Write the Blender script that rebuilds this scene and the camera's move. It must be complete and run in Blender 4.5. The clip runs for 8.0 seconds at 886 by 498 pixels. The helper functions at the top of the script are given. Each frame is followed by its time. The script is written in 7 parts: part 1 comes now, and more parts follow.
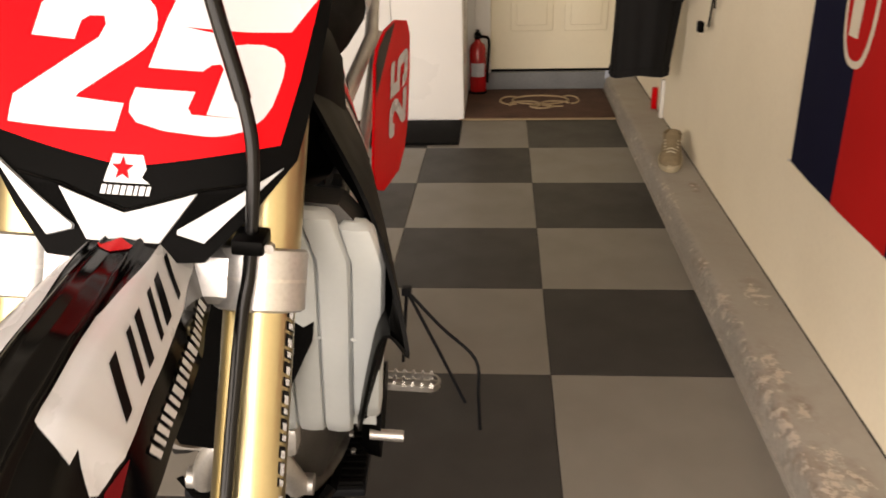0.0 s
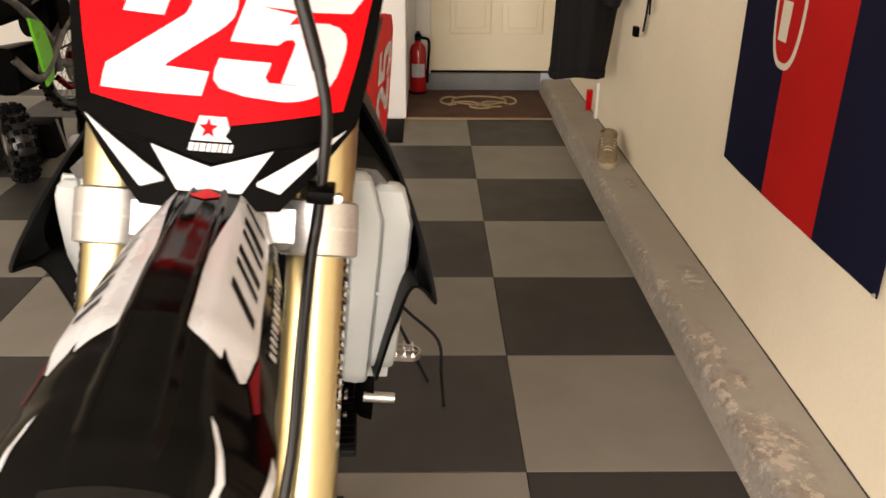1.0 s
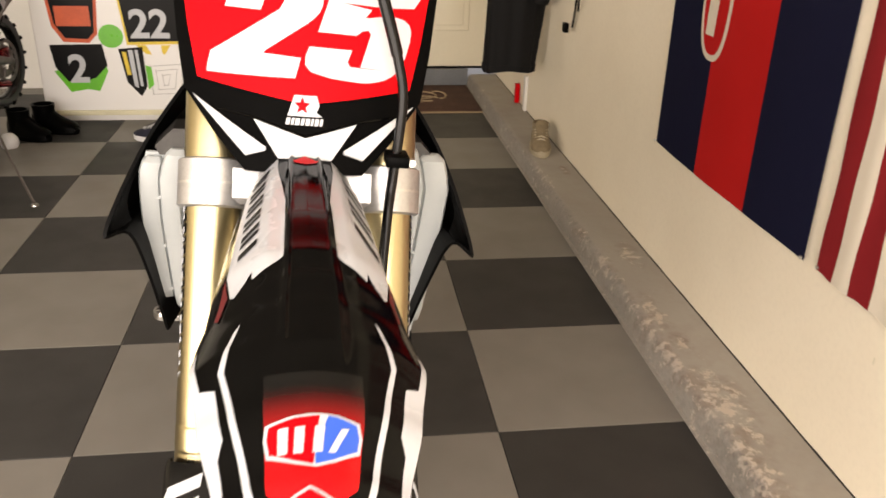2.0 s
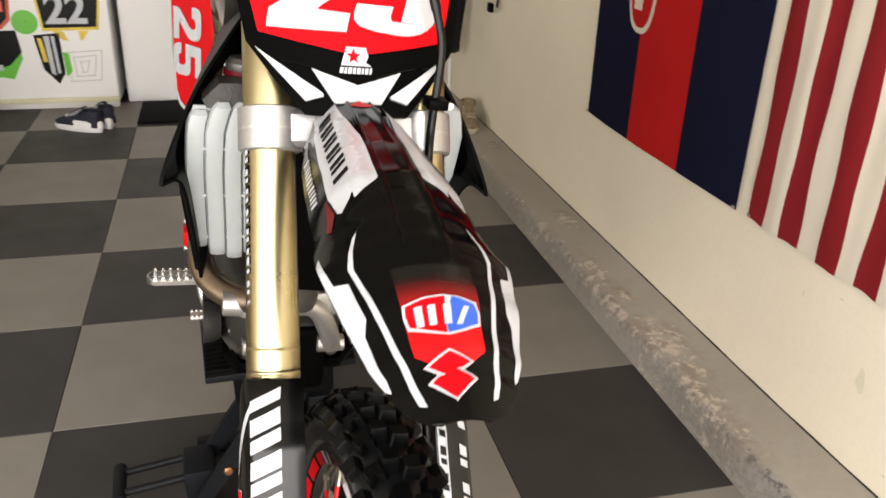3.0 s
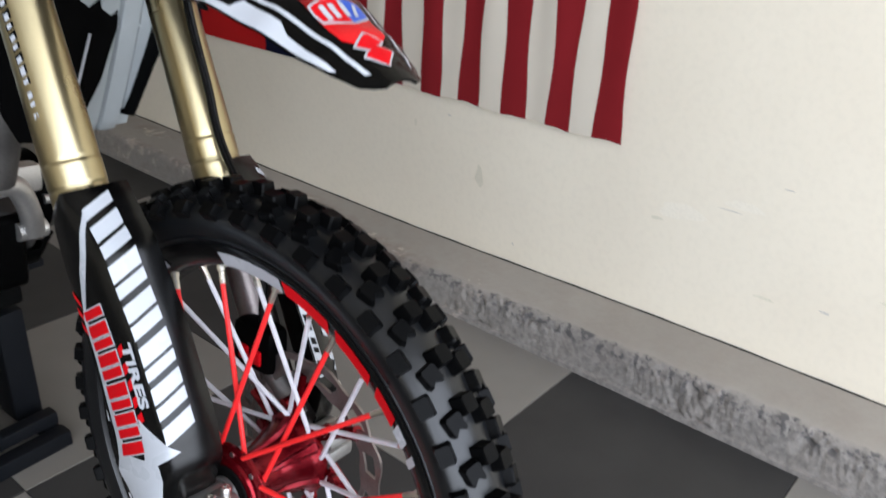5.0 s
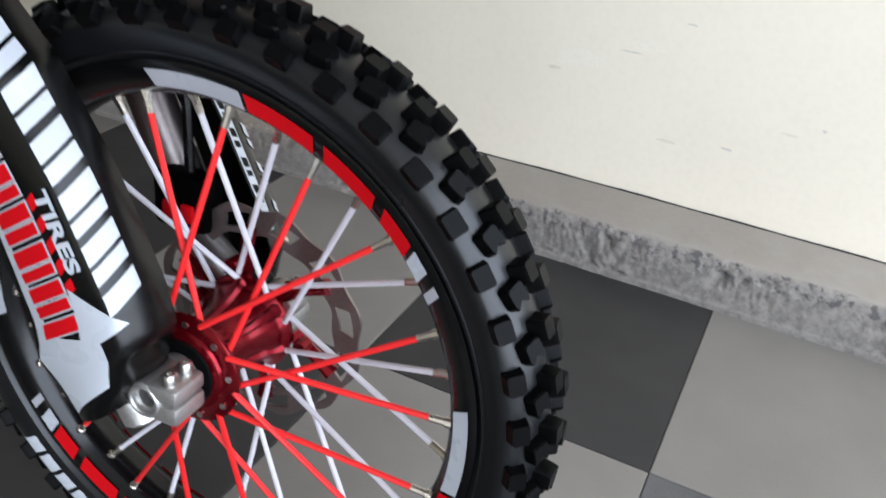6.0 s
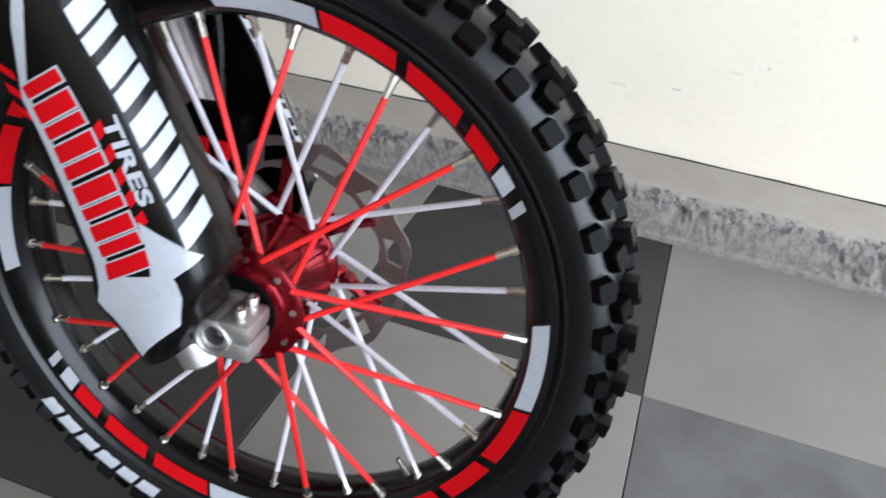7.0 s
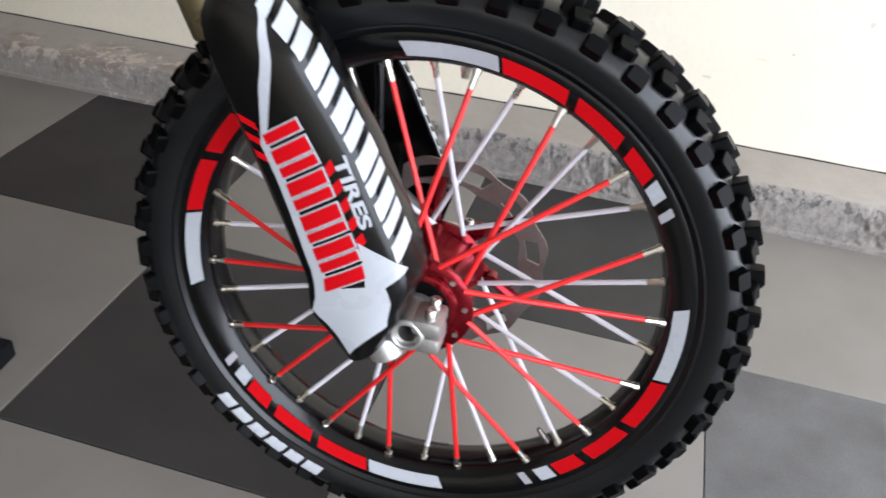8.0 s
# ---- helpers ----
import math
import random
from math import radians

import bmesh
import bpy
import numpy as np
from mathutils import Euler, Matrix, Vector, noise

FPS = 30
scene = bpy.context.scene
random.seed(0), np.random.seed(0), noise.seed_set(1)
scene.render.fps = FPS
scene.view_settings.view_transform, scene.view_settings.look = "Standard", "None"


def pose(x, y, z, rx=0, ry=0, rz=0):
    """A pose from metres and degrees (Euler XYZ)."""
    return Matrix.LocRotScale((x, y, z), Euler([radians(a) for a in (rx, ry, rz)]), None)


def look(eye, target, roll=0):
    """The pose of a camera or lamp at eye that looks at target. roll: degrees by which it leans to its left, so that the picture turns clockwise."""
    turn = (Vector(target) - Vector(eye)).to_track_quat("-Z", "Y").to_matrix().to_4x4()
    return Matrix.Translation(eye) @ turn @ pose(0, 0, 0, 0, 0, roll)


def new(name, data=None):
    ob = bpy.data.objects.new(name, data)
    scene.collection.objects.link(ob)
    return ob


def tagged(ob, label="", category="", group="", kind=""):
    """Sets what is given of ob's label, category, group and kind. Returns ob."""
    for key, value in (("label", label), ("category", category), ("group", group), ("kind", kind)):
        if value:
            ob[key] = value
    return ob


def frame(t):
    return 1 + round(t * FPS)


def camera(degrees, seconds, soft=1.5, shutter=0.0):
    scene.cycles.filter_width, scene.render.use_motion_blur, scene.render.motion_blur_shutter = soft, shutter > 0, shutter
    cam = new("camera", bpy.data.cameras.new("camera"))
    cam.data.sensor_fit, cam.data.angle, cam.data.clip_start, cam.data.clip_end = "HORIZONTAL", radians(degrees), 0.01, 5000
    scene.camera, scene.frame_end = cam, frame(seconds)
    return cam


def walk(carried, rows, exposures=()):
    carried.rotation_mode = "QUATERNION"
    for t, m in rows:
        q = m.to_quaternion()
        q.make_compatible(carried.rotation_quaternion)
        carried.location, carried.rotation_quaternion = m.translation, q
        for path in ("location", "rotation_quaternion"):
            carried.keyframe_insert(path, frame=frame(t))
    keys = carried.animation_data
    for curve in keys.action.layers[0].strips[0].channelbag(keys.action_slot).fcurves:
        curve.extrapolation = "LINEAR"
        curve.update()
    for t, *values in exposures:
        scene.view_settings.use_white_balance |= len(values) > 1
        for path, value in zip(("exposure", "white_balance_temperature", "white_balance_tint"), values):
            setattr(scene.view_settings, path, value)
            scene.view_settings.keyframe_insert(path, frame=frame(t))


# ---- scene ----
cam = camera(56.5, 8.0, soft=1.6, shutter=0.4)
PATH = [
    (0, (-0.134, -1.872, 1.216), (-0.274, -0.056, 0.391), -1.6),
    (0.5, (-0.152, -1.959, 1.227), (-0.155, -0.136, 0.404), 0.3),
    (1, (-0.228, -1.99, 1.219), (-0.186, -0.165, 0.401), 0.6),
    (1.5, (-0.308, -2.039, 1.231), (-0.18, -0.22, 0.411), 0.8),
    (1.7, (-0.334, -2.074, 1.236), (-0.157, -0.257, 0.419), 1.2),
    (2.8, (-0.515, -2.228, 1.232), (-0.083, -0.464, 0.395), 2.1),
    (3, (-0.548, -2.231, 1.219), (-0.07, -0.478, 0.383), 2.2),
    (3.5, (-0.66, -2.199, 1.187), (0.106, -0.572, 0.313), 1.4),
    (4, (-0.729, -2.203, 1.167), (0.295, -0.742, 0.263), 1.8),
    (4.5, (-0.85, -2.245, 1.147), (0.418, -0.993, 0.239), 1.7),
    (4.7, (-0.88, -2.251, 1.103), (0.448, -1.041, 0.224), 2.4),
    (5.8, (-0.937, -2.073, 0.92), (0.595, -1.301, -0.108), 4.2),
    (6, (-0.934, -2.058, 0.892), (0.619, -1.359, -0.156), 5.0),
    (6.5, (-0.952, -2.0, 0.849), (0.652, -1.478, -0.225), 6.6),
    (7, (-1.014, -1.929, 0.844), (0.608, -1.495, -0.243), 7.0),
    (7.5, (-1.101, -1.859, 0.87), (0.524, -1.481, -0.233), 7.5),
    (8, (-1.151, -1.78, 0.921), (0.457, -1.42, -0.214), 5.5),
]
EXPOSURES = [(0.0, 0.26, 7950, 18), (1.5, 0.34, 7950, 18), (3.0, 0.15, 6900, 13), (3.5, 0.04, 6550, 11), (4.0, -0.20, 6050, 11), (4.7, -0.46, 5750, 11), (6.0, -0.41, 5550, 10), (7.0, -0.31, 5550, 10), (8.0, -0.12, 5750, 12)]
walk(cam, [(t, look(eye, target, roll)) for t, eye, target, roll in PATH], EXPOSURES)

# ---- world and light: overcast daylight through the open garage door behind the camera ----
world = bpy.data.worlds.new("sky")
scene.world = world
world.use_nodes = True
sky = world.node_tree.nodes.new("ShaderNodeTexSky")
sky.sky_type = "NISHITA"
sky.sun_disc = False
sky.sun_elevation, sky.sun_rotation = radians(50), radians(200)
background = world.node_tree.nodes["Background"]
background.inputs["Strength"].default_value = 0.12
world.node_tree.links.new(sky.outputs["Color"], background.inputs["Color"])

sun = new("sun", bpy.data.lights.new("sun", "SUN"))
sun.data.energy, sun.data.angle, sun.data.color = 1.2, radians(12), (1.0, 0.96, 0.9)
sun.matrix_world = look((3, -8, 10), (0, -5, 0))

door_light = new("door_daylight", bpy.data.lights.new("door_daylight", "AREA"))
door_light.data.shape, door_light.data.size, door_light.data.size_y = "RECTANGLE", 5.8, 2.1
door_light.data.energy, door_light.data.color = 245.0, (1.0, 0.98, 0.95)
door_light.matrix_world = look((-2.45, -3.40, 1.15), (-2.45, 0, 0.60))


# ---- materials ----
def mat(name, color, rough=0.5, metal=0.0, dark=None, scale=8.0, fine=120.0, bump=0.0, amount=0.5, coat=0.0,
        fine_amount=0.25, rough_var=0.1, island=0.0, spec=0.5):
    """Two scales of noise between color and dark, fine relief and uneven gloss."""
    m = bpy.data.materials.new(name)
    m.use_nodes = True
    nt = m.node_tree
    nodes, links = nt.nodes, nt.links
    p = nodes["Principled BSDF"]
    dark = dark or tuple(c * 0.7 for c in color)
    tc = nodes.new("ShaderNodeTexCoord")
    big = nodes.new("ShaderNodeTexNoise")
    big.inputs["Scale"].default_value, big.inputs["Detail"].default_value = scale, 6
    small = nodes.new("ShaderNodeTexNoise")
    small.inputs["Scale"].default_value, small.inputs["Detail"].default_value = fine, 4
    for n in (big, small):
        links.new(tc.outputs["Object"], n.inputs["Vector"])
    ramp = nodes.new("ShaderNodeMapRange")
    ramp.inputs["From Min"].default_value, ramp.inputs["From Max"].default_value = 0.35, 0.7
    ramp.inputs["To Max"].default_value = amount
    links.new(big.outputs["Fac"], ramp.inputs["Value"])
    mix = nodes.new("ShaderNodeMix")
    mix.data_type = "RGBA"
    mix.inputs[6].default_value, mix.inputs[7].default_value = (*color, 1), (*dark, 1)
    links.new(ramp.outputs["Result"], mix.inputs[0])
    mix2 = nodes.new("ShaderNodeMix")
    mix2.data_type = "RGBA"
    mix2.inputs[7].default_value = (*tuple(c * 0.6 for c in dark), 1)
    r2 = nodes.new("ShaderNodeMapRange")
    r2.inputs["From Min"].default_value, r2.inputs["From Max"].default_value = 0.45, 0.75
    r2.inputs["To Max"].default_value = fine_amount
    links.new(small.outputs["Fac"], r2.inputs["Value"])
    links.new(r2.outputs["Result"], mix2.inputs[0])
    links.new(mix.outputs[2], mix2.inputs[6])
    out = mix2.outputs[2]
    if island:
        info = nodes.new("ShaderNodeObjectInfo")
        hsv = nodes.new("ShaderNodeHueSaturation")
        mr = nodes.new("ShaderNodeMapRange")
        mr.inputs["To Min"].default_value, mr.inputs["To Max"].default_value = 1 - island, 1 + island
        links.new(info.outputs["Random"], mr.inputs["Value"])
        links.new(mr.outputs["Result"], hsv.inputs["Value"])
        links.new(out, hsv.inputs["Color"])
        out = hsv.outputs["Color"]
    links.new(out, p.inputs["Base Color"])
    rr = nodes.new("ShaderNodeMapRange")
    rr.inputs["To Min"].default_value, rr.inputs["To Max"].default_value = max(0.02, rough - rough_var), min(1, rough + rough_var)
    links.new(big.outputs["Fac"], rr.inputs["Value"])
    links.new(rr.outputs["Result"], p.inputs["Roughness"])
    p.inputs["Metallic"].default_value = metal
    p.inputs["Specular IOR Level"].default_value = spec
    p.inputs["Coat Weight"].default_value = coat
    p.inputs["Coat Roughness"].default_value = 0.05
    if bump:
        b = nodes.new("ShaderNodeBump")
        b.inputs["Strength"].default_value, b.inputs["Distance"].default_value = min(1.0, bump), 0.004
        links.new(small.outputs["Fac"], b.inputs["Height"])
        links.new(b.outputs["Normal"], p.inputs["Normal"])
    return m


WALL = mat("wall_paint", (0.88, 0.81, 0.66), 0.7, dark=(0.82, 0.745, 0.60), scale=2.6, fine=70, bump=0.14, amount=0.7, fine_amount=0.08)
WALL_WHITE = mat("white_wall_paint", (0.78, 0.77, 0.73), 0.65, dark=(0.7, 0.69, 0.65), scale=3, fine=80, bump=0.1, fine_amount=0.05)
CEIL = mat("ceiling_boards", (0.45, 0.42, 0.37), 0.8, scale=2, fine=50, bump=0.15, amount=0.2, fine_amount=0.05)
TILE_DARK = mat("dark_floor_tile", (0.047, 0.0455, 0.0435), 0.5, dark=(0.031, 0.030, 0.0288), scale=7, fine=420, bump=0.08, amount=0.5, island=0.1, fine_amount=0.3, spec=0.2)
TILE_LIGHT = mat("grey_floor_tile", (0.228, 0.214, 0.192), 0.42, dark=(0.196, 0.182, 0.16), scale=6, fine=420, bump=0.08, amount=0.7, island=0.06, fine_amount=0.2, spec=0.2)
# dark tile with dust, made paler still for the door light on it
TILE_DUSTY_LIT = mat("dusty_lit_dark_tile", (0.125, 0.124, 0.124), 0.6, dark=(0.075, 0.073, 0.071), scale=9, fine=260, bump=0.1, amount=0.9, fine_amount=0.35)
GROUT = mat("floor_base", (0.03, 0.028, 0.025), 0.8)
DOOR_PAINT = mat("cream_door_paint", (0.80, 0.74, 0.58), 0.45, dark=(0.74, 0.68, 0.52), scale=2, fine=60, bump=0.04, fine_amount=0.05)
TRIM = mat("white_trim_paint", (0.76, 0.75, 0.72), 0.5, scale=3, fine=60, amount=0.2, fine_amount=0.05)
STEP = mat("grey_painted_step", (0.17, 0.18, 0.19), 0.6, scale=6, fine=90, bump=0.1)
CONCRETE_OUT = mat("driveway_concrete", (0.42, 0.41, 0.39), 0.85, scale=1.5, fine=60, bump=0.3)
APPLIANCE = mat("white_appliance_enamel", (0.82, 0.82, 0.815), 0.3, dark=(0.76, 0.76, 0.75), scale=2, fine=200, bump=0.02, fine_amount=0.03)
BLACK_GLOSS = mat("gloss_black_plastic", (0.001, 0.001, 0.001), 0.13, dark=(0.0016, 0.0016, 0.0016), scale=20, fine=300, coat=0.0, bump=0.0, rough_var=0.06, spec=0.15)
GUARD_BLACK = mat("polished_black_plastic", (0.0012, 0.0012, 0.0012), 0.24, dark=(0.002, 0.002, 0.002), scale=20, fine=300, rough_var=0.08, spec=0.4)
SHROUD_BLACK = mat("moulded_black_plastic", (0.0015, 0.0015, 0.0015), 0.42, dark=(0.0025, 0.0025, 0.0025), scale=20, fine=300, bump=0.03, spec=0.05)
BLACK_SATIN = mat("satin_black_plastic", (0.0012, 0.0012, 0.0012), 0.4, dark=(0.002, 0.002, 0.002), scale=20, fine=300, bump=0.03, spec=0.03)
HOSE_BLACK = mat("glossy_black_hose", (0.0015, 0.0015, 0.0017), 0.25, dark=(0.002, 0.002, 0.002), scale=30, fine=300, spec=0.22)
BLACK_MATT = mat("matt_black_rubber", (0.0025, 0.0025, 0.0025), 0.75, dark=(0.004, 0.004, 0.004), scale=15, fine=250, bump=0.1, spec=0.06)
TYRE = mat("tyre_rubber", (0.0035, 0.004, 0.005), 0.31, dark=(0.006, 0.0065, 0.007), scale=14, fine=220, bump=0.04, rough_var=0.10, spec=0.50)
KNOB = mat("tyre_knob_rubber", (0.0014, 0.0015, 0.0017), 0.38, dark=(0.0025, 0.0025, 0.0025), scale=14, fine=220, bump=0.06, spec=0.08)
ENGINE = mat("dull_engine_alloy", (0.20, 0.19, 0.18), 0.5, metal=0.8, dark=(0.09, 0.085, 0.08), scale=16, fine=240, bump=0.15, amount=0.8)
CASE = mat("dark_engine_case", (0.05, 0.048, 0.045), 0.5, metal=0.5, dark=(0.025, 0.024, 0.023), scale=16, fine=240, bump=0.15, amount=0.8)
DISC_STEEL = mat("dark_disc_steel", (0.26, 0.23, 0.22), 0.4, metal=0.9, dark=(0.15, 0.12, 0.11), scale=30, fine=300)
WHITE_DECAL = mat("white_decal", (0.48, 0.50, 0.535), 0.28, dark=(0.435, 0.455, 0.49), scale=15, fine=200, fine_amount=0.04, coat=0.2)
GREY_DECAL = mat("silver_grey_decal", (0.42, 0.42, 0.45), 0.3, scale=15, fine=200, fine_amount=0.1, coat=0.3)
RED_DECAL = mat("red_decal", (0.56, 0.003, 0.007), 0.42, dark=(0.50, 0.003, 0.006), scale=10, fine=200, fine_amount=0.06, coat=0.0, spec=0.08)

def fade_material():
    """Printed fade from black to red along the fender."""
    m = mat("red_fade_decal", (0.64, 0.003, 0.006), 0.22, dark=(0.57, 0.003, 0.005), scale=10, fine=200, fine_amount=0.06, coat=0.15, spec=0.3)
    nt = m.node_tree
    p = nt.nodes["Principled BSDF"]
    src = p.inputs["Base Color"].links[0].from_socket
    tc = nt.nodes.new("ShaderNodeTexCoord")
    sep = nt.nodes.new("ShaderNodeSeparateXYZ")
    nt.links.new(tc.outputs["Object"], sep.inputs["Vector"])
    mr = nt.nodes.new("ShaderNodeMapRange")
    mr.interpolation_type = "SMOOTHSTEP"
    mr.inputs["From Min"].default_value, mr.inputs["From Max"].default_value = -0.040, -0.108
    nt.links.new(sep.outputs["Y"], mr.inputs["Value"])
    mix = nt.nodes.new("ShaderNodeMix")
    mix.data_type = "RGBA"
    mix.inputs[6].default_value = (0.003, 0.003, 0.003, 1)
    nt.links.new(mr.outputs["Result"], mix.inputs[0])
    nt.links.new(src, mix.inputs[7])
    nt.links.new(mix.outputs[2], p.inputs["Base Color"])
    return m


RED_FADE = fade_material()
RED_DEEP = mat("deep_red_decal", (0.13, 0.003, 0.006), 0.35, dark=(0.09, 0.002, 0.004), scale=12, fine=200, spec=0.2)
BLUE_DECAL = mat("blue_decal", (0.02, 0.10, 0.55), 0.3, scale=10, fine=200, fine_amount=0.05, coat=0.3)
BLACK_DECAL = mat("black_decal", (0.002, 0.002, 0.0022), 0.35, scale=10, fine=200, coat=0.05, spec=0.12)
GOLD = mat("gold_anodised_fork", (0.50, 0.425, 0.25), 0.30, metal=1.0, dark=(0.44, 0.37, 0.21), scale=12, fine=300, rough_var=0.08, fine_amount=0.06)
ALU = mat("cast_aluminium", (0.62, 0.61, 0.59), 0.42, metal=0.9, dark=(0.48, 0.47, 0.45), scale=18, fine=260, bump=0.12, rough_var=0.12)
CLAMP = mat("machined_silver_clamp", (0.52, 0.52, 0.52), 0.38, metal=0.8, dark=(0.42, 0.42, 0.42), scale=10, fine=260, bump=0.03)
STEEL = mat("zinc_steel", (0.60, 0.58, 0.55), 0.3, metal=1.0, dark=(0.42, 0.40, 0.37), scale=30, fine=300)
NIPPLE = mat("nickel_nipple", (0.72, 0.68, 0.60), 0.28, metal=1.0, scale=40, fine=300)
HUB_RED = mat("red_anodised_hub", (0.22, 0.003, 0.010), 0.22, metal=0.8, dark=(0.12, 0.002, 0.005), scale=16, fine=260, rough_var=0.06, coat=0.15)
SPOKE_RED = mat("red_spoke_sleeve", (0.80, 0.02, 0.02), 0.35, dark=(0.7, 0.015, 0.015), scale=20, fine=200, fine_amount=0.05)
SPOKE_WHITE = mat("white_spoke_sleeve", (0.72, 0.71, 0.76), 0.35, dark=(0.64, 0.63, 0.68), scale=20, fine=200, fine_amount=0.05)
RIM_BLACK = mat("black_anodised_rim", (0.002, 0.002, 0.0023), 0.2, metal=0.0, dark=(0.003, 0.003, 0.003), scale=14, fine=200, coat=0.0, spec=0.4)
LOUVRE = mat("white_radiator_louvre", (0.36, 0.385, 0.39), 0.42, dark=(0.30, 0.325, 0.33), scale=12, fine=160, bump=0.03, fine_amount=0.05)
RAD_CORE = mat("black_radiator_core", (0.0015, 0.0015, 0.0015), 0.7, scale=30, fine=400, bump=0.2, spec=0.03)
PIPE = mat("heat_stained_pipe", (0.42, 0.33, 0.24), 0.34, metal=1.0, dark=(0.22, 0.17, 0.14), scale=14, fine=200, amount=0.9, bump=0.03)
STAND_STEEL = mat("dark_stand_paint", (0.006, 0.007, 0.009), 0.48, dark=(0.010, 0.0105, 0.012), scale=12, fine=150, bump=0.05, spec=0.12)
RUST_BOLT = mat("copper_bolt", (0.35, 0.16, 0.08), 0.45, metal=0.8, scale=40, fine=300)
FLAG_NAVY = mat("navy_flag_cloth", (0.007, 0.008, 0.026), 0.85, dark=(0.009, 0.010, 0.032), scale=4, fine=700, bump=0.12, spec=0.08)
FLAG_RED = mat("red_flag_cloth", (0.50, 0.014, 0.014), 0.8, dark=(0.44, 0.012, 0.012), scale=4, fine=700, bump=0.12, spec=0.08)
CLOTH_MAROON = mat("maroon_stripe_cloth", (0.235, 0.016, 0.020), 0.8, dark=(0.19, 0.013, 0.016), scale=6, fine=600, bump=0.15, spec=0.08)
CLOTH_CREAM = mat("cream_stripe_cloth", (0.72, 0.66, 0.55), 0.8, dark=(0.66, 0.60, 0.50), scale=6, fine=600, bump=0.15, fine_amount=0.1, spec=0.08)
MAT_BROWN = mat("brown_coir", (0.095, 0.043, 0.026), 0.9, dark=(0.055, 0.026, 0.017), scale=9, fine=350, bump=0.5, amount=0.8)
MAT_TAN = mat("tan_mat_print", (0.34, 0.25, 0.15), 0.9, scale=20, fine=300, bump=0.4)
CLOTH_BLACK = mat("black_jacket_cloth", (0.004, 0.004, 0.0045), 0.75, dark=(0.007, 0.007, 0.0075), scale=10, fine=400, bump=0.15, spec=0.2)
EXT_RED = mat("red_extinguisher_enamel", (0.45, 0.012, 0.014), 0.25, scale=8, fine=200, coat=0.3)
SHOE_TAN = mat("tan_shoe_canvas", (0.27, 0.21, 0.13), 0.85, dark=(0.13, 0.10, 0.065), scale=26, fine=400, bump=0.2)
SHOE_SOLE = mat("pale_shoe_sole", (0.44, 0.38, 0.27), 0.6, dark=(0.3, 0.25, 0.17), scale=20, fine=200)
LACE = mat("grubby_cream_lace", (0.55, 0.48, 0.36), 0.8, scale=30, fine=300)
SHOE_NAVY = mat("navy_shoe_knit", (0.010, 0.012, 0.026), 0.8, scale=20, fine=500, bump=0.2)
SHOE_WHITE = mat("white_shoe_foam", (0.74, 0.74, 0.75), 0.55, scale=12, fine=150, amount=0.3)
GREEN = mat("green_plastic", (0.10, 0.48, 0.02), 0.3, dark=(0.08, 0.40, 0.02), scale=10, fine=200, coat=0.2)
ORANGE = mat("orange_print", (0.62, 0.09, 0.02), 0.45, scale=10, fine=150)
YELLOW = mat("yellow_print", (0.75, 0.55, 0.04), 0.45, scale=10, fine=150)
CREAM_TRIM = mat("cream_plinth", (0.72, 0.68, 0.48), 0.5, scale=6, fine=100, amount=0.3)
PENCIL = mat("grey_pencil_line", (0.4, 0.4, 0.4), 0.8)


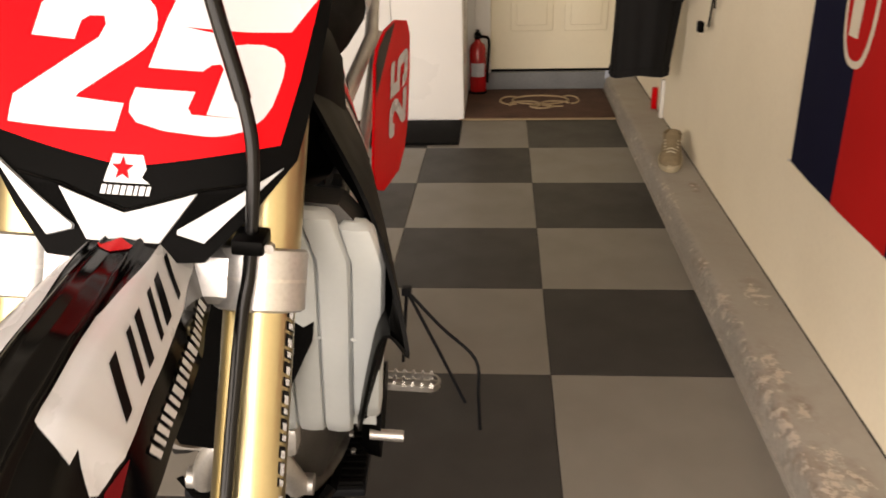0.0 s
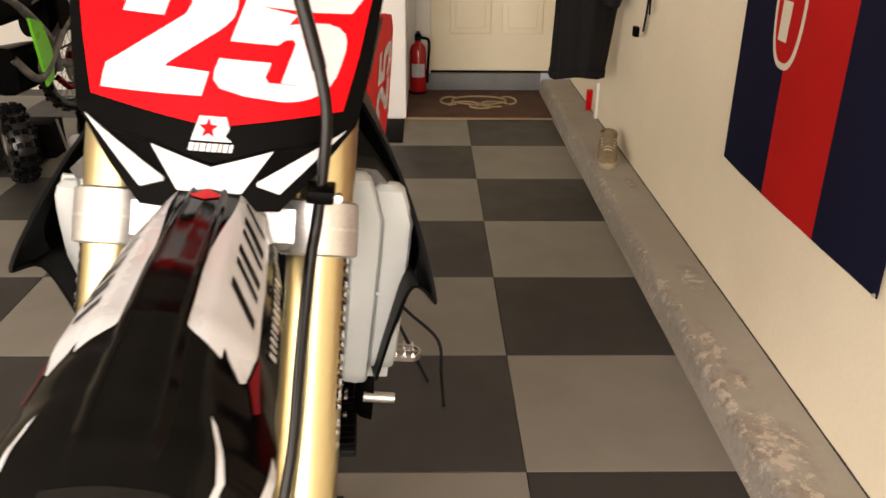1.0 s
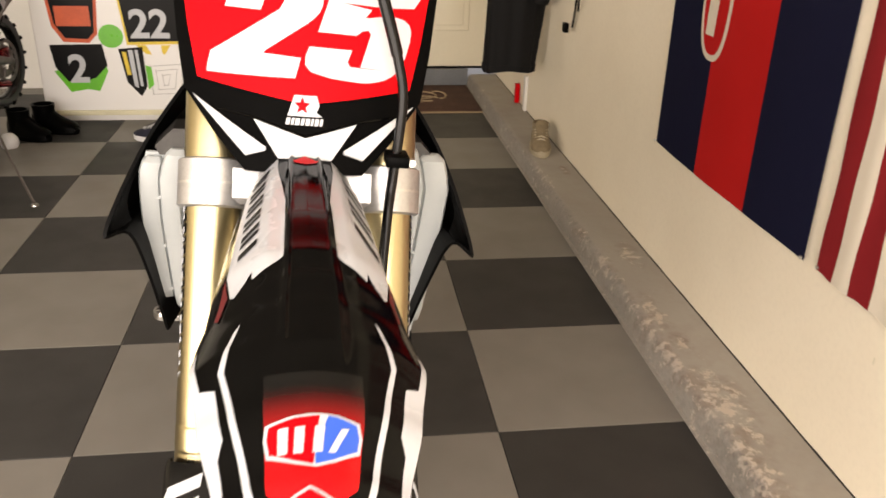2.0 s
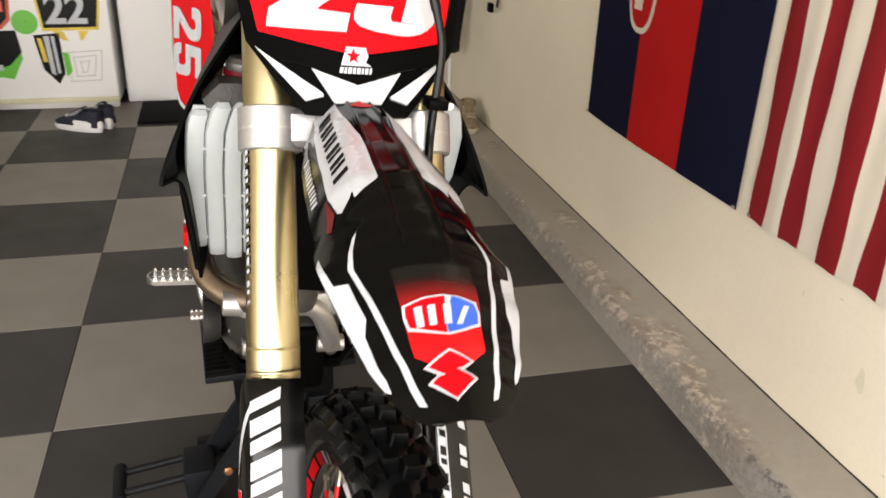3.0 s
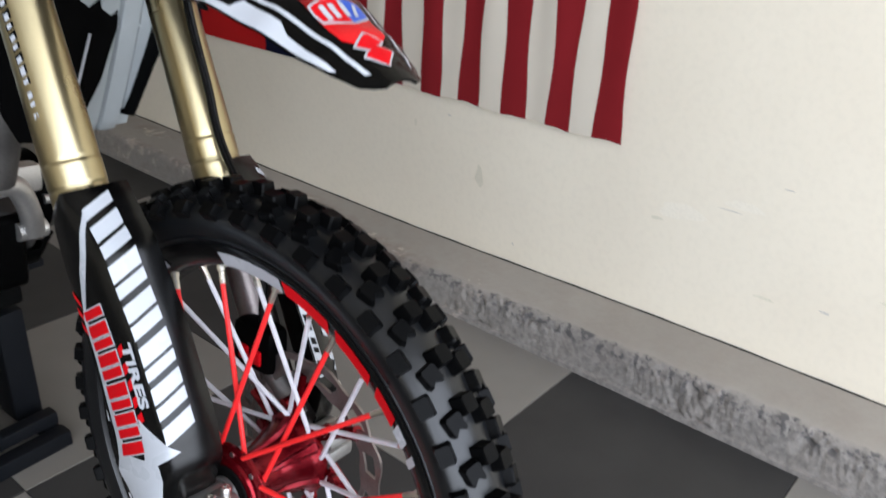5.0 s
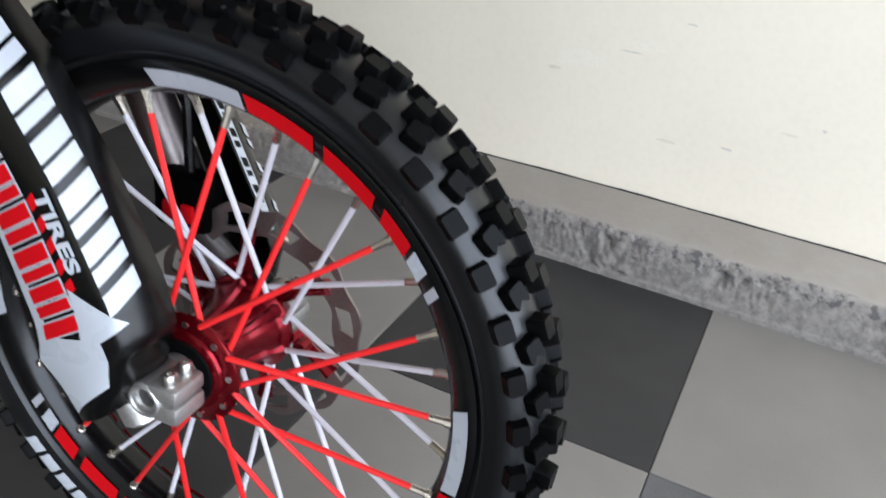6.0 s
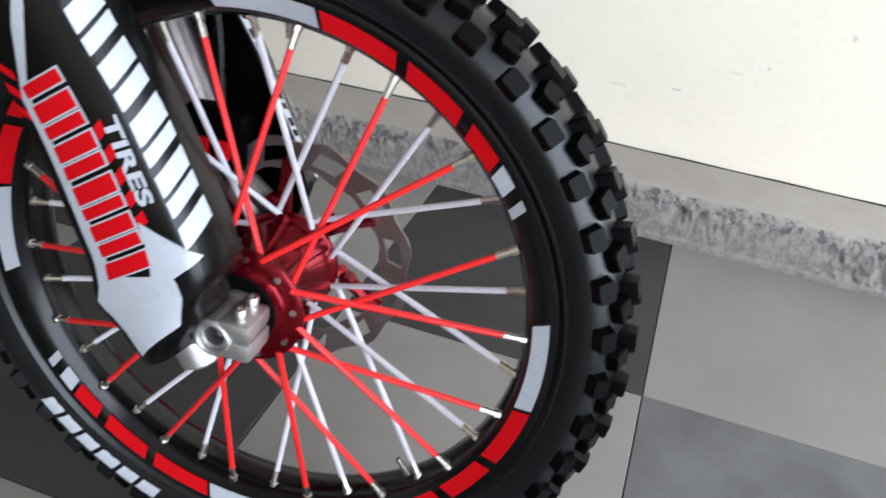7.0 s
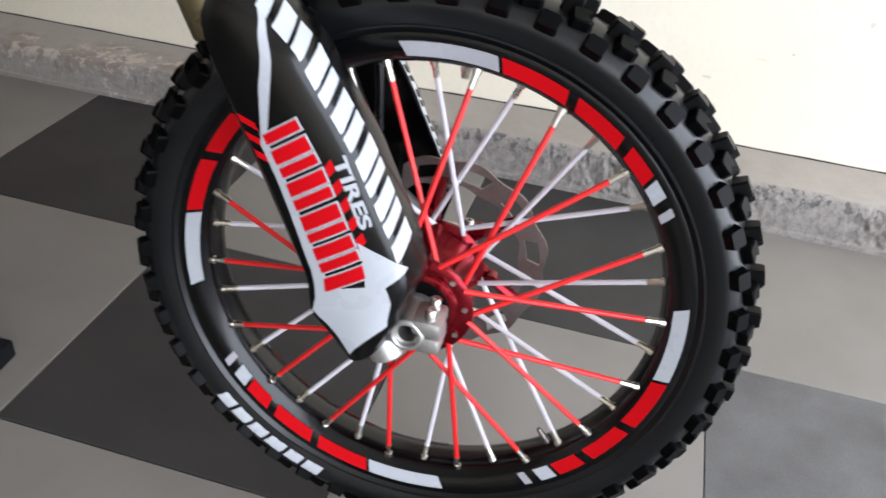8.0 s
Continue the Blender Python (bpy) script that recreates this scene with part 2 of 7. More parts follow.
def kerb_material():
    """Grey worn cement with pale scuffed patches and a face of pits, its shade painted in."""
    m = bpy.data.materials.new("worn_cement_kerb")
    m.use_nodes = True
    nt = m.node_tree
    nodes, links = nt.nodes, nt.links
    p = nodes["Principled BSDF"]
    tc = nodes.new("ShaderNodeTexCoord")

    def noise_tex(scale, detail, rough=0.55):
        n = nodes.new("ShaderNodeTexNoise")
        n.inputs["Scale"].default_value, n.inputs["Detail"].default_value, n.inputs["Roughness"].default_value = scale, detail, rough
        links.new(tc.outputs["Object"], n.inputs["Vector"])
        return n
    a, b, c = noise_tex(2.2, 7), noise_tex(9, 9, 0.7), noise_tex(62, 6, 0.72)
    sep = nodes.new("ShaderNodeSeparateXYZ")
    links.new(tc.outputs["Object"], sep.inputs["Vector"])

    def ranged(src, lo, hi, to_lo, to_hi):
        n = nodes.new("ShaderNodeMapRange")
        for key, val in (("From Min", lo), ("From Max", hi), ("To Min", to_lo), ("To Max", to_hi)):
            n.inputs[key].default_value = val
        links.new(src, n.inputs["Value"])
        return n.outputs["Result"]

    def maths(op, x, y):
        n = nodes.new("ShaderNodeMath")
        n.operation = op
        for k, val in enumerate((x, y)):
            if isinstance(val, (int, float)):
                n.inputs[k].default_value = val
            else:
                links.new(val, n.inputs[k])
        return n.outputs[0]
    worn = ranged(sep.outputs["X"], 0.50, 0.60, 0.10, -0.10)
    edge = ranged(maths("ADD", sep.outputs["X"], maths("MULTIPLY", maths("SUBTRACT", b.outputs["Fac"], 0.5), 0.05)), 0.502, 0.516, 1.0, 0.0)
    r1 = nodes.new("ShaderNodeValToRGB")
    r1.color_ramp.elements[0].position, r1.color_ramp.elements[0].color = 0.35, (0.325, 0.298, 0.262, 1)
    r1.color_ramp.elements[1].position, r1.color_ramp.elements[1].color = 0.68, (0.40, 0.372, 0.33, 1)
    links.new(a.outputs["Fac"], r1.inputs["Fac"])
    d = noise_tex(34, 8, 0.72)
    e = noise_tex(4.5, 3, 0.5)
    # flaked clusters at their places along the kerb: x, y, half width, half length
    near_any = None
    for cx, cy, rx, ry in ((0.61, 0.33, 0.035, 0.09), (0.55, -0.07, 0.035, 0.10), (0.555, -0.25, 0.03, 0.05), (0.555, -0.54, 0.06, 0.17), (0.50, 0.50, 0.02, 0.13), (0.50, 0.24, 0.03, 0.15), (0.62, 1.22, 0.02, 0.06), (0.51, -0.80, 0.05, 0.22), (0.50, -0.25, 0.022, 0.40)):
        gap = nodes.new("ShaderNodeVectorMath")
        gap.operation = "SUBTRACT"
        gap.inputs[1].default_value = (cx, cy, 0.09)
        links.new(tc.outputs["Object"], gap.inputs[0])
        part_of = nodes.new("ShaderNodeVectorMath")
        part_of.operation = "DIVIDE"
        part_of.inputs[1].default_value = (rx, ry, 0.08)
        links.new(gap.outputs[0], part_of.inputs[0])
        far = nodes.new("ShaderNodeVectorMath")
        far.operation = "LENGTH"
        links.new(part_of.outputs[0], far.inputs[0])
        here = ranged(far.outputs["Value"], 0.2, 1.35, 1.0, 0.0)
        near_any = here if near_any is None else maths("MAXIMUM", near_any, here)
    stretch = ranged(sep.outputs["Y"], -1.45, -1.0, -0.2, 0.0)
    patch = ranged(maths("ADD", maths("ADD", e.outputs["Fac"], stretch), worn), 0.56, 0.70, 0.0, 0.55)
    patch = maths("MAXIMUM", patch, near_any)
    flake = maths("MULTIPLY", ranged(maths("ADD", d.outputs["Fac"], maths("MULTIPLY", patch, 0.17)), 0.635, 0.685, 0.0, 0.85), ranged(patch, 0.0, 0.15, 0.0, 1.0))
    grime = maths("MULTIPLY", ranged(b.outputs["Fac"], 0.44, 0.60, 0.0, 0.75), ranged(near_any, 0.0, 0.6, 0.2, 1.0))
    stained = nodes.new("ShaderNodeMix")
    stained.data_type = "RGBA"
    stained.inputs[7].default_value = (0.25, 0.192, 0.152, 1)
    links.new(grime, stained.inputs[0])
    links.new(r1.outputs["Color"], stained.inputs[6])
    mix = nodes.new("ShaderNodeMix")
    mix.data_type = "RGBA"
    mix.inputs[7].default_value = (0.60, 0.52, 0.44, 1)
    links.new(flake, mix.inputs[0])
    links.new(stained.outputs[2], mix.inputs[6])
    # face grain multiplied in, darker than the top to stand for its shade
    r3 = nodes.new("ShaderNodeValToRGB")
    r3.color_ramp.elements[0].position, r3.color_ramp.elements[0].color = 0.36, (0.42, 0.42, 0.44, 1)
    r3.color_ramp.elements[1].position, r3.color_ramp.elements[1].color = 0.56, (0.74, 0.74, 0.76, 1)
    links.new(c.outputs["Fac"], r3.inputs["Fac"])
    face_shade = nodes.new("ShaderNodeMix")
    face_shade.data_type, face_shade.blend_type = "RGBA", "MULTIPLY"
    pit_shade = ranged(sep.outputs["Y"], -1.3, -0.4, 0.85, 0.40)
    links.new(maths("MULTIPLY", ranged(edge, 0, 1, 0.15, 1.0), pit_shade), face_shade.inputs[0])
    links.new(mix.outputs[2], face_shade.inputs[6])
    links.new(r3.outputs["Color"], face_shade.inputs[7])
    # shade of the hollows painted dark along the broken arris of the near stretch
    hole = noise_tex(48, 4, 0.6)
    band = maths("MULTIPLY", ranged(sep.outputs["Z"], 0.050, 0.075, 0.15, 1.0), ranged(sep.outputs["Y"], -1.2, -0.6, 1.0, 0.25))
    pits = maths("MULTIPLY", maths("MULTIPLY", ranged(hole.outputs["Fac"], 0.52, 0.58, 0.0, 0.85), band), ranged(edge, 0.15, 0.6, 0.0, 1.0))
    pit_shade_mix = nodes.new("ShaderNodeMix")
    pit_shade_mix.data_type = "RGBA"
    pit_shade_mix.inputs[7].default_value = (0.085, 0.08, 0.08, 1)
    links.new(pits, pit_shade_mix.inputs[0])
    links.new(face_shade.outputs[2], pit_shade_mix.inputs[6])
    links.new(pit_shade_mix.outputs[2], p.inputs["Base Color"])
    p.inputs["Roughness"].default_value = 0.85
    bmp = nodes.new("ShaderNodeBump")
    bmp.inputs["Distance"].default_value = 0.006
    links.new(ranged(edge, 0, 1, 0.06, 0.75), bmp.inputs["Strength"])
    links.new(c.outputs["Fac"], bmp.inputs["Height"])
    links.new(bmp.outputs["Normal"], p.inputs["Normal"])
    return m


KERB = kerb_material()


# ---- mesh helpers ----
def smooth(me, degrees=40):
    me.polygons.foreach_set("use_smooth", [True] * len(me.polygons))
    me.set_sharp_from_angle(angle=radians(degrees))


def part(name, bm, material, parent=None, label="", sharp=40):
    """Link a bmesh as one mesh object, under a thing or a part if given."""
    bmesh.ops.recalc_face_normals(bm, faces=bm.faces)
    me = bpy.data.meshes.new(name)
    bm.to_mesh(me)
    bm.free()
    me.materials.append(material)
    smooth(me, sharp)
    ob = new(name, me)
    if parent:
        ob.parent = parent
    if label:
        ob["label"] = label
    return ob


def thing(name, label, category, m=None, group="", kind=""):
    ob = new(name)
    ob.empty_display_size = 0.1
    if m is not None:
        ob.matrix_world = m
    return tagged(ob, label, category, group, kind)


def share(name, me, parent, m=None):
    """Another object on the same mesh."""
    ob = new(name, me)
    ob.parent = parent
    if m is not None:
        ob.matrix_basis = m
    return ob


def bm_box(lo, hi, bevel=0.0, seg=2, bm=None):
    own = bm or bmesh.new()
    r = bmesh.ops.create_cube(own, size=1)
    vs = r["verts"]
    for v in vs:
        v.co = Vector([l + (c + 0.5) * (h - l) for c, l, h in zip(v.co, lo, hi)])
    if bevel:
        es = list({e for v in vs for e in v.link_edges})
        bmesh.ops.bevel(own, geom=es, offset=bevel, segments=seg, affect="EDGES", profile=0.6)
    return own


def frames_along(path):
    path = [Vector(p) for p in path]
    n = len(path)
    tang = [(path[min(i + 1, n - 1)] - path[max(i - 1, 0)]).normalized() for i in range(n)]
    up = Vector((0, 0, 1)) if abs(tang[0].z) < 0.9 else Vector((0, 1, 0))
    side = tang[0].cross(up).normalized()
    out = []
    for p, t in zip(path, tang):
        side = (side - t * side.dot(t)).normalized()
        out.append((p, t, side, t.cross(side)))
    return out


def spline(pts, n=8):
    """Catmull-Rom through the points."""
    pts = [Vector(p) for p in pts]
    ext = [2 * pts[0] - pts[1]] + pts + [2 * pts[-1] - pts[-2]]
    out = []
    for i in range(1, len(ext) - 2):
        a, b, c, d = ext[i - 1:i + 3]
        for k in range(n):
            t = k / n
            out.append(0.5 * ((2 * b) + (c - a) * t + (2 * a - 5 * b + 4 * c - d) * t * t + (3 * b - a - 3 * c + d) * t ** 3))
    return out + [pts[-1]]


def bm_tube(path, radius, seg=12, bm=None, caps=True):
    """radius: a number, or one per point."""
    own = bm or bmesh.new()
    fr = frames_along(path)
    rad = radius if isinstance(radius, (list, tuple)) else [radius] * len(fr)
    rings = []
    for (p, t, s, u), r in zip(fr, rad):
        rings.append([own.verts.new(p + (s * math.cos(a) + u * math.sin(a)) * r) for a in [2 * math.pi * k / seg for k in range(seg)]])
    for a, b in zip(rings, rings[1:]):
        for k in range(seg):
            own.faces.new((a[k], a[(k + 1) % seg], b[(k + 1) % seg], b[k]))
    if caps:
        own.faces.new(rings[0])
        own.faces.new(list(reversed(rings[-1])))
    return own


def bm_lathe(profile, seg=64, axis="x", bm=None, closed=False):
    """Revolve (along, radius) pairs round the axis through the origin."""
    own = bm or bmesh.new()
    rings = []
    for h, r in profile:
        ring = []
        for k in range(seg):
            a = 2 * math.pi * k / seg
            c, s = r * math.cos(a), r * math.sin(a)
            ring.append(own.verts.new({"x": (h, c, s), "z": (c, s, h), "y": (c, h, s)}[axis]))
        rings.append(ring)
    pairs = list(zip(rings, rings[1:])) + ([(rings[-1], rings[0])] if closed else [])
    for a, b in pairs:
        for k in range(seg):
            own.faces.new((a[k], a[(k + 1) % seg], b[(k + 1) % seg], b[k]))
    if not closed:
        for ring, r in ((rings[0], profile[0][1]), (rings[-1], profile[-1][1])):
            if r > 1e-5:
                own.faces.new(ring)
    return own


def bm_loft(sections, bm=None, caps=True, closed=True):
    """Join rings of equal length."""
    own = bm or bmesh.new()
    rings = [[own.verts.new(p) for p in s] for s in sections]
    n = len(rings[0])
    for a, b in zip(rings, rings[1:]):
        for k in range(n if closed else n - 1):
            own.faces.new((a[k], a[(k + 1) % n], b[(k + 1) % n], b[k]))
    if caps and closed:
        own.faces.new(rings[0])
        own.faces.new(list(reversed(rings[-1])))
    return own


def bm_prism(poly, f, thick, bm=None):
    """A flat outline (list of 2D points) laid by f(u, v) -> Vector, with thickness along its normal."""
    own = bm or bmesh.new()
    pts = [Vector(f(u, v)) for u, v in poly]
    n = (pts[1] - pts[0]).cross(pts[2] - pts[0]).normalized()
    nrm = Vector((0, 0, 0))
    for a, b in zip(pts, pts[1:] + pts[:1]):
        nrm += a.cross(b)
    if nrm.length > 1e-9:
        n = nrm.normalized()
    lo = [own.verts.new(p) for p in pts]
    hi = [own.verts.new(p + n * thick) for p in pts]
    own.faces.new(list(reversed(lo)))
    own.faces.new(hi)
    k = len(pts)
    for i in range(k):
        own.faces.new((lo[i], lo[(i + 1) % k], hi[(i + 1) % k], hi[i]))
    return own


def surface_normal(f, u, v, e=1e-3):
    a = Vector(f(u + e, v)) - Vector(f(u - e, v))
    b = Vector(f(u, v + e)) - Vector(f(u, v - e))
    n = a.cross(b)
    return n.normalized() if n.length > 1e-12 else Vector((0, 0, 1))


def bm_decal(polys, f, off, du, dv, flip=1):
    """Flat outlines in surface coordinates, cut along a grid and laid on the surface f, a little proud of it."""
    own = bmesh.new()
    for poly in polys:
        own.faces.new([own.verts.new((u, v, 0)) for u, v in poly])
    us = [v.co.x for v in own.verts]
    vs = [v.co.y for v in own.verts]
    for lo, hi, step, axis in ((min(us), max(us), du, 0), (min(vs), max(vs), dv, 1)):
        k = math.floor(lo / step) + 1
        while k * step < hi:
            co = (k * step, 0, 0) if axis == 0 else (0, k * step, 0)
            no = (1, 0, 0) if axis == 0 else (0, 1, 0)
            bmesh.ops.bisect_plane(own, geom=own.verts[:] + own.edges[:] + own.faces[:], plane_co=co, plane_no=no)
            k += 1
    bmesh.ops.triangulate(own, faces=[fc for fc in own.faces if len(fc.verts) > 4])
    for v in own.verts:
        u, w = v.co.x, v.co.y
        v.co = Vector(f(u, w)) + surface_normal(f, u, w) * off * flip
    return own


def decal(name, polys, f, off, du, dv, material, parent, label="", flip=1):
    return part(name, bm_decal(polys, f, off, du, dv, flip), material, parent, label, sharp=60)


def bm_sheet(f, us, vs, thick=0.0, flip=1):
    """A curved sheet over the surface f with real thickness."""
    own = bmesh.new()
    top = [[own.verts.new(Vector(f(u, v))) for v in vs] for u in us]
    if thick:
        low = [[own.verts.new(Vector(f(u, v)) - surface_normal(f, u, v) * thick * flip) for v in vs] for u in us]
    nu, nv = len(us), len(vs)
    for i in range(nu - 1):
        for j in range(nv - 1):
            own.faces.new((top[i][j], top[i + 1][j], top[i + 1][j + 1], top[i][j + 1]))
            if thick:
                own.faces.new((low[i][j], low[i][j + 1], low[i + 1][j + 1], low[i + 1][j]))
    if thick:
        rim = [(i, 0) for i in range(nu)] + [(nu - 1, j) for j in range(1, nv)] + [(i, nv - 1) for i in range(nu - 2, -1, -1)] + [(0, j) for j in range(nv - 2, 0, -1)]
        for (a, b), (c, d) in zip(rim, rim[1:] + rim[:1]):
            own.faces.new((top[a][b], top[c][d], low[c][d], low[a][b]))
    return own


def lerp_table(table, x):
    """Piecewise smooth lookup in rows of (x, values...), x rising."""
    if x <= table[0][0]:
        return table[0][1:]
    for a, b in zip(table, table[1:]):
        if x <= b[0]:
            t = (x - a[0]) / (b[0] - a[0])
            t = t * t * (3 - 2 * t) * 0.5 + t * 0.5
            return tuple(p + (q - p) * t for p, q in zip(a[1:], b[1:]))
    return table[-1][1:]


def spread(a, b, n):
    return [a + (b - a) * i / (n - 1) for i in range(n)]


# figures of the race number, one unit wide and high
TWO = [(0, 0), (1, 0), (1, .22), (.43, .22), (.93, .55), (1, .68), (1, .80), (.95, .93), (.8, 1), (.2, 1), (.06, .94), (0, .82), (0, .68), (.33, .68),
       (.35, .77), (.45, .81), (.58, .81), (.66, .76), (.65, .66), (.58, .59), (.03, .22)]
FIVE = [(.06, 1), (1, 1), (1, .8), (.38, .8), (.36, .64), (.8, .64), (.94, .59), (1, .47), (1, .18), (.94, .06), (.8, 0), (.18, 0), (.05, .06), (0, .18), (0, .30),
        (.33, .30), (.35, .2), (.62, .2), (.67, .25), (.67, .40), (.6, .45), (0, .45)]


def blocks(n, length, height, gap=0.22, slant=0.25):
    """A row of plain bars of uneven width along u, for lettering that is not spelled out."""
    out = []
    widths = [(1.0, 0.72, 1.12, 0.86, 1.05, 0.64)[i % 6] for i in range(n)]
    unit = length / (sum(widths) + gap * (n - 1))
    s, a = slant * height, 0.0
    for i, w in enumerate(widths):
        b = a + w * unit
        out.append([(a, 0), (b, 0), (b + s, height), (a + s, height)])
        a = b + gap * unit
    return out


def marks(n, length, height, gap=0.2, slant=0.1, thick=0.44, solid=(), grow=0.0):
    """A row of plain bars along u, a thick and a thin one by turns, for a maker's name that is not spelled out. grow: margin all round, for an outline."""
    widths = [0.5 if i in solid else (1.0, 0.92, 1.06, 0.96)[i % 4] for i in range(n)]
    unit = length / (sum(widths) + gap * (n - 1))
    out, a = [], 0.0
    for i, w in enumerate(widths):
        b = a + w * unit
        lo, hi, g = -grow * height, height * (1 + grow), grow * unit
        thin = 0.72 * thick
        boxes = [(a, b, 0, height)] if i in solid else [(a, a + thick * w * unit, 0, height), (b - thin * w * unit, b, 0, height)]
        for x0, x1, y0, y1 in boxes:
            out.append([(x + slant * y, y) for x, y in ((x0 - g, y0 + lo), (x1 + g, y0 + lo), (x1 + g, y1 + hi - height), (x0 - g, y1 + hi - height))])
        a = b + gap * unit
    return out


def shifted(polys, u, v, swap=False, su=1, sv=1):
    if swap:
        return [[(u + sv * y, v + su * x) for x, y in p] for p in polys]
    return [[(u + su * x, v + sv * y) for x, y in p] for p in polys]


# ---- the garage ----
WALL_X, BACK_Y, FRONT_Y, LEFT_X, CEIL_Z = 0.675, 3.16, -3.45, -5.9, 2.55


def plain(name, lo, hi, material, label, category, bevel=0.0):
    return tagged(part(name, bm_box(lo, hi, bevel), material), label, category, kind="structure")


ground = plain("ground", (-300, -300, -0.12), (300, 300, -0.06), CONCRETE_OUT, "pale concrete driveway and ground outside", "ground")
slab = plain("floor", (LEFT_X, FRONT_Y, -0.055), (WALL_X, BACK_Y, -0.006), GROUT, "garage floor laid with dark and grey tiles", "floor")
wall_right = plain("wall_right", (WALL_X, FRONT_Y, -0.05), (WALL_X + 0.15, BACK_Y + 0.15, CEIL_Z), WALL, "cream painted plaster wall with scuffs", "wall")
wall_left = plain("wall_left", (LEFT_X - 0.15, FRONT_Y, -0.05), (LEFT_X, BACK_Y + 0.15, CEIL_Z), WALL, "cream painted plaster wall", "wall")
ceiling = plain("ceiling", (LEFT_X - 0.15, FRONT_Y - 0.15, CEIL_Z), (WALL_X + 0.15, BACK_Y + 0.3, CEIL_Z + 0.12), CEIL, "plain boarded garage ceiling", "ceiling")

DOOR_L, DOOR_R, DOOR_Z = -0.20, 0.61, 0.115
wb = bm_box((LEFT_X, BACK_Y, -0.05), (DOOR_L - 0.09, BACK_Y + 0.15, CEIL_Z))
bm_box((DOOR_L - 0.09, BACK_Y, DOOR_Z + 2.1), (WALL_X, BACK_Y + 0.15, CEIL_Z), bm=wb)
wall_back = tagged(part("wall_back", wb, WALL_WHITE), "white painted back wall with a doorway", "wall", kind="structure")
wf = bm_box((LEFT_X, FRONT_Y - 0.15, -0.06), (-5.4, FRONT_Y, CEIL_Z))
bm_box((0.5, FRONT_Y - 0.15, -0.06), (WALL_X, FRONT_Y, CEIL_Z), bm=wf)
bm_box((-5.4, FRONT_Y - 0.15, 2.2), (0.5, FRONT_Y, CEIL_Z), bm=wf)
wall_front = tagged(part("wall_front", wf, WALL_WHITE), "front wall with the open garage doorway", "wall", kind="structure")

step = plain("door_step", (DOOR_L - 0.09, BACK_Y - 0.012, 0.0), (0.49, BACK_Y + 0.2, DOOR_Z), STEP, "grey painted step below the door", "step", 0.004)

# kerb along the wall: cement upstand with a broken, pitted face
kb = bmesh.new()
KX, KZ = 0.487, 0.100


def kerb_top(y):
    """The kerb stands a little higher towards the doorway."""
    t = min(1, max(0, (-0.7 - y) / 1.1))
    return 0.080 + 0.018 * t * t * (3 - 2 * t)



coarse = [(-0.009, 0.0), (-0.008, 0.010), (-0.001, 0.013), (0.0, 0.024), (0.002, 0.044), (0.005, 0.066), (0.009, 0.083), (0.015, 0.094), (0.026, KZ)]
sect = []
for (x0, z0), (x1, z1) in zip(coarse, coarse[1:]):
    for j in range(3):
        sect.append((x0 + (x1 - x0) * j / 3, z0 + (z1 - z0) * j / 3))
sect += [(0.026, KZ), (0.045, KZ), (0.08, KZ), (0.12, KZ), (0.187, KZ)]
rings = []
for i in range(1420):
    y = -3.45 + i * 0.003 if i < 1217 else 0.2 + (i - 1216) * (3.16 - 0.2) / 203
    ring = []
    for k, (dx, z) in enumerate(sect):
        n1 = noise.noise(Vector((y * 5, z * 12, 3.1)))
        n2 = noise.noise(Vector((y * 38, z * 45, 7.7)))
        n3 = noise.noise(Vector((y * 110, z * 120, dx * 120 + 1.7)))
        rough_here = 0.25 if k < 6 else 1.0 if k < 18 else 0.6 if k < 23 else 0.0
        near = 0.25 + 0.75 * min(1, max(0, (-0.8 - y) / 0.6))
        patch = near * (0.15 + 0.85 * max(0, min(1, 0.45 + 2.4 * noise.noise(Vector((y * 6.1, z * 9, 5.5))))))
        off = (0.004 * n1 + (0.014 * max(0, n2) + 0.0065 * n3) * patch) * rough_here
        zz = z + (0.002 * n1 - (0.002 * max(0, n2) + 0.0012 * max(0, n3)) * patch if 14 < k < 24 else 0.0)
        ring.append(kb.verts.new((KX + dx + off, y, zz * kerb_top(y) / KZ)))
    rings.append(ring)
for a, b in zip(rings, rings[1:]):
    for k in range(len(sect) - 1):
        kb.faces.new((a[k], a[k + 1], b[k + 1], b[k]))
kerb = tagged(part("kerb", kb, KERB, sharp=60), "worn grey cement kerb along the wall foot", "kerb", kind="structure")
# dark joint between wall and kerb
jb = bm_loft([[(WALL_X - 0.004, y, kerb_top(y) - 0.003), (WALL_X + 0.004, y, kerb_top(y) - 0.003), (WALL_X + 0.004, y, kerb_top(y) + 0.002), (WALL_X - 0.004, y, kerb_top(y) + 0.002 + 0.0012 * math.sin(y * 31))] for y in spread(FRONT_Y, BACK_Y, 140)])
joint = tagged(part("wall_joint", jb, GROUT), "dark gap between wall and kerb", "joint", kind="structure")


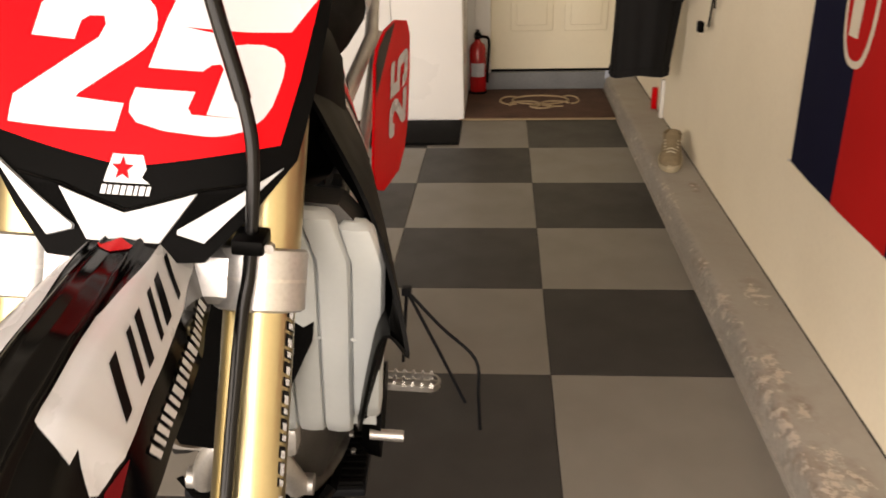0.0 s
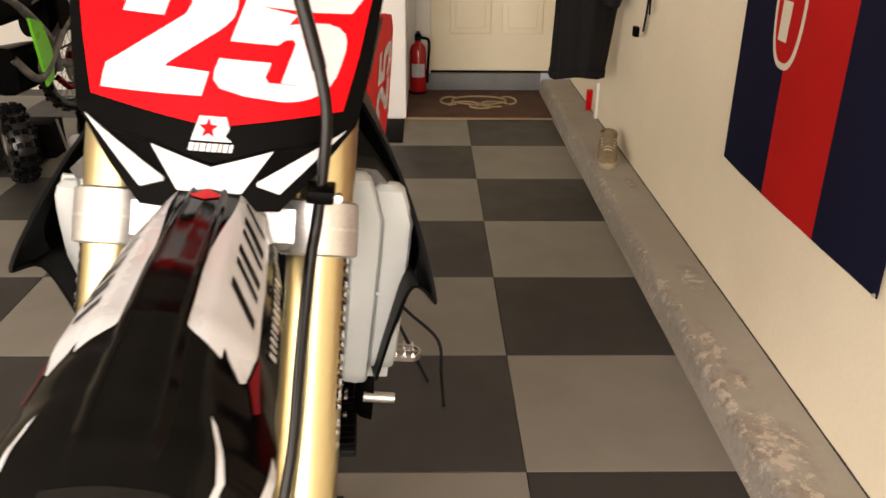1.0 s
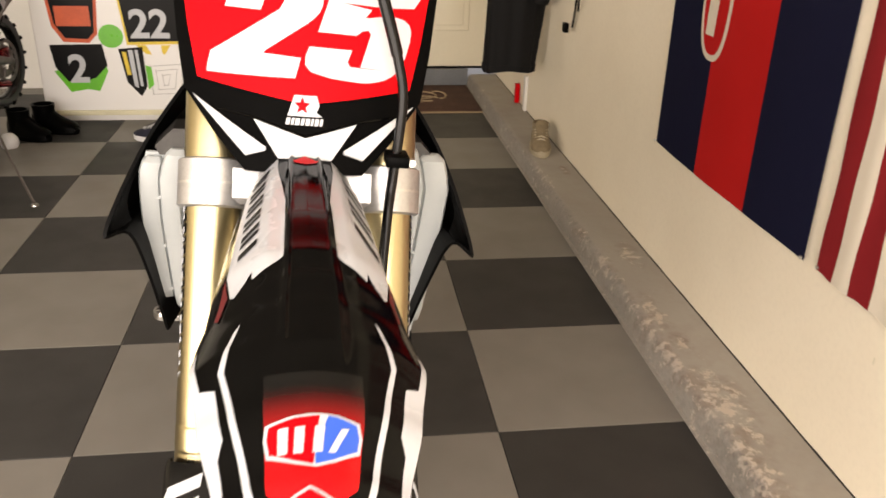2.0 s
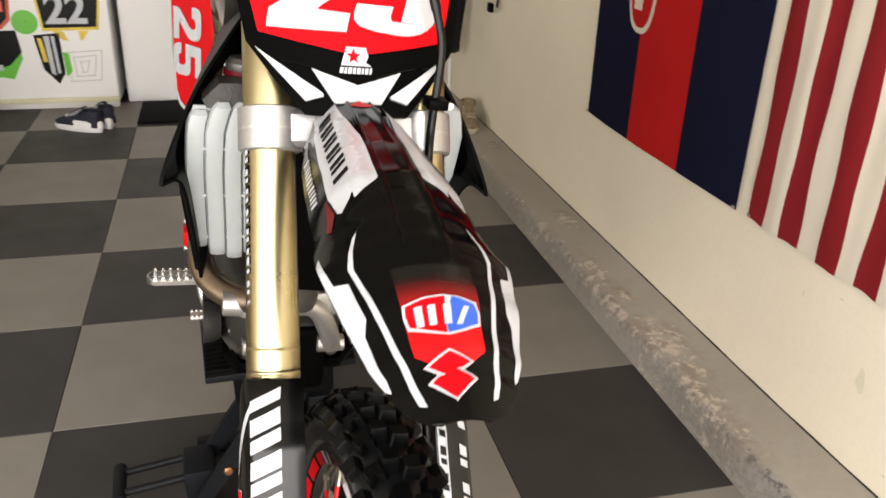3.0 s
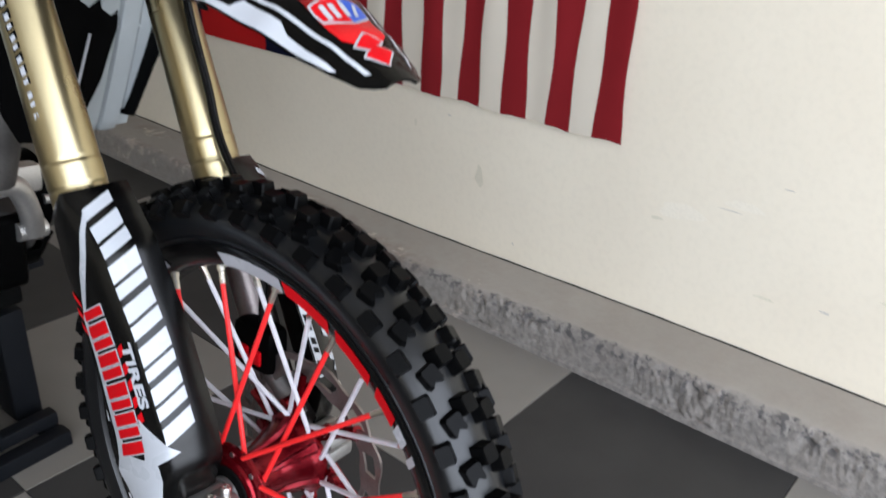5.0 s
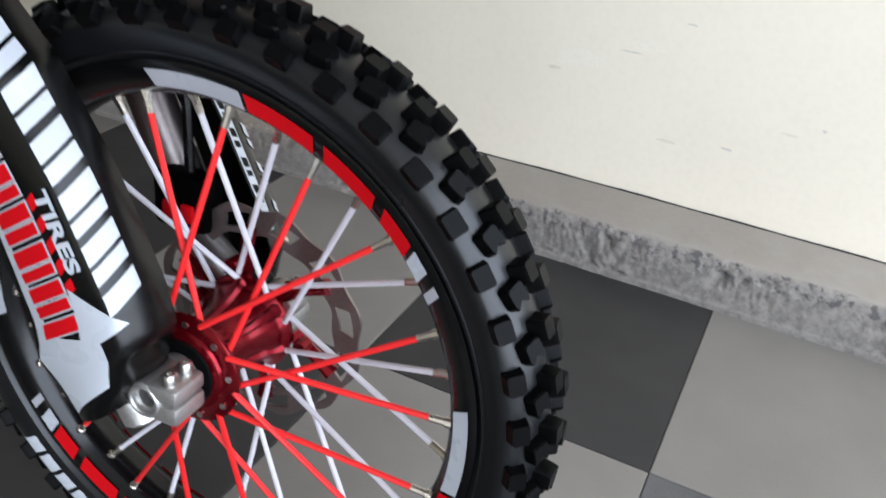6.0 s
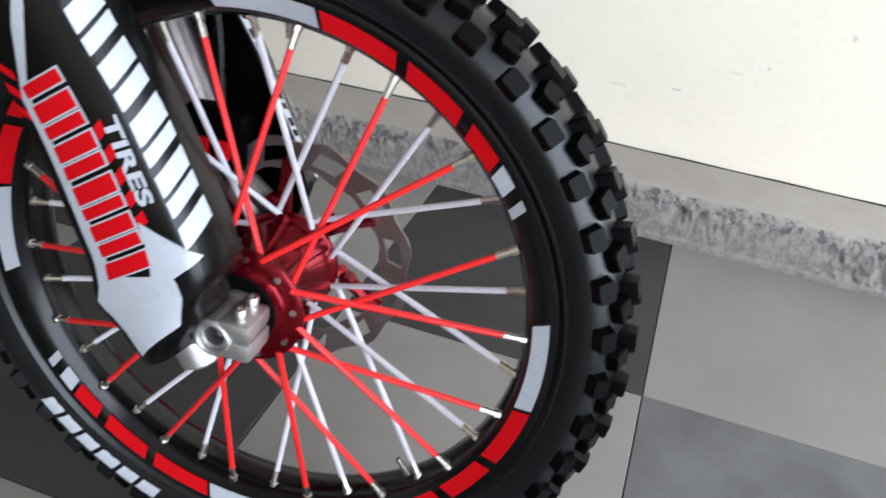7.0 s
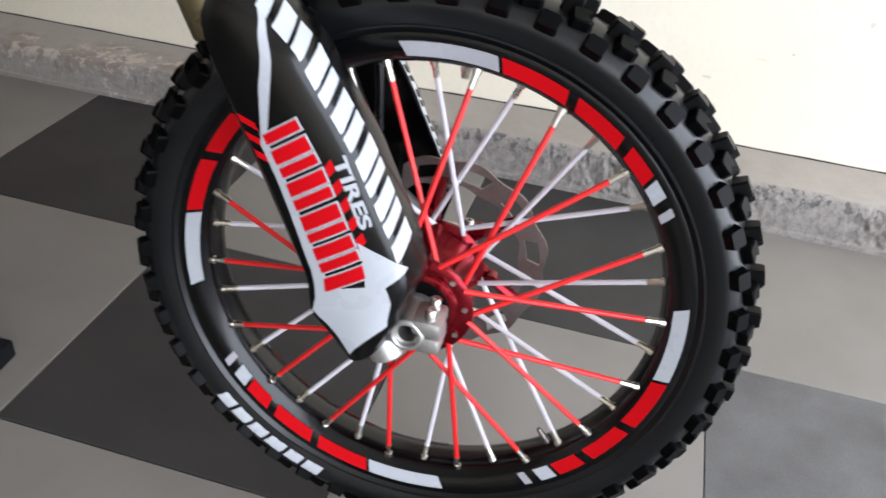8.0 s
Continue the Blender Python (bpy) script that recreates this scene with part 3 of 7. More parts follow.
# door with raised panels in its frame
door = thing("door_1", "closed cream panelled door above a grey step", "door", kind="structure")
part("door_leaf", bm_box((DOOR_L, BACK_Y + 0.03, DOOR_Z + 0.012), (DOOR_R, BACK_Y + 0.07, DOOR_Z + 2.04), 0.003), DOOR_PAINT, door)
for px in (DOOR_L + 0.12, DOOR_L + 0.44):
    for z0, z1 in ((0.24, 0.78), (0.92, 1.55), (1.67, 1.93)):
        pb = bm_box((px, BACK_Y + 0.019, DOOR_Z + z0), (px + 0.25, BACK_Y + 0.03, DOOR_Z + z1), 0.008)
        bm_box((px + 0.035, BACK_Y + 0.012, DOOR_Z + z0 + 0.035), (px + 0.215, BACK_Y + 0.02, DOOR_Z + z1 - 0.035), 0.006, bm=pb)
        part("panel", pb, DOOR_PAINT, door)
part("weather_strip", bm_box((DOOR_L, BACK_Y + 0.02, DOOR_Z), (DOOR_R, BACK_Y + 0.06, DOOR_Z + 0.01)), BLACK_MATT, door, "dark strip under the door")
knob = bm_lathe([(0, 0.001), (0.0, 0.02), (-0.02, 0.012), (-0.035, 0.014), (-0.045, 0.026), (-0.06, 0.022), (-0.066, 0.001)], 20, "y")
bmesh.ops.translate(knob, verts=knob.verts, vec=(DOOR_R - 0.06, BACK_Y + 0.03, DOOR_Z + 0.95))
part("door_handle", knob, STEEL, door, "round steel door knob")
trim = thing("trim", "white door casing", "trim", kind="structure")
part("casing", bm_box((DOOR_L - 0.09, BACK_Y - 0.02, DOOR_Z), (DOOR_L, BACK_Y + 0.08, DOOR_Z + 2.1), 0.006), TRIM, trim)
part("casing", bm_box((DOOR_R, BACK_Y - 0.02, DOOR_Z), (WALL_X, BACK_Y + 0.08, DOOR_Z + 2.1), 0.006), TRIM, trim)
part("casing", bm_box((DOOR_L, BACK_Y - 0.02, DOOR_Z + 2.04), (DOOR_R, BACK_Y + 0.08, DOOR_Z + 2.1), 0.006), TRIM, trim)


# scuffs on the near wall
SCUFF = mat("yellowed_scuff", (0.77, 0.72, 0.57), 0.8, dark=(0.72, 0.67, 0.52), scale=60, fine=300)
SCUFF_GREY = mat("grey_scuff", (0.68, 0.64, 0.55), 0.8, scale=60, fine=300)
SCUFF_PALE = mat("pale_touched_up_paint", (0.895, 0.83, 0.69), 0.72, dark=(0.88, 0.815, 0.67), scale=60, fine=300)
for y, z, ry, rz, m in ((-1.732, 0.412, 0.038, 0.012, SCUFF_PALE), (-1.811, 0.231, 0.020, 0.004, SCUFF), (-2.035, 0.303, 0.016, 0.003, SCUFF), (-1.60, 0.36, 0.05, 0.020, SCUFF_PALE), (-1.064, 0.290, 0.012, 0.030, SCUFF), (-0.958, 0.425, 0.005, 0.0025, SCUFF_GREY), (-1.184, 0.140, 0.003, 0.003, SCUFF_GREY), (-1.705, 0.395, 0.024, 0.0014, SCUFF_GREY), (-1.81, 0.47, 0.010, 0.002, SCUFF_GREY),
                        (-2.22, 0.412, 0.005, 0.005, SCUFF_GREY), (-2.09, 0.325, 0.004, 0.003, SCUFF_GREY), (-0.845, 0.38, 0.003, 0.012, SCUFF), (-1.55, 0.33, 0.014, 0.004, SCUFF), (-1.93, 0.245, 0.010, 0.003, SCUFF_GREY)):
    pts = [(y + ry * math.cos(a) * (1 + 0.3 * math.sin(3 * a + y * 9)), z + rz * math.sin(a) * (1 + 0.25 * math.cos(2 * a + y * 7))) for a in [2 * math.pi * k / 14 for k in range(14)]]
    b = bmesh.new()
    b.faces.new([b.verts.new((WALL_X - 0.0008, py, pz)) for py, pz in pts])
    part("scuff", b, m, wall_right, "faint scuff mark")


# ---- flags on the wall ----
def wavy(y, z, amp, phase):
    return amp * (math.sin(y * 9 + phase) + 0.6 * math.sin(y * 23 + z * 3 + phase * 2))


flag = thing("wall_flag", "navy and red striped flag with a round crest", "flag")
FX = WALL_X - 0.004
FB = [0.372, 0.062, -0.247, -0.557]
FZ0, FZ1 = 0.468, 1.99


def flag_surface(y, z):
    return (FX - 0.003 - wavy(y, z, 0.0012, 0.5), y, z + 0.006 * math.sin((y - 0.37) * 3.4))


for a, b, m in ((0, 1, FLAG_NAVY), (1, 2, FLAG_RED), (2, 3, FLAG_NAVY)):
    part("stripe", bm_sheet(flag_surface, spread(FB[a], FB[b], 9), spread(FZ0, FZ1, 24), 0.0012), m, flag)


def ring_poly(cy, cz, ry, rz, n=36, power=2.0):
    out = []
    for k in range(n):
        a = 2 * math.pi * k / n
        c, s = math.cos(a), math.sin(a)
        out.append((cy + ry * math.copysign(abs(c) ** (2 / power), c), cz + rz * math.copysign(abs(s) ** (2 / power), s)))
    return out


decal("crest_border", [ring_poly(0.075, 0.99, 0.088, 0.195, power=2.6)], flag_surface, 0.0015, 0.05, 0.08, CLOTH_CREAM, flag, "white oval crest border", flip=-1)
decal("crest_field", [ring_poly(0.075, 0.99, 0.072, 0.178, power=2.6)], flag_surface, 0.0025, 0.05, 0.08, FLAG_RED, flag, "red crest field", flip=-1)
decal("crest_bar", [[(0.118, 0.862), (0.068, 0.862), (0.062, 0.96), (0.118, 0.96)]], flag_surface, 0.0035, 0.05, 0.08, CLOTH_CREAM, flag, flip=-1)

stripes = thing("striped_flag", "red and cream striped cloth flag hung from above", "flag")
SY0, SY1, SZ0, SZ1 = -0.612, -1.442, 0.472, 2.1


def cloth_surface(y, z):
    fall = max(0.0, (1.6 - z))
    w = 0.0028 * math.sin(y * 34 + 0.7 * math.sin(z * 3)) + 0.0018 * math.sin(y * 71 + z * 2.0 + 1.1)
    hem = 0.0025 * math.sin(y * 30 + 0.5) + 0.0012 * math.sin(y * 97)
    yy = y + (0.004 * math.sin(z * 7 + y * 20) + 0.0030 * math.sin(z * 21 + y * 47)) * fall
    return (WALL_X - 0.012 - w * (0.35 + 0.5 * min(1, max(0, (z - SZ0) * 2.5))), yy, z + hem * max(0, 1 - (z - SZ0) * 4) + 0.012 * (y - SY0) * 0)


for k in range(13):
    y0, y1 = SY0 + (SY1 - SY0) * k / 13, SY0 + (SY1 - SY0) * (k + 1) / 13
    part("stripe", bm_sheet(cloth_surface, spread(y0, y1, 7), spread(SZ0, SZ1, 36), 0.0012), CLOTH_MAROON if k % 2 == 0 else CLOTH_CREAM, stripes)


for y, z, owner in ((-0.550, 0.474, flag), (-0.618, 0.480, stripes), (0.366, 0.474, flag)):
    pin = bm_lathe([(0.0, 0.0005), (0.001, 0.0035), (0.004, 0.0045), (0.006, 0.0045)], 10)
    bmesh.ops.translate(pin, verts=pin.verts, vec=(WALL_X - 0.018, y, z))
    part("pin", pin, STEEL, owner, "small metal pin")

# ---- back of the garage ----
def white_fridge(name, x0, x1, y0, y1, h, label):
    t = thing(name, label, "fridge", pose(x0, y0, 0))
    w, d = x1 - x0, y1 - y0
    part("body", bm_box((0, 0.045, 0.03), (w, d, h), 0.012), APPLIANCE, t)
    part("door", bm_box((0.002, 0, 0.055), (w - 0.002, 0.042, h - 0.6), 0.010, 3), APPLIANCE, t)
    part("door", bm_box((0.002, 0, h - 0.59), (w - 0.002, 0.042, h), 0.010, 3), APPLIANCE, t)
    part("kick_plate", bm_box((0.01, 0.02, 0.0), (w - 0.01, 0.05, 0.04), 0.003), TRIM, t)
    for z0, z1 in ((h - 1.0, h - 0.65), (h - 0.55, h - 0.25)):
        hb = bm_tube(spline([(0.05, 0.0, z0), (0.05, -0.04, z0 + 0.03), (0.05, -0.04, z1 - 0.03), (0.05, 0.0, z1)], 6), 0.011)
        part("handle", hb, APPLIANCE, t)
    return t


fridge = white_fridge("fridge", -1.89, -1.105, 2.385, 3.1, 1.75, "white fridge with racing stickers on its door")
cabinet = thing("cabinet", "plain white tall cabinet beside the fridge", "cabinet")
part("body", bm_box((-1.075, 2.50, 0.0), (-0.335, 3.1, 1.95), 0.004), APPLIANCE, cabinet)
part("door", bm_box((-1.073, 2.478, 0.012), (-0.708, 2.498, 1.94), 0.003), APPLIANCE, cabinet)
part("door", bm_box((-0.704, 2.478, 0.012), (-0.337, 2.498, 1.94), 0.003), APPLIANCE, cabinet)


def on_fridge(u, v):
    return (u, 2.385, v)


def fridge_sticker(name, label, layers):
    t = thing(name, label, "sticker")
    for i, (pname, polys, m) in enumerate(layers):
        part(pname, bm_decal(polys, on_fridge, 0.0012 + 0.0007 * i, 0.3, 0.3, 1), m, t)
    return t


def text_mesh(body, size, m, shear=0.0, thick=0.012):
    cu = bpy.data.curves.new("figures", "FONT")
    cu.body, cu.size, cu.shear, cu.offset, cu.extrude = body, size, shear, thick * size, 0.0004
    ob = bpy.data.objects.new("figures", cu)
    scene.collection.objects.link(ob)
    me = bpy.data.meshes.new_from_object(ob.evaluated_get(bpy.context.evaluated_depsgraph_get()))
    bpy.data.objects.remove(ob)
    me.transform(m)
    return me


def figures(name, body, size, m, material, parent, label="", shear=0.0, thick=0.02):
    me = text_mesh(body, size, m, shear, thick)
    me.materials.append(material)
    ob = new(name, me)
    ob.parent = parent
    if label:
        ob["label"] = label
    return ob


FACE = Matrix.Rotation(radians(90), 4, "X")
jersey = fridge_sticker("number_sticker", "dark sticker with the white number 22 and yellow edge", [
    ("yellow_edge", [[(-1.435, 0.405), (-1.165, 0.41), (-1.13, 0.66), (-1.46, 0.66)]], YELLOW),
    ("field", [[(-1.425, 0.42), (-1.175, 0.425), (-1.14, 0.66), (-1.45, 0.66)]], BLACK_DECAL)])
for a, b in ((-1.36, -1.325), (-1.235, -1.20)):
    part("yellow_edge", bm_decal([[(a - 0.03, 0.405), (a + 0.02, 0.405), (b + 0.01 * (1 if a < -1.3 else -5), 0.355), (b - 0.02 + (0 if a < -1.3 else -0.04), 0.36)]], on_fridge, 0.0012, 0.3, 0.3, 1), YELLOW, jersey)
figures("number", "22", 0.20, Matrix.Translation((-1.412, 2.382, 0.445)) @ FACE, WHITE_DECAL, jersey, "white number 22", thick=0.025)
green_st = fridge_sticker("number_sticker", "black and green sticker with the white number 2", [
    ("green_edge", [[(-1.815, 0.27), (-1.745, 0.16), (-1.66, 0.175), (-1.60, 0.165), (-1.545, 0.27), (-1.56, 0.33)]], GREEN),
    ("field", [[(-1.82, 0.405), (-1.56, 0.41), (-1.545, 0.30), (-1.61, 0.235), (-1.68, 0.215), (-1.75, 0.215), (-1.805, 0.29)]], BLACK_DECAL)])
figures("number", "2", 0.20, Matrix.Translation((-1.742, 2.382, 0.215)) @ FACE, WHITE_DECAL, green_st, "white number 2", thick=0.025)
orange_st = fridge_sticker("helmet_sticker", "orange and black shield-shaped sticker", [
    ("border", [[(-1.81, 0.66), (-1.795, 0.50), (-1.745, 0.42), (-1.62, 0.415), (-1.575, 0.46), (-1.555, 0.66)]], ORANGE),
    ("field", [[(-1.795, 0.66), (-1.78, 0.51), (-1.735, 0.44), (-1.625, 0.435), (-1.59, 0.47), (-1.57, 0.66)]], BLACK_DECAL),
    ("panel", [[(-1.77, 0.60), (-1.77, 0.50), (-1.60, 0.50), (-1.60, 0.60)]], ORANGE)])
strip_st = fridge_sticker("banner_sticker", "black slanted sticker with yellow and white bars", [
    ("field", [[(-1.482, 0.385), (-1.36, 0.395), (-1.355, 0.19), (-1.39, 0.135), (-1.455, 0.21)]], BLACK_DECAL),
    ("green_edge", [[(-1.355, 0.30), (-1.325, 0.29), (-1.32, 0.20), (-1.35, 0.17)]], GREEN),
    ("white_bar", [[(-1.435, 0.38), (-1.41, 0.38), (-1.40, 0.18), (-1.42, 0.19)], [(-1.40, 0.38), (-1.385, 0.38), (-1.375, 0.19), (-1.39, 0.19)]], WHITE_DECAL),
    ("yellow_bar", [[(-1.465, 0.37), (-1.445, 0.37), (-1.43, 0.25), (-1.45, 0.25)]], YELLOW)])
round_st = fridge_sticker("round_sticker", "plain green round sticker", [("disc", [ring_poly(-1.51, 0.45, 0.062, 0.06, 24)], GREEN)])
draw = thing("pencil_drawing", "faint pencil drawing of nested squares", "drawing")
for a, b, c, d in ((-1.335, -1.165, 0.145, 0.305), (-1.305, -1.195, 0.17, 0.28), (-1.275, -1.23, 0.19, 0.255)):
    for (x0, z0), (x1, z1) in (((a, c), (b - 0.02, c + 0.006)), ((b - 0.02, c), (b, d)), ((b, d), (a + 0.004, d - 0.01)), ((a, d), (a + 0.006, c))):
        part("line", bm_tube([(x0, 2.3845, z0), (x1, 2.3845, z1)], 0.0014, 5), PENCIL, draw)

part_strip = thing("plinth_strip", "cream strip along the fridge foot", "strip")
part("strip", bm_box((-1.89, 2.372, 0.036), (-1.105, 2.386, 0.062), 0.003), CREAM_TRIM, part_strip)

# black rubber mat before the cabinet
rubber = tagged(part("rubber_mat", bm_box((-1.0, 2.045, 0.001), (-0.345, 2.45, 0.014), 0.003), BLACK_MATT), "black rubber mat before the white cabinet", "mat")

# doormat with its printed pattern
doormat = thing("doormat", "brown coir doormat with a tan scroll print", "doormat")
part("coir_field", bm_box((-0.36, 2.50, 0.001), (0.478, 3.135, 0.016), 0.004), MAT_BROWN, doormat)
part("edge", bm_box((-0.36, 2.487, 0.001), (0.478, 2.50, 0.010), 0.002), MAT_TAN, doormat, "worn pale front edge")
pb = bmesh.new()
for (cx, cy, rx, ry, a0, a1) in ((0.09, 2.86, 0.16, 0.10, 0, 400), (0.0, 2.76, 0.09, 0.07, -60, 200), (0.17, 2.77, 0.08, 0.06, 10, 300), (-0.08, 2.85, 0.06, 0.09, 60, 300), (0.26, 2.86, 0.05, 0.09, -90, 120), (0.09, 2.72, 0.06, 0.05, 0, 360)):
    pts = [(cx + rx * math.cos(radians(a)), cy + ry * math.sin(radians(a)), 0.0165) for a in spread(a0, a1, 26)]
    bm_tube(pts, 0.0075, 6, pb)
part("print", pb, MAT_TAN, doormat, "tan scroll pattern")

# fire extinguisher
ext = thing("fire_extinguisher", "red fire extinguisher with a black head on the floor", "extinguisher", pose(-0.275, 3.06, 0.0))
part("cylinder", bm_lathe([(0.0, 0.001), (0.0, 0.045), (0.01, 0.05), (0.27, 0.05), (0.30, 0.042), (0.32, 0.02), (0.335, 0.018), (0.335, 0.001)], 28, "z"), EXT_RED, ext)
part("base_ring", bm_lathe([(0.0, 0.0505), (0.02, 0.0515), (0.03, 0.0508)], 28, "z"), BLACK_MATT, ext)
part("valve", bm_box((-0.02, -0.02, 0.335), (0.02, 0.02, 0.37), 0.006), BLACK_SATIN, ext)
part("lever", bm_box((-0.012, -0.07, 0.37), (0.012, 0.03, 0.385), 0.004), BLACK_SATIN, ext)
part("handle", bm_box((-0.012, -0.075, 0.345), (0.012, 0.0, 0.356), 0.004), BLACK_SATIN, ext)
part("hose", bm_tube(spline([(0.02, 0, 0.35), (0.065, -0.01, 0.33), (0.06, -0.015, 0.2), (0.055, -0.01, 0.08)], 6), 0.009, 8), BLACK_MATT, ext)
sect_l = [[(0.0508 * math.cos(radians(a)), 0.0508 * math.sin(radians(a)), z) for a in spread(-140, -40, 12)] for z in (0.12, 0.20)]
part("label", bm_loft(sect_l, caps=False, closed=False), WHITE_DECAL, ext, "white paper label")


# ---- jacket and straps on the wall ----
jacket = thing("jacket", "black jacket hanging from a wall hook", "jacket")


def jacket_surface(u, v):
    """u: round the cloth, v: height."""
    a = 2 * math.pi * u
    t = (v - 0.39) / 1.2
    half_w, half_d = 0.125 + 0.06 * t, 0.055 + 0.03 * t
    fold = 0.006 * math.sin(5 * a + 2 * v) + 0.003 * math.sin(11 * a + 5 * v + 1)
    x = WALL_X - 0.205 + 0.08 * t + (half_w + fold) * math.cos(a)
    y = 1.83 + (half_d + fold) * math.sin(a)
    return (x, y, v + 0.006 * math.sin(3 * a))


part("body", bm_sheet(jacket_surface, spread(0, 1, 73), spread(0.392, 1.6, 30), 0.004), CLOTH_BLACK, jacket)
part("hem", bm_sheet(lambda u, v: (lambda p: (p[0] + 0.004 * math.cos(2 * math.pi * u), p[1] + 0.004 * math.sin(2 * math.pi * u), p[2]))(jacket_surface(u, v)), spread(0, 1, 73), spread(0.388, 0.42, 4), 0.004), CLOTH_BLACK, jacket)
sl = bm_tube(spline([(0.60, 1.79, 1.5), (0.62, 1.74, 1.1), (0.61, 1.73, 0.9), (0.58, 1.73, 0.72)], 6), [0.05] * 6 + [0.048] * 6 + [0.045] * 6 + [0.04], 14)
part("sleeve", sl, CLOTH_BLACK, jacket)
strap = thing("hanging_strap", "black webbing strap hanging from a hook", "strap")
part("webbing", bm_sheet(lambda u, v: (0.645 - 0.02 * math.sin(v * 6), 1.42 + u * 0.022 + 0.02 * math.sin(v * 5), v), spread(0, 1, 3), spread(0.66, 1.4, 20), 0.003), BLACK_MATT, strap)
part("webbing", bm_sheet(lambda u, v: (0.655, 1.33 + u * 0.02 + 0.014 * math.sin(v * 6 + 2), v), spread(0, 1, 3), spread(0.74, 1.4, 20), 0.003), BLACK_MATT, strap)
part("buckle", bm_box((0.62, 1.41, 0.64), (0.64, 1.455, 0.68), 0.004), BLACK_SATIN, strap)
bottle = thing("marker_tag", "small white and red tag leaning on the wall", "tag")
part("white_part", bm_box((0.655, 2.22, kerb_top(2.3) + 0.001), (0.672, 2.26, 0.27), 0.003), TRIM, bottle)
part("red_part", bm_box((0.645, 2.40, kerb_top(2.3) + 0.001), (0.670, 2.43, 0.19), 0.003), RED_DECAL, bottle)


# ---- shoes ----
def shoe(name, m, upper, sole, label, laces, group="", foam=False):
    t = thing(name, label, "shoe", m, group)

    def outline(z, grow):
        pts = []
        for k in range(28):
            a = 2 * math.pi * k / 28
            c, s = math.cos(a), math.sin(a)
            w = 0.044 + 0.006 * c + grow
            pts.append((w * s - 0.006 * c * c, (0.135 + grow) * c, z))
        return pts
    part("sole", bm_loft([outline(0.0, -0.004), outline(0.006, 0.0), outline(0.022, 0.001), outline(0.026, -0.003)]), sole, t)
    secs = []
    for y, w, z in ((-0.132, 0.012, 0.050), (-0.12, 0.030, 0.075), (-0.08, 0.036, 0.088), (-0.03, 0.037, 0.086), (0.02, 0.038, 0.074), (0.06, 0.040, 0.060), (0.10, 0.036, 0.048), (0.125, 0.022, 0.038), (0.134, 0.008, 0.030)):
        secs.append([(w * math.cos(a), y, 0.024 + (z - 0.024) * max(0, math.sin(a)) ** 0.7) for a in spread(0, math.pi, 13)])
    part("upper", bm_loft(secs, closed=False), upper, t)
    ringed = spread(0, 2 * math.pi, 19)[:-1]
    part("collar", bm_loft([[(0.034 * k * math.cos(a), -0.076 + 0.050 * k * math.sin(a), z) for a in ringed] for z, k in ((0.068, 1.0), (0.090, 1.0), (0.095, 0.93), (0.092, 0.84), (0.070, 0.80))], caps=False), upper, t, "padded collar")
    part("opening", bm_loft([[(0.027 * math.cos(a), -0.076 + 0.040 * math.sin(a), z) for a in ringed] for z in (0.072, 0.080)]), BLACK_MATT, t, "dark ankle opening")
    part("tongue", bm_loft([[(w * c, y, z - 0.006 * c * c) for c in (-1, -0.5, 0, 0.5, 1)] for y, z, w in ((-0.045, 0.112, 0.016), (-0.036, 0.108, 0.022), (0.0, 0.092, 0.022), (0.05, 0.071, 0.018))], closed=False, caps=False), upper, t, "canvas tongue")
    if foam:
        rear = [[(px * k, py * k - 0.004, z) for px, py, _ in outline(0, 0.002) if py < 0.03] for z, k in ((0.020, 1.0), (0.044, 0.985), (0.052, 0.93))]
        part("heel_foam", bm_loft(rear), sole, t, "chunky white heel foam")
    for i in range(5):
        y = -0.015 + i * 0.019
        z = 0.088 - i * 0.0075
        part("lace", bm_tube(spline([(-0.026, y, z - 0.01), (0, y + 0.005, z + 0.004), (0.026, y - 0.003, z - 0.01)], 4), 0.0032, 6), laces, t)
    return t


shoe("canvas_shoe", pose(0.582, 1.53, kerb_top(1.5), 0, 0, 168) @ Matrix.Diagonal((1.15, 1.08, 1.15, 1)), SHOE_TAN, SHOE_SOLE, "worn tan canvas shoe lying on the kerb", LACE)
shoe("running_shoe", pose(-1.26, 2.00, 0.0, 0, 0, 58) @ Matrix.Diagonal((1.1, 1.0, 1.08, 1)), SHOE_NAVY, SHOE_WHITE, "navy running shoe with a thick white sole", SHOE_WHITE, "pair of running shoes", True)
shoe("running_shoe", pose(-1.165, 2.10, 0.0, 0, 0, 22) @ Matrix.Diagonal((1.1, 1.0, 1.08, 1)), SHOE_NAVY, SHOE_WHITE, "navy running shoe with a thick white sole beside its fellow", SHOE_WHITE, "pair of running shoes", True)


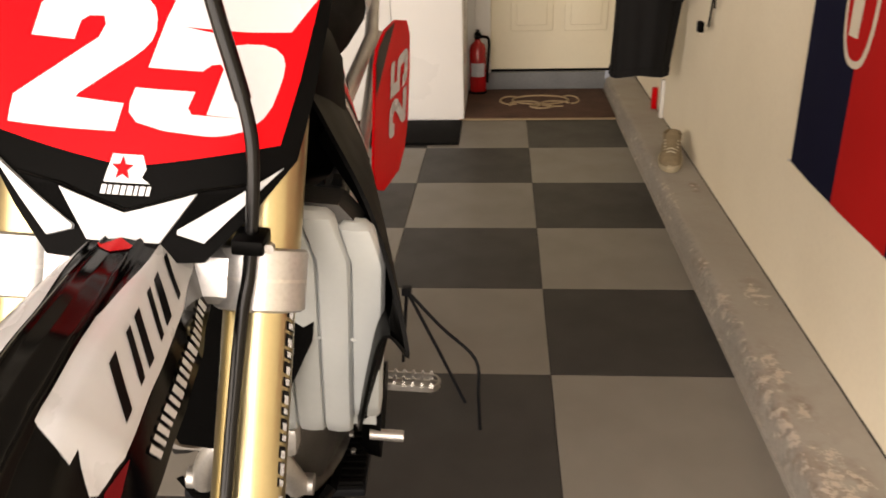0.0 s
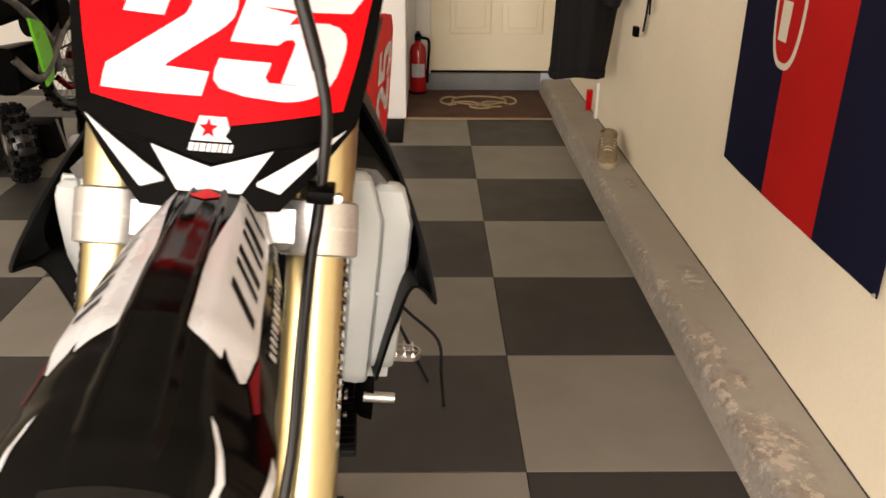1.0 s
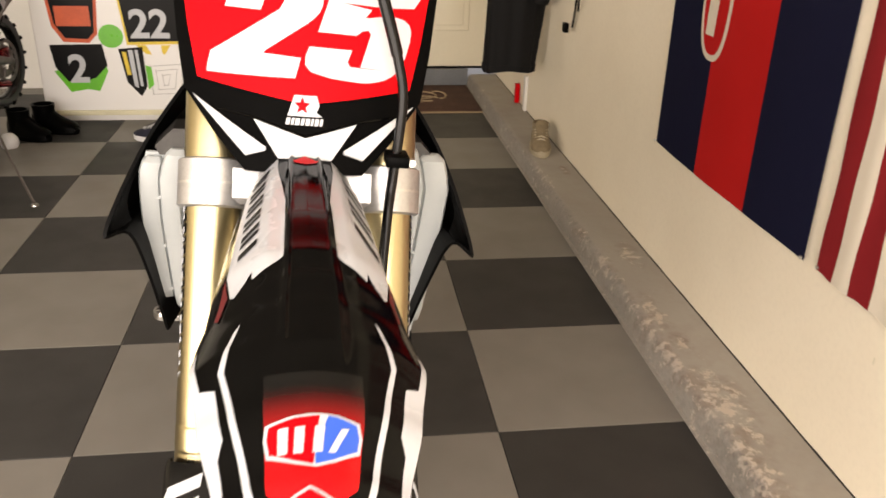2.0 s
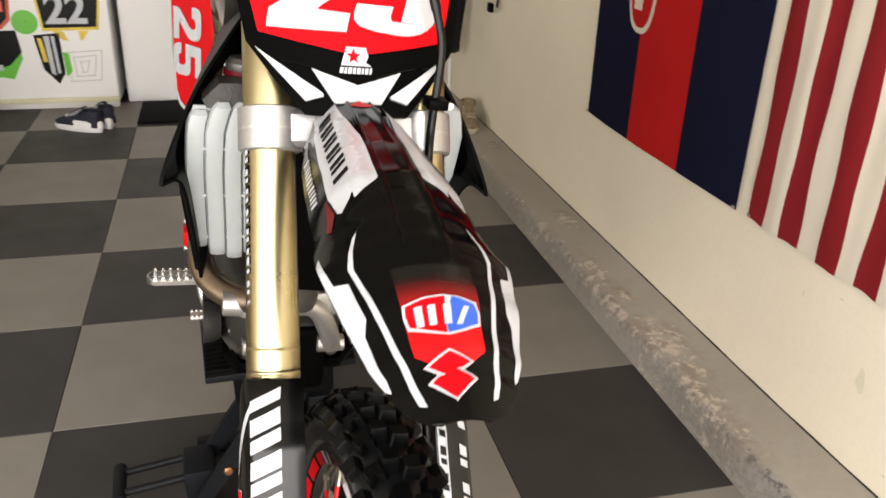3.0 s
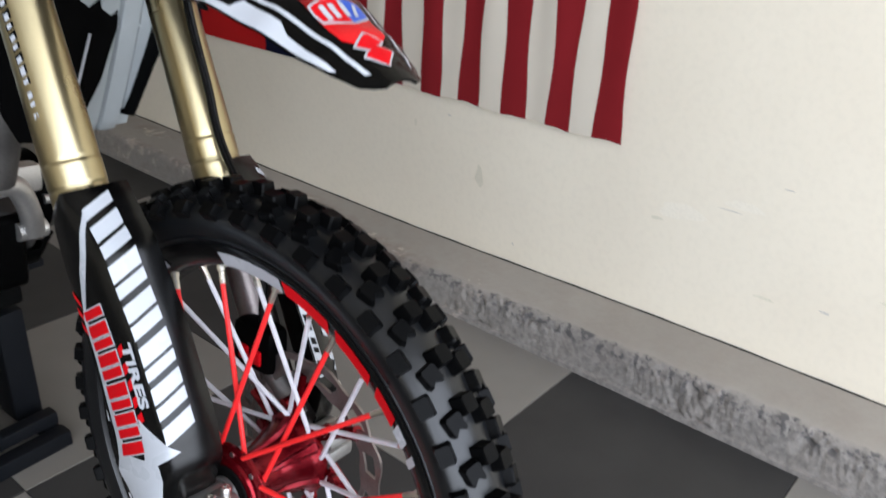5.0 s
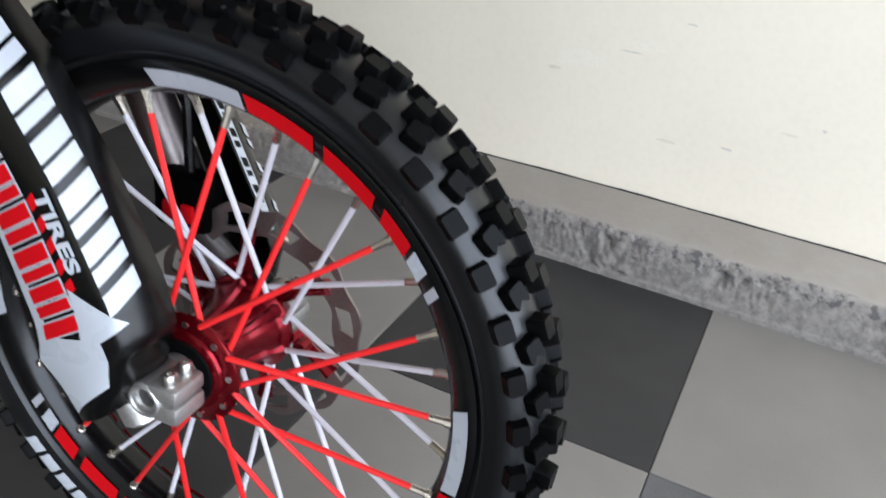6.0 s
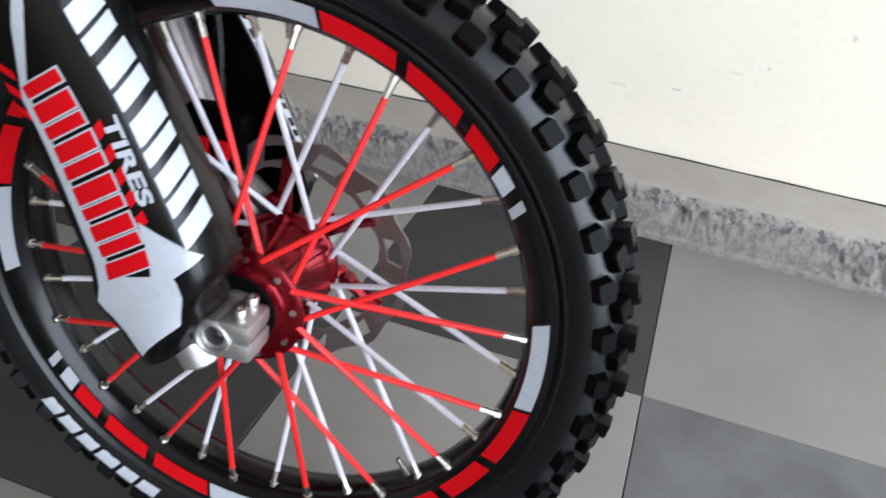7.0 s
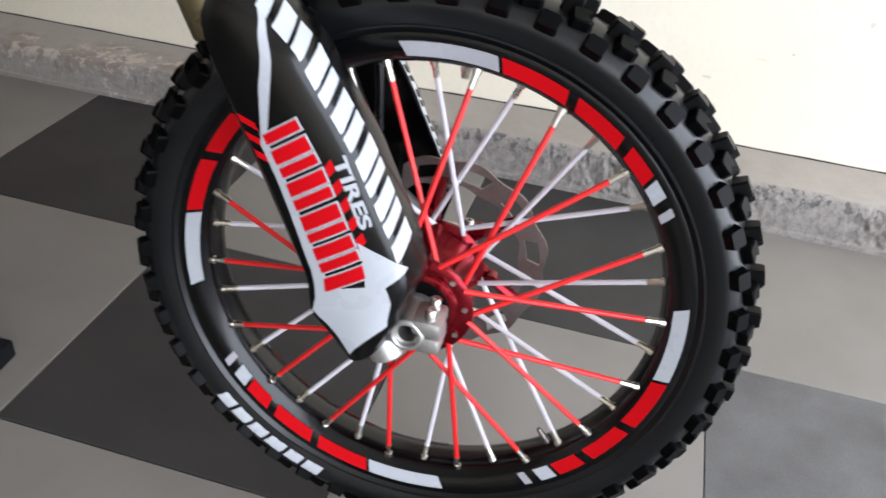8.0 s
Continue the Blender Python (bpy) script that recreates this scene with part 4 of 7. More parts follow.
def boot(m, label):
    t = thing("black_boot", label, "boot", m, "pair of boots")
    part("sole", bm_loft([[(0.050 * math.sin(a) * k, 0.135 * math.cos(a) * k, z) for a in spread(0, 2 * math.pi, 25)[:-1]] for z, k in ((0, 0.95), (0.02, 1.0), (0.028, 0.96))]), BLACK_SATIN, t)
    secs = []
    for y, w, z in ((0.128, 0.020, 0.050), (0.10, 0.040, 0.075), (0.05, 0.046, 0.095), (0.0, 0.046, 0.125), (-0.03, 0.046, 0.16), (-0.08, 0.046, 0.16), (-0.12, 0.032, 0.13), (-0.13, 0.016, 0.08)):
        secs.append([(w * math.cos(a), y, 0.026 + (z - 0.026) * max(0, math.sin(a)) ** 0.6) for a in spread(0, math.pi, 13)])
    part("upper", bm_loft(secs, closed=False), BLACK_SATIN, t)
    part("shaft", bm_loft([[(0.047 * k * math.cos(a), -0.065 + 0.056 * k * math.sin(a), z) for a in spread(0, 2 * math.pi, 21)[:-1]] for z, k in ((0.06, 1.0), (0.14, 0.98), (0.185, 1.04), (0.185, 0.86), (0.12, 0.8))], caps=False), BLACK_SATIN, t, "open ankle shaft")
    part("insole", bm_loft([[(0.038 * math.cos(a), -0.065 + 0.045 * math.sin(a), z) for a in spread(0, 2 * math.pi, 21)[:-1]] for z in (0.118, 0.125)]), BLACK_MATT, t)


boot(pose(-1.88, 2.08, 0.0, 0, 0, 238) @ Matrix.Diagonal((1.1, 1.0, 0.75, 1.0)), "black ankle boot standing by the fridge")
boot(pose(-1.79, 2.20, 0.0, 0, 0, 246) @ Matrix.Diagonal((1.1, 1.0, 0.75, 1.0)), "black ankle boot beside its fellow")


# ---- the dirt bike on its stand ----
BIKE_M = pose(-0.447, -1.612, 0.379, 0, 0, 3) @ pose(0, 0, 0, 0, 5, 0)
bike = thing("dirt_bike", "black, white and red motocross bike raised on a stand", "motorbike", BIKE_M)

# front wheel: rim with tyre, hub, spokes and brake disc
wheel = part("front_wheel", bm_lathe([(-0.030, 0.276), (-0.033, 0.279), (-0.034, 0.274), (-0.030, 0.262), (-0.024, 0.2525), (-0.014, 0.2475), (0.0, 0.246), (0.014, 0.2475), (0.024, 0.2525), (0.030, 0.262),
                                          (0.034, 0.274), (0.033, 0.279), (0.030, 0.276), (0.02, 0.262), (0.0, 0.258), (-0.02, 0.262)], 128, closed=True), RIM_BLACK, bike, "black rim")
CARCASS = [(0.024, 0.266), (0.0305, 0.277), (0.035, 0.2835), (0.0368, 0.2842), (0.0368, 0.2862), (0.0358, 0.2868), (0.0402, 0.297), (0.0415, 0.305), (0.0398, 0.3125), (0.0345, 0.3182), (0.0255, 0.3235), (0.013, 0.3282)]
tyre = part("tyre", bm_lathe([(-x, r) for x, r in CARCASS] + [(0, 0.3298)] + [(x, r) for x, r in reversed(CARCASS)], 160, closed=True), TYRE, wheel, "black knobbly tyre")


def at_angle(a, r, x):
    return Vector((x, r * math.cos(radians(a)), r * math.sin(radians(a))))


def turn(a):
    """Frame at rim angle a: local z outwards, local y along the rim."""
    return Matrix.Rotation(radians(a - 90), 4, "X")


def knob_mesh(name, w, l, h, taper=0.82, notch=False):
    b = bmesh.new()
    secs = []
    for z, k in ((-0.006, 1.12), (0.0, 1.04), (h * 0.8, 0.9), (h, taper)):
        secs.append([(sx * w / 2 * k, sy * l / 2 * k, z) for sx, sy in ((-1, -0.8), (-0.8, -1), (0.8, -1), (1, -0.8), (1, 0.8), (0.8, 1), (-0.8, 1), (-1, 0.8))])
    bm_loft(secs, b)
    bmesh.ops.recalc_face_normals(b, faces=b.faces)
    me = bpy.data.meshes.new(name)
    b.to_mesh(me)
    b.free()
    me.materials.append(KNOB)
    return me


def chevron_mesh(name, w, l, h):
    """A knob with a V cut into its leading face."""
    b = bmesh.new()
    plan = ((-0.5, -0.30), (-0.38, -0.46), (0.0, -0.20), (0.38, -0.46), (0.5, -0.30), (0.5, 0.38), (0.36, 0.5), (-0.36, 0.5), (-0.5, 0.38))
    bm_loft([[(px * w * k, py * l * k, z) for px, py in plan] for z, k in ((-0.006, 1.12), (0.0, 1.04), (h * 0.85, 0.92), (h, 0.84))], b)
    bmesh.ops.recalc_face_normals(b, faces=b.faces)
    me = bpy.data.meshes.new(name)
    b.to_mesh(me)
    b.free()
    me.materials.append(KNOB)
    return me


KN_C = knob_mesh("knob_centre", 0.0185, 0.0195, 0.0132, 0.84)
KN_M = chevron_mesh("knob_middle", 0.0190, 0.0225, 0.0125)
KN_S = knob_mesh("knob_side", 0.0175, 0.0215, 0.0130, 0.84)
PITCH = 360 / 44
for k in range(44):
    a = 154.6 + PITCH * k
    for me, ang, r, x, tilt, twist in ((KN_S, a, 0.3125, -0.0340, -50, 0), (KN_S, a + 4.1, 0.3125, 0.0340, 50, 0), (KN_M, a + 4.5, 0.3222, -0.0215, -24, 12), (KN_M, a + 0.5, 0.3222, 0.0215, 24, -12),
                                       (KN_C, a + 2.4, 0.3292, -0.0080, -4, 0), (KN_C, a + 4.6, 0.3292, 0.0085, 4, 0)):
        m = turn(ang) @ Matrix.Translation((x, 0, r)) @ Matrix.Rotation(radians(tilt), 4, "Y") @ Matrix.Rotation(radians(twist), 4, "Z")
        share("knob", me, wheel, m)

# printed bands on the rim wall, the same run four times round
def rim_wall(sign):
    def f(a, r):
        x = 0.0302 + (r - 0.262) * 0.30 + 0.0006
        return at_angle(a, r, sign * x)
    return f


for sign in (-1, 1):
    f = rim_wall(sign)
    fl = 1 if surface_normal(f, 10, 0.265).x * sign > 0 else -1
    for q in range(4):
        base = 80 + 90 * q
        # the top run's white band is grey, its shade put into the colour
        for a0, a1, m in ((0, 19.5, GREY_DECAL if q == 0 else WHITE_DECAL), (20.3, 34.5, RED_DECAL), (36.8, 48.5, RED_DECAL), (51, 58.3, RED_DECAL), (59.3, 63.5, WHITE_DECAL), (66, 68, GREY_DECAL)):
            poly = [(base + a0 + 1.2, 0.2565), (base + a1 + 1.2, 0.2565), (base + a1, 0.2715), (base + a0, 0.2715)]
            decal("rim_band", [poly], f, 0.0004, 2.5, 0.008, m, wheel, flip=fl)
    side = lambda u, v, s=sign: at_angle(u, v, s * (0.0408 - abs(v - 0.305) ** 2 * 30))
    fl2 = 1 if surface_normal(side, 10, 0.3).x * sign > 0 else -1
    letters = shifted(marks(6, 30, 0.0165, 0.22, 60, 0.58), 290, 0.2895)
    if sign < 0:
        decal("tyre_lettering", [[(u, v) for u, v in p] for p in letters], side, 0.0016, 2.5, 0.006, WHITE_DECAL, wheel, "white plain marks on the sidewall", flip=fl2)

# hub
part("hub", bm_lathe([(-0.058, 0.018), (-0.058, 0.036), (-0.0565, 0.040), (-0.0535, 0.0415), (-0.0530, 0.0545), (-0.0510, 0.0570), (-0.0475, 0.0565), (-0.0455, 0.0530), (-0.0435, 0.0400), (-0.036, 0.0335), (-0.020, 0.0310), (0.0, 0.0320), (0.018, 0.0370),
                      (0.030, 0.0430), (0.038, 0.0465), (0.041, 0.0520), (0.045, 0.0520), (0.047, 0.0440), (0.050, 0.036), (0.058, 0.030), (0.058, 0.018)], 56), HUB_RED, wheel, "red anodised hub")
for k in range(6):
    a = 60 * k + 22
    part("hub_rib", bm_loft([[at_angle(a + da, r + dr, x) for da, dr in ((-9 * q, 0), (-4 * q, 0.0050 * q), (4 * q, 0.0050 * q), (9 * q, 0))] for x, r, q in ((-0.030, 0.0305, 0.5), (-0.005, 0.0305, 0.8), (0.020, 0.0370, 1.0), (0.038, 0.0455, 1.2))]), HUB_RED, wheel, "raised rib of the red hub")
part("bearing_seal", bm_lathe([(-0.0585, 0.001), (-0.0585, 0.034), (-0.0605, 0.033), (-0.0605, 0.001)], 32), BLACK_MATT, wheel)
for k in range(9):
    rv = bm_lathe([(-0.0015, 0.001), (-0.0015, 0.0032), (0.0, 0.0032)], 10)
    bmesh.ops.translate(rv, verts=rv.verts, vec=at_angle(40 * k + 12, 0.0485, -0.0536))
    part("rivet", rv, STEEL, wheel)

# spokes: red to the near flange, white to the far one, crossing in pairs
for k in range(36):
    a = 166 + 10 * k
    red = k % 2 == 1
    pair = (k // 2) % 2
    lead = (28 if red else -34) * (1 if pair else -1)
    hx, hr = (-0.049, 0.0525) if red else (0.043, 0.0485)
    p0 = at_angle(a + lead, hr, hx + (0.003 if pair else -0.003))
    p1 = at_angle(a, 0.2485, -0.0185 if red else -0.0105)
    d = (p1 - p0).normalized()
    p_nip = p1 - d * 0.017
    part("spoke", bm_tube([p0, p_nip], 0.0029, 8), SPOKE_RED if red else SPOKE_WHITE, wheel, "red spoke" if red else "white spoke")
    part("nipple", bm_tube([p_nip - d * 0.001, p1 - d * 0.004, p1 - d * 0.0035, p1 + d * 0.002], [0.0034, 0.0034, 0.0046, 0.0046], 8), NIPPLE, wheel)
for ang, r0, r1, rad, m in ((229.6, 0.247, 0.226, 0.0036, DISC_STEEL), (93, 0.247, 0.232, 0.005, NIPPLE)):
    part("valve_stem", bm_tube([at_angle(ang, r0, 0), at_angle(ang, (r0 + r1) / 2, 0), at_angle(ang, r1, 0)], [rad * 1.4, rad, rad * 0.8], 10), m, wheel)

# brake disc with cut-outs, carrier and clear cover
db = bmesh.new()
n_d, lobes = 144, 12
grid = []
for i in range(n_d):
    a = 360 * i / n_d
    wave = math.sin(radians(a * lobes))
    grid.append([db.verts.new(at_angle(a + sk, r, 0.0635)) for r, sk in ((0.0900 + 0.002 * wave, 0), (0.0975, 1.5), (0.1125, 5.0), (0.1195 + 0.0028 * wave, 6.5))])
for i in range(n_d):
    p, q = grid[i], grid[(i + 1) % n_d]
    for j in range(3):
        if j == 1 and i % 12 in (2, 3, 4, 5, 6, 7):
            continue
        db.faces.new((p[j], q[j], q[j + 1], p[j + 1]))
flat = bmesh.ops.extrude_face_region(db, geom=db.faces[:])
bmesh.ops.translate(db, verts=[g for g in flat["geom"] if isinstance(g, bmesh.types.BMVert)], vec=(-0.0035, 0, 0))
disc = part("brake_disc", db, DISC_STEEL, wheel, "wavy steel brake disc with windows")
for k in range(6):
    a = 60 * k + 20
    arm = bm_tube([at_angle(a - 10, 0.045, 0.058), at_angle(a, 0.075, 0.060), at_angle(a + 4, 0.099, 0.061)], [0.010, 0.007, 0.009], 8)
    part("disc_arm", arm, HUB_RED, wheel, "red disc carrier arm")
    bt = bm_lathe([(0.0, 0.001), (0.0, 0.007), (-0.014, 0.007), (-0.014, 0.001)], 10)
    bmesh.ops.translate(bt, verts=bt.verts, vec=at_angle(a - 10, 0.062, 0.056))
    part("disc_bolt", bt, HUB_RED, wheel)

# fork: axis through the legs
FA, FD, FQ = Vector((0, 0.065, 0)), Vector((0, 0.41, 0.912)), Vector((0, -0.912, 0.41))


def fork_point(side, s, o=0.0, q=0.0):
    """side -1 or 1; s along the leg, o outwards, q forwards."""
    return FA + FD * s + FQ * q + Vector((side * (0.09 + o), 0, 0))


def leg_lathe(side, prof, seg=32, q=0.0):
    b = bmesh.new()
    rings = []
    for s, r in prof:
        rings.append([fork_point(side, s, r * math.cos(a), q + r * math.sin(a)) for a in [2 * math.pi * k / seg for k in range(seg)]])
    return bm_loft(rings, b)


GUARD = [  # s, back edge, front edge, outward bulge
    (-0.03, 0.005, 0.030, 0.046), (0.0, -0.002, 0.062, 0.047), (0.03, -0.012, 0.088, 0.047), (0.07, -0.002, 0.092, 0.046), (0.16, 0.000, 0.088, 0.044), (0.26, -0.004, 0.072, 0.042), (0.295, -0.004, 0.058, 0.041), (0.314, 0.000, 0.050, 0.040), (0.326, 0.008, 0.043, 0.038), (0.332, 0.016, 0.036, 0.036)]


def guard_surface(side):
    def f(s, v):
        q0, q1, o = lerp_table(GUARD, s)
        wrap = 0.055 if side < 0 else 0.040
        q1 = q1 if side < 0 else q1 * 0.86
        if v < 0.68:
            t = v / 0.68
            k = t ** 4
            return fork_point(side, s, o - 0.010 * k - 0.004 * (1 - t) ** 3, q0 + (q1 - q0) * t * 0.97)
        t = (v - 0.68) / 0.32
        return fork_point(side, s, (o - 0.010) - wrap * t, q0 + (q1 - q0) * 0.97 + 0.010 * math.sin(t * math.pi * 0.62))
    return f


for side in (-1, 1):
    part("fork_tube", leg_lathe(side, [(0.296, 0.0290), (0.2965, 0.0300), (0.298, 0.0306), (0.300, 0.0307), (0.302, 0.0307), (0.331, 0.0307), (0.333, 0.0307), (0.334, 0.0304), (0.335, 0.0300), (0.337, 0.0300), (0.338, 0.0304), (0.339, 0.0307), (0.341, 0.0307), (0.360, 0.0307), (0.362, 0.0307), (0.363, 0.0303), (0.364, 0.0300), (0.366, 0.0300), (0.367, 0.0302), (0.369, 0.0303), (0.375, 0.0303), (0.40, 0.0301), (0.46, 0.0291), (0.58, 0.0285), (0.66, 0.030), (0.80, 0.030), (0.805, 0.028), (0.92, 0.028), (0.925, 0.026)]), GOLD, bike, "gold anodised upper fork tube")
    part("fork_seal", leg_lathe(side, [(0.282, 0.026), (0.285, 0.0285), (0.295, 0.0285), (0.298, 0.026)]), BLACK_SATIN, bike)
    part("fork_slider", leg_lathe(side, [(-0.02, 0.024), (0.03, 0.0235), (0.32, 0.0235)]), DISC_STEEL, bike, "dark polished lower fork tube")
    lug = bm_lathe([(-0.020, 0.0122), (-0.0215, 0.0135), (-0.0215, 0.0155), (-0.019, 0.018), (0.022, 0.0185), (0.023, 0.0122)], 28, closed=True)
    bmesh.ops.translate(lug, verts=lug.verts, vec=(side * 0.089, 0, 0))
    ring = [2 * math.pi * k / 16 for k in range(16)]
    bm_loft([[fork_point(side, t, r * math.cos(a) - 0.004, q + r * math.sin(a)) for a in ring] for t, r, q in ((-0.060, 0.013, 0.022), (-0.056, 0.0185, 0.022), (-0.02, 0.020, 0.021), (0.015, 0.020, 0.016), (0.05, 0.0215, 0.003), (0.08, 0.0235, 0.0))], lug)
    bm_loft([[(side * 0.089 + 0.019 * math.copysign(abs(math.cos(a)) ** 0.6, math.cos(a)), y, z + h * math.copysign(abs(math.sin(a)) ** 0.6, math.sin(a))) for a in ring] for y, z, h in ((0.012, 0.0, 0.0135), (0.026, -0.002, 0.018), (0.042, 0.008, 0.022))], lug)
    part("axle_lug", lug, ALU, bike, "cast aluminium axle clamp")
    pinch = bm_box((side * 0.089 - 0.0205, -0.034, -0.017), (side * 0.089 + 0.0205, -0.008, 0.0015), 0.005)
    bm_box((side * 0.089 - 0.0205, -0.034, 0.0035), (side * 0.089 + 0.0205, -0.004, 0.020), 0.005, bm=pinch)
    part("pinch_clamp", pinch, ALU, bike, "split pinch clamp")
    for dx in (-0.0105, 0.0105):
        bt = bm_lathe([(0.0, 0.001), (0.0, 0.0062), (0.010, 0.0062), (0.0115, 0.005), (0.0115, 0.0028), (0.009, 0.0026), (0.009, 0.0005)], 14, "z")
        bmesh.ops.translate(bt, verts=bt.verts, vec=(side * 0.089 + dx, -0.021, 0.0195))
        part("pinch_bolt", bt, STEEL, bike)
    f = guard_surface(side)
    fl = 1 if surface_normal(f, 0.15, 0.3).x * side > 0 else -1
    us, vs = spread(-0.03, 0.332, 46), spread(0, 1, 30)
    guard = part("fork_guard", bm_sheet(f, us, vs, 0.0025, fl), GUARD_BLACK, bike, "black plastic fork guard with white and red graphics")
    G = lambda name, polys, off, m, label="": decal(name, polys, f, off, 0.012, 0.035, m, guard, label, flip=fl)
    G("white_block", [[(0.033, 0.015), (0.06, 0.09), (0.053, 0.15), (0.047, 0.43), (0.092, 0.47), (0.050, 0.74), (0.041, 0.56), (0.0, 0.62), (-0.022, 0.10), (0.019, 0.05)]], 0.0008, WHITE_DECAL, "white panel at the guard's foot")
    G("edge_line", [[(0.045, 0.05), (0.12, 0.07), (0.20, 0.085), (0.250, 0.30), (0.288, 0.53), (0.312, 0.70), (0.312, 0.74), (0.283, 0.58), (0.245, 0.38), (0.203, 0.15), (0.12, 0.145), (0.05, 0.16)]], 0.0008, WHITE_DECAL, "white edge line")
    for s0 in (0.085, 0.103, 0.121, 0.139, 0.157):
        G("red_bar", [[(s0, 0.465), (s0 + 0.010, 0.465), (s0 + 0.015, 0.53), (s0 + 0.005, 0.53)]], 0.0007, RED_DECAL, "slanted red bar")
    for s0 in (0.190, 0.207, 0.224):
        G("red_bar", [[(s0, 0.01), (s0 + 0.008, 0.01), (s0 - 0.004, 0.12), (s0 - 0.012, 0.12)]], 0.0007, RED_DECAL)
    for p in shifted(marks(6, 0.250, 0.185 if side < 0 else 0.075, 0.10, 0.08, 0.46 if side < 0 else 0.30), 0.060, 0.668 if side < 0 else 0.70):
        G("front_mark", [p], 0.0009, WHITE_DECAL, "plain white bar down the front")
    if side > 0:
        G("inner_strip", [[(0.05, 0.90), (0.27, 0.90), (0.28, 0.985), (0.05, 0.985)]], 0.0008, WHITE_DECAL, "white strip on the inner edge")
        for p in shifted(marks(7, 0.205, 0.055, 0.14, 0.05, 0.36), 0.060, 0.915):
            G("inner_mark", [p], 0.0012, BLACK_DECAL, "plain black bar")
        G("small_lettering", shifted(marks(5, 0.088, 0.085, 0.25, 0.05), 0.082, 0.54), 0.0011, WHITE_DECAL, "small white plain marks")
    if side < 0:
        base = Vector(f(0.172, 0.545))
        ax = -FD
        ay = (Vector(f(0.13, 0.61)) - Vector(f(0.13, 0.545))).normalized()
        az = ax.cross(ay).normalized()
        m = Matrix((ax, ay, az)).transposed().to_4x4()
        m.translation = base + az * 0.0030
        figures("tires_lettering", "TIRES", 0.0165, m @ Matrix.Diagonal((1.75, 1, 1, 1)), WHITE_DECAL, guard, "small white word", thick=0.03)
    for p in shifted(marks(5, 0.158, 0.31, 0.12, 0.02, 0.46, grow=0.05), 0.050, 0.135):
        G("mark_outline", [p], 0.0010, WHITE_DECAL, "white outline of a red bar")
    for p in shifted(marks(5, 0.158, 0.31, 0.12, 0.02, 0.46), 0.050, 0.135):
        G("red_mark", [p], 0.0013, RED_DECAL, "plain red bar")
    mount = bm_lathe([(-0.002, 0.001), (-0.002, 0.0065), (0.003, 0.0065), (0.004, 0.004), (0.004, 0.001)], 14)
    bmesh.ops.translate(mount, verts=mount.verts, vec=fork_point(side, 0.028, 0.034, 0.069))
    part("guard_bolt", mount, STEEL, bike)
    # lettering down the upper tube
    def tube_f(s, a, side=side):
        return fork_point(side, s, 0.0285 * math.cos(a), 0.0285 * math.sin(a))
    fl3 = 1 if (surface_normal(tube_f, 0.5, 0.2).x * side) > 0 else -1
    decal("tube_lettering_edge", shifted(marks(10, 0.20, 0.34, 0.16, 0.01, 0.50, (3, 9)), 0.388, 0.20), tube_f, 0.0007, 0.05, 0.12, BLACK_DECAL, bike, flip=fl3)
    decal("tube_lettering", shifted(marks(10, 0.20, 0.20, 0.20, 0.01, 0.34, (3, 9)), 0.388, 0.27), tube_f, 0.0013, 0.05, 0.12, WHITE_DECAL, bike, "white plain marks on the fork tube", flip=fl3)

part("axle", bm_lathe([(-0.104, 0.0095), (-0.104, 0.0121), (0.108, 0.0121), (0.108, 0.0095)], 28, closed=True), ALU, bike)
part("axle_bore", bm_lathe([(-0.082, 0.0005), (-0.082, 0.0094), (-0.080, 0.0094), (-0.080, 0.0005)], 24), BLACK_MATT, bike, "dark hollow axle end")
for x0, x1 in ((-0.066, -0.0605), (0.06, 0.066)):
    part("axle_spacer", bm_lathe([(x0, 0.001), (x0, 0.021), (x1, 0.021), (x1, 0.001)], 24), ALU, bike)

# caliper and hose on the disc side
cal = bm_box((0.048, 0.055, 0.075), (0.082, 0.12, 0.135), 0.010)
part("brake_caliper", cal, BLACK_SATIN, bike, "front brake caliper")
for dy in (0.0, 0.022):
    part("caliper_piston", bm_box((0.043, 0.066 + dy, 0.088), (0.049, 0.082 + dy, 0.108), 0.004), RED_DECAL, bike, "red caliper boss")
part("caliper_bracket", bm_tube([(0.07, 0.02, 0.03), (0.068, 0.07, 0.07), (0.07, 0.10, 0.10)], 0.012, 10), ENGINE, bike)

# triple clamps
for s0, s1, name in ((0.585, 0.635, "lower_clamp"), (0.81, 0.84, "upper_clamp")):
    cb = bmesh.new()
    for side in (-1, 1):
        bm_loft([[fork_point(side, s, r * math.cos(a), r * math.sin(a)) for a in [2 * math.pi * k / 32 for k in range(32)]] for s, r in ((s0, 0.033), (s0 + 0.002, 0.036), (s1 - 0.002, 0.036), (s1, 0.033))], cb)
    bm_loft([[fork_point(1, s, o - 0.09, q) for s, q in ((s0 + 0.004, -0.025), (s0 + 0.004, 0.024), (s0 + 0.010, 0.03), (s1 - 0.010, 0.03), (s1 - 0.004, 0.024), (s1 - 0.004, -0.025))] for o in (-0.085, -0.05, 0.05, 0.085)], cb)
    part(name, cb, CLAMP, bike, "silver triple clamp")
    if name == "lower_clamp":
        for side in (-1, 1):
            part("clamp_slot", bm_loft([[fork_point(side, s, r * math.cos(a), r * math.sin(a)) for a in [2 * math.pi * k / 32 for k in range(32)]] for s, r in ((s0 + 0.0235, 0.0364), (s0 + 0.0262, 0.0364))], caps=False), ALU, bike)

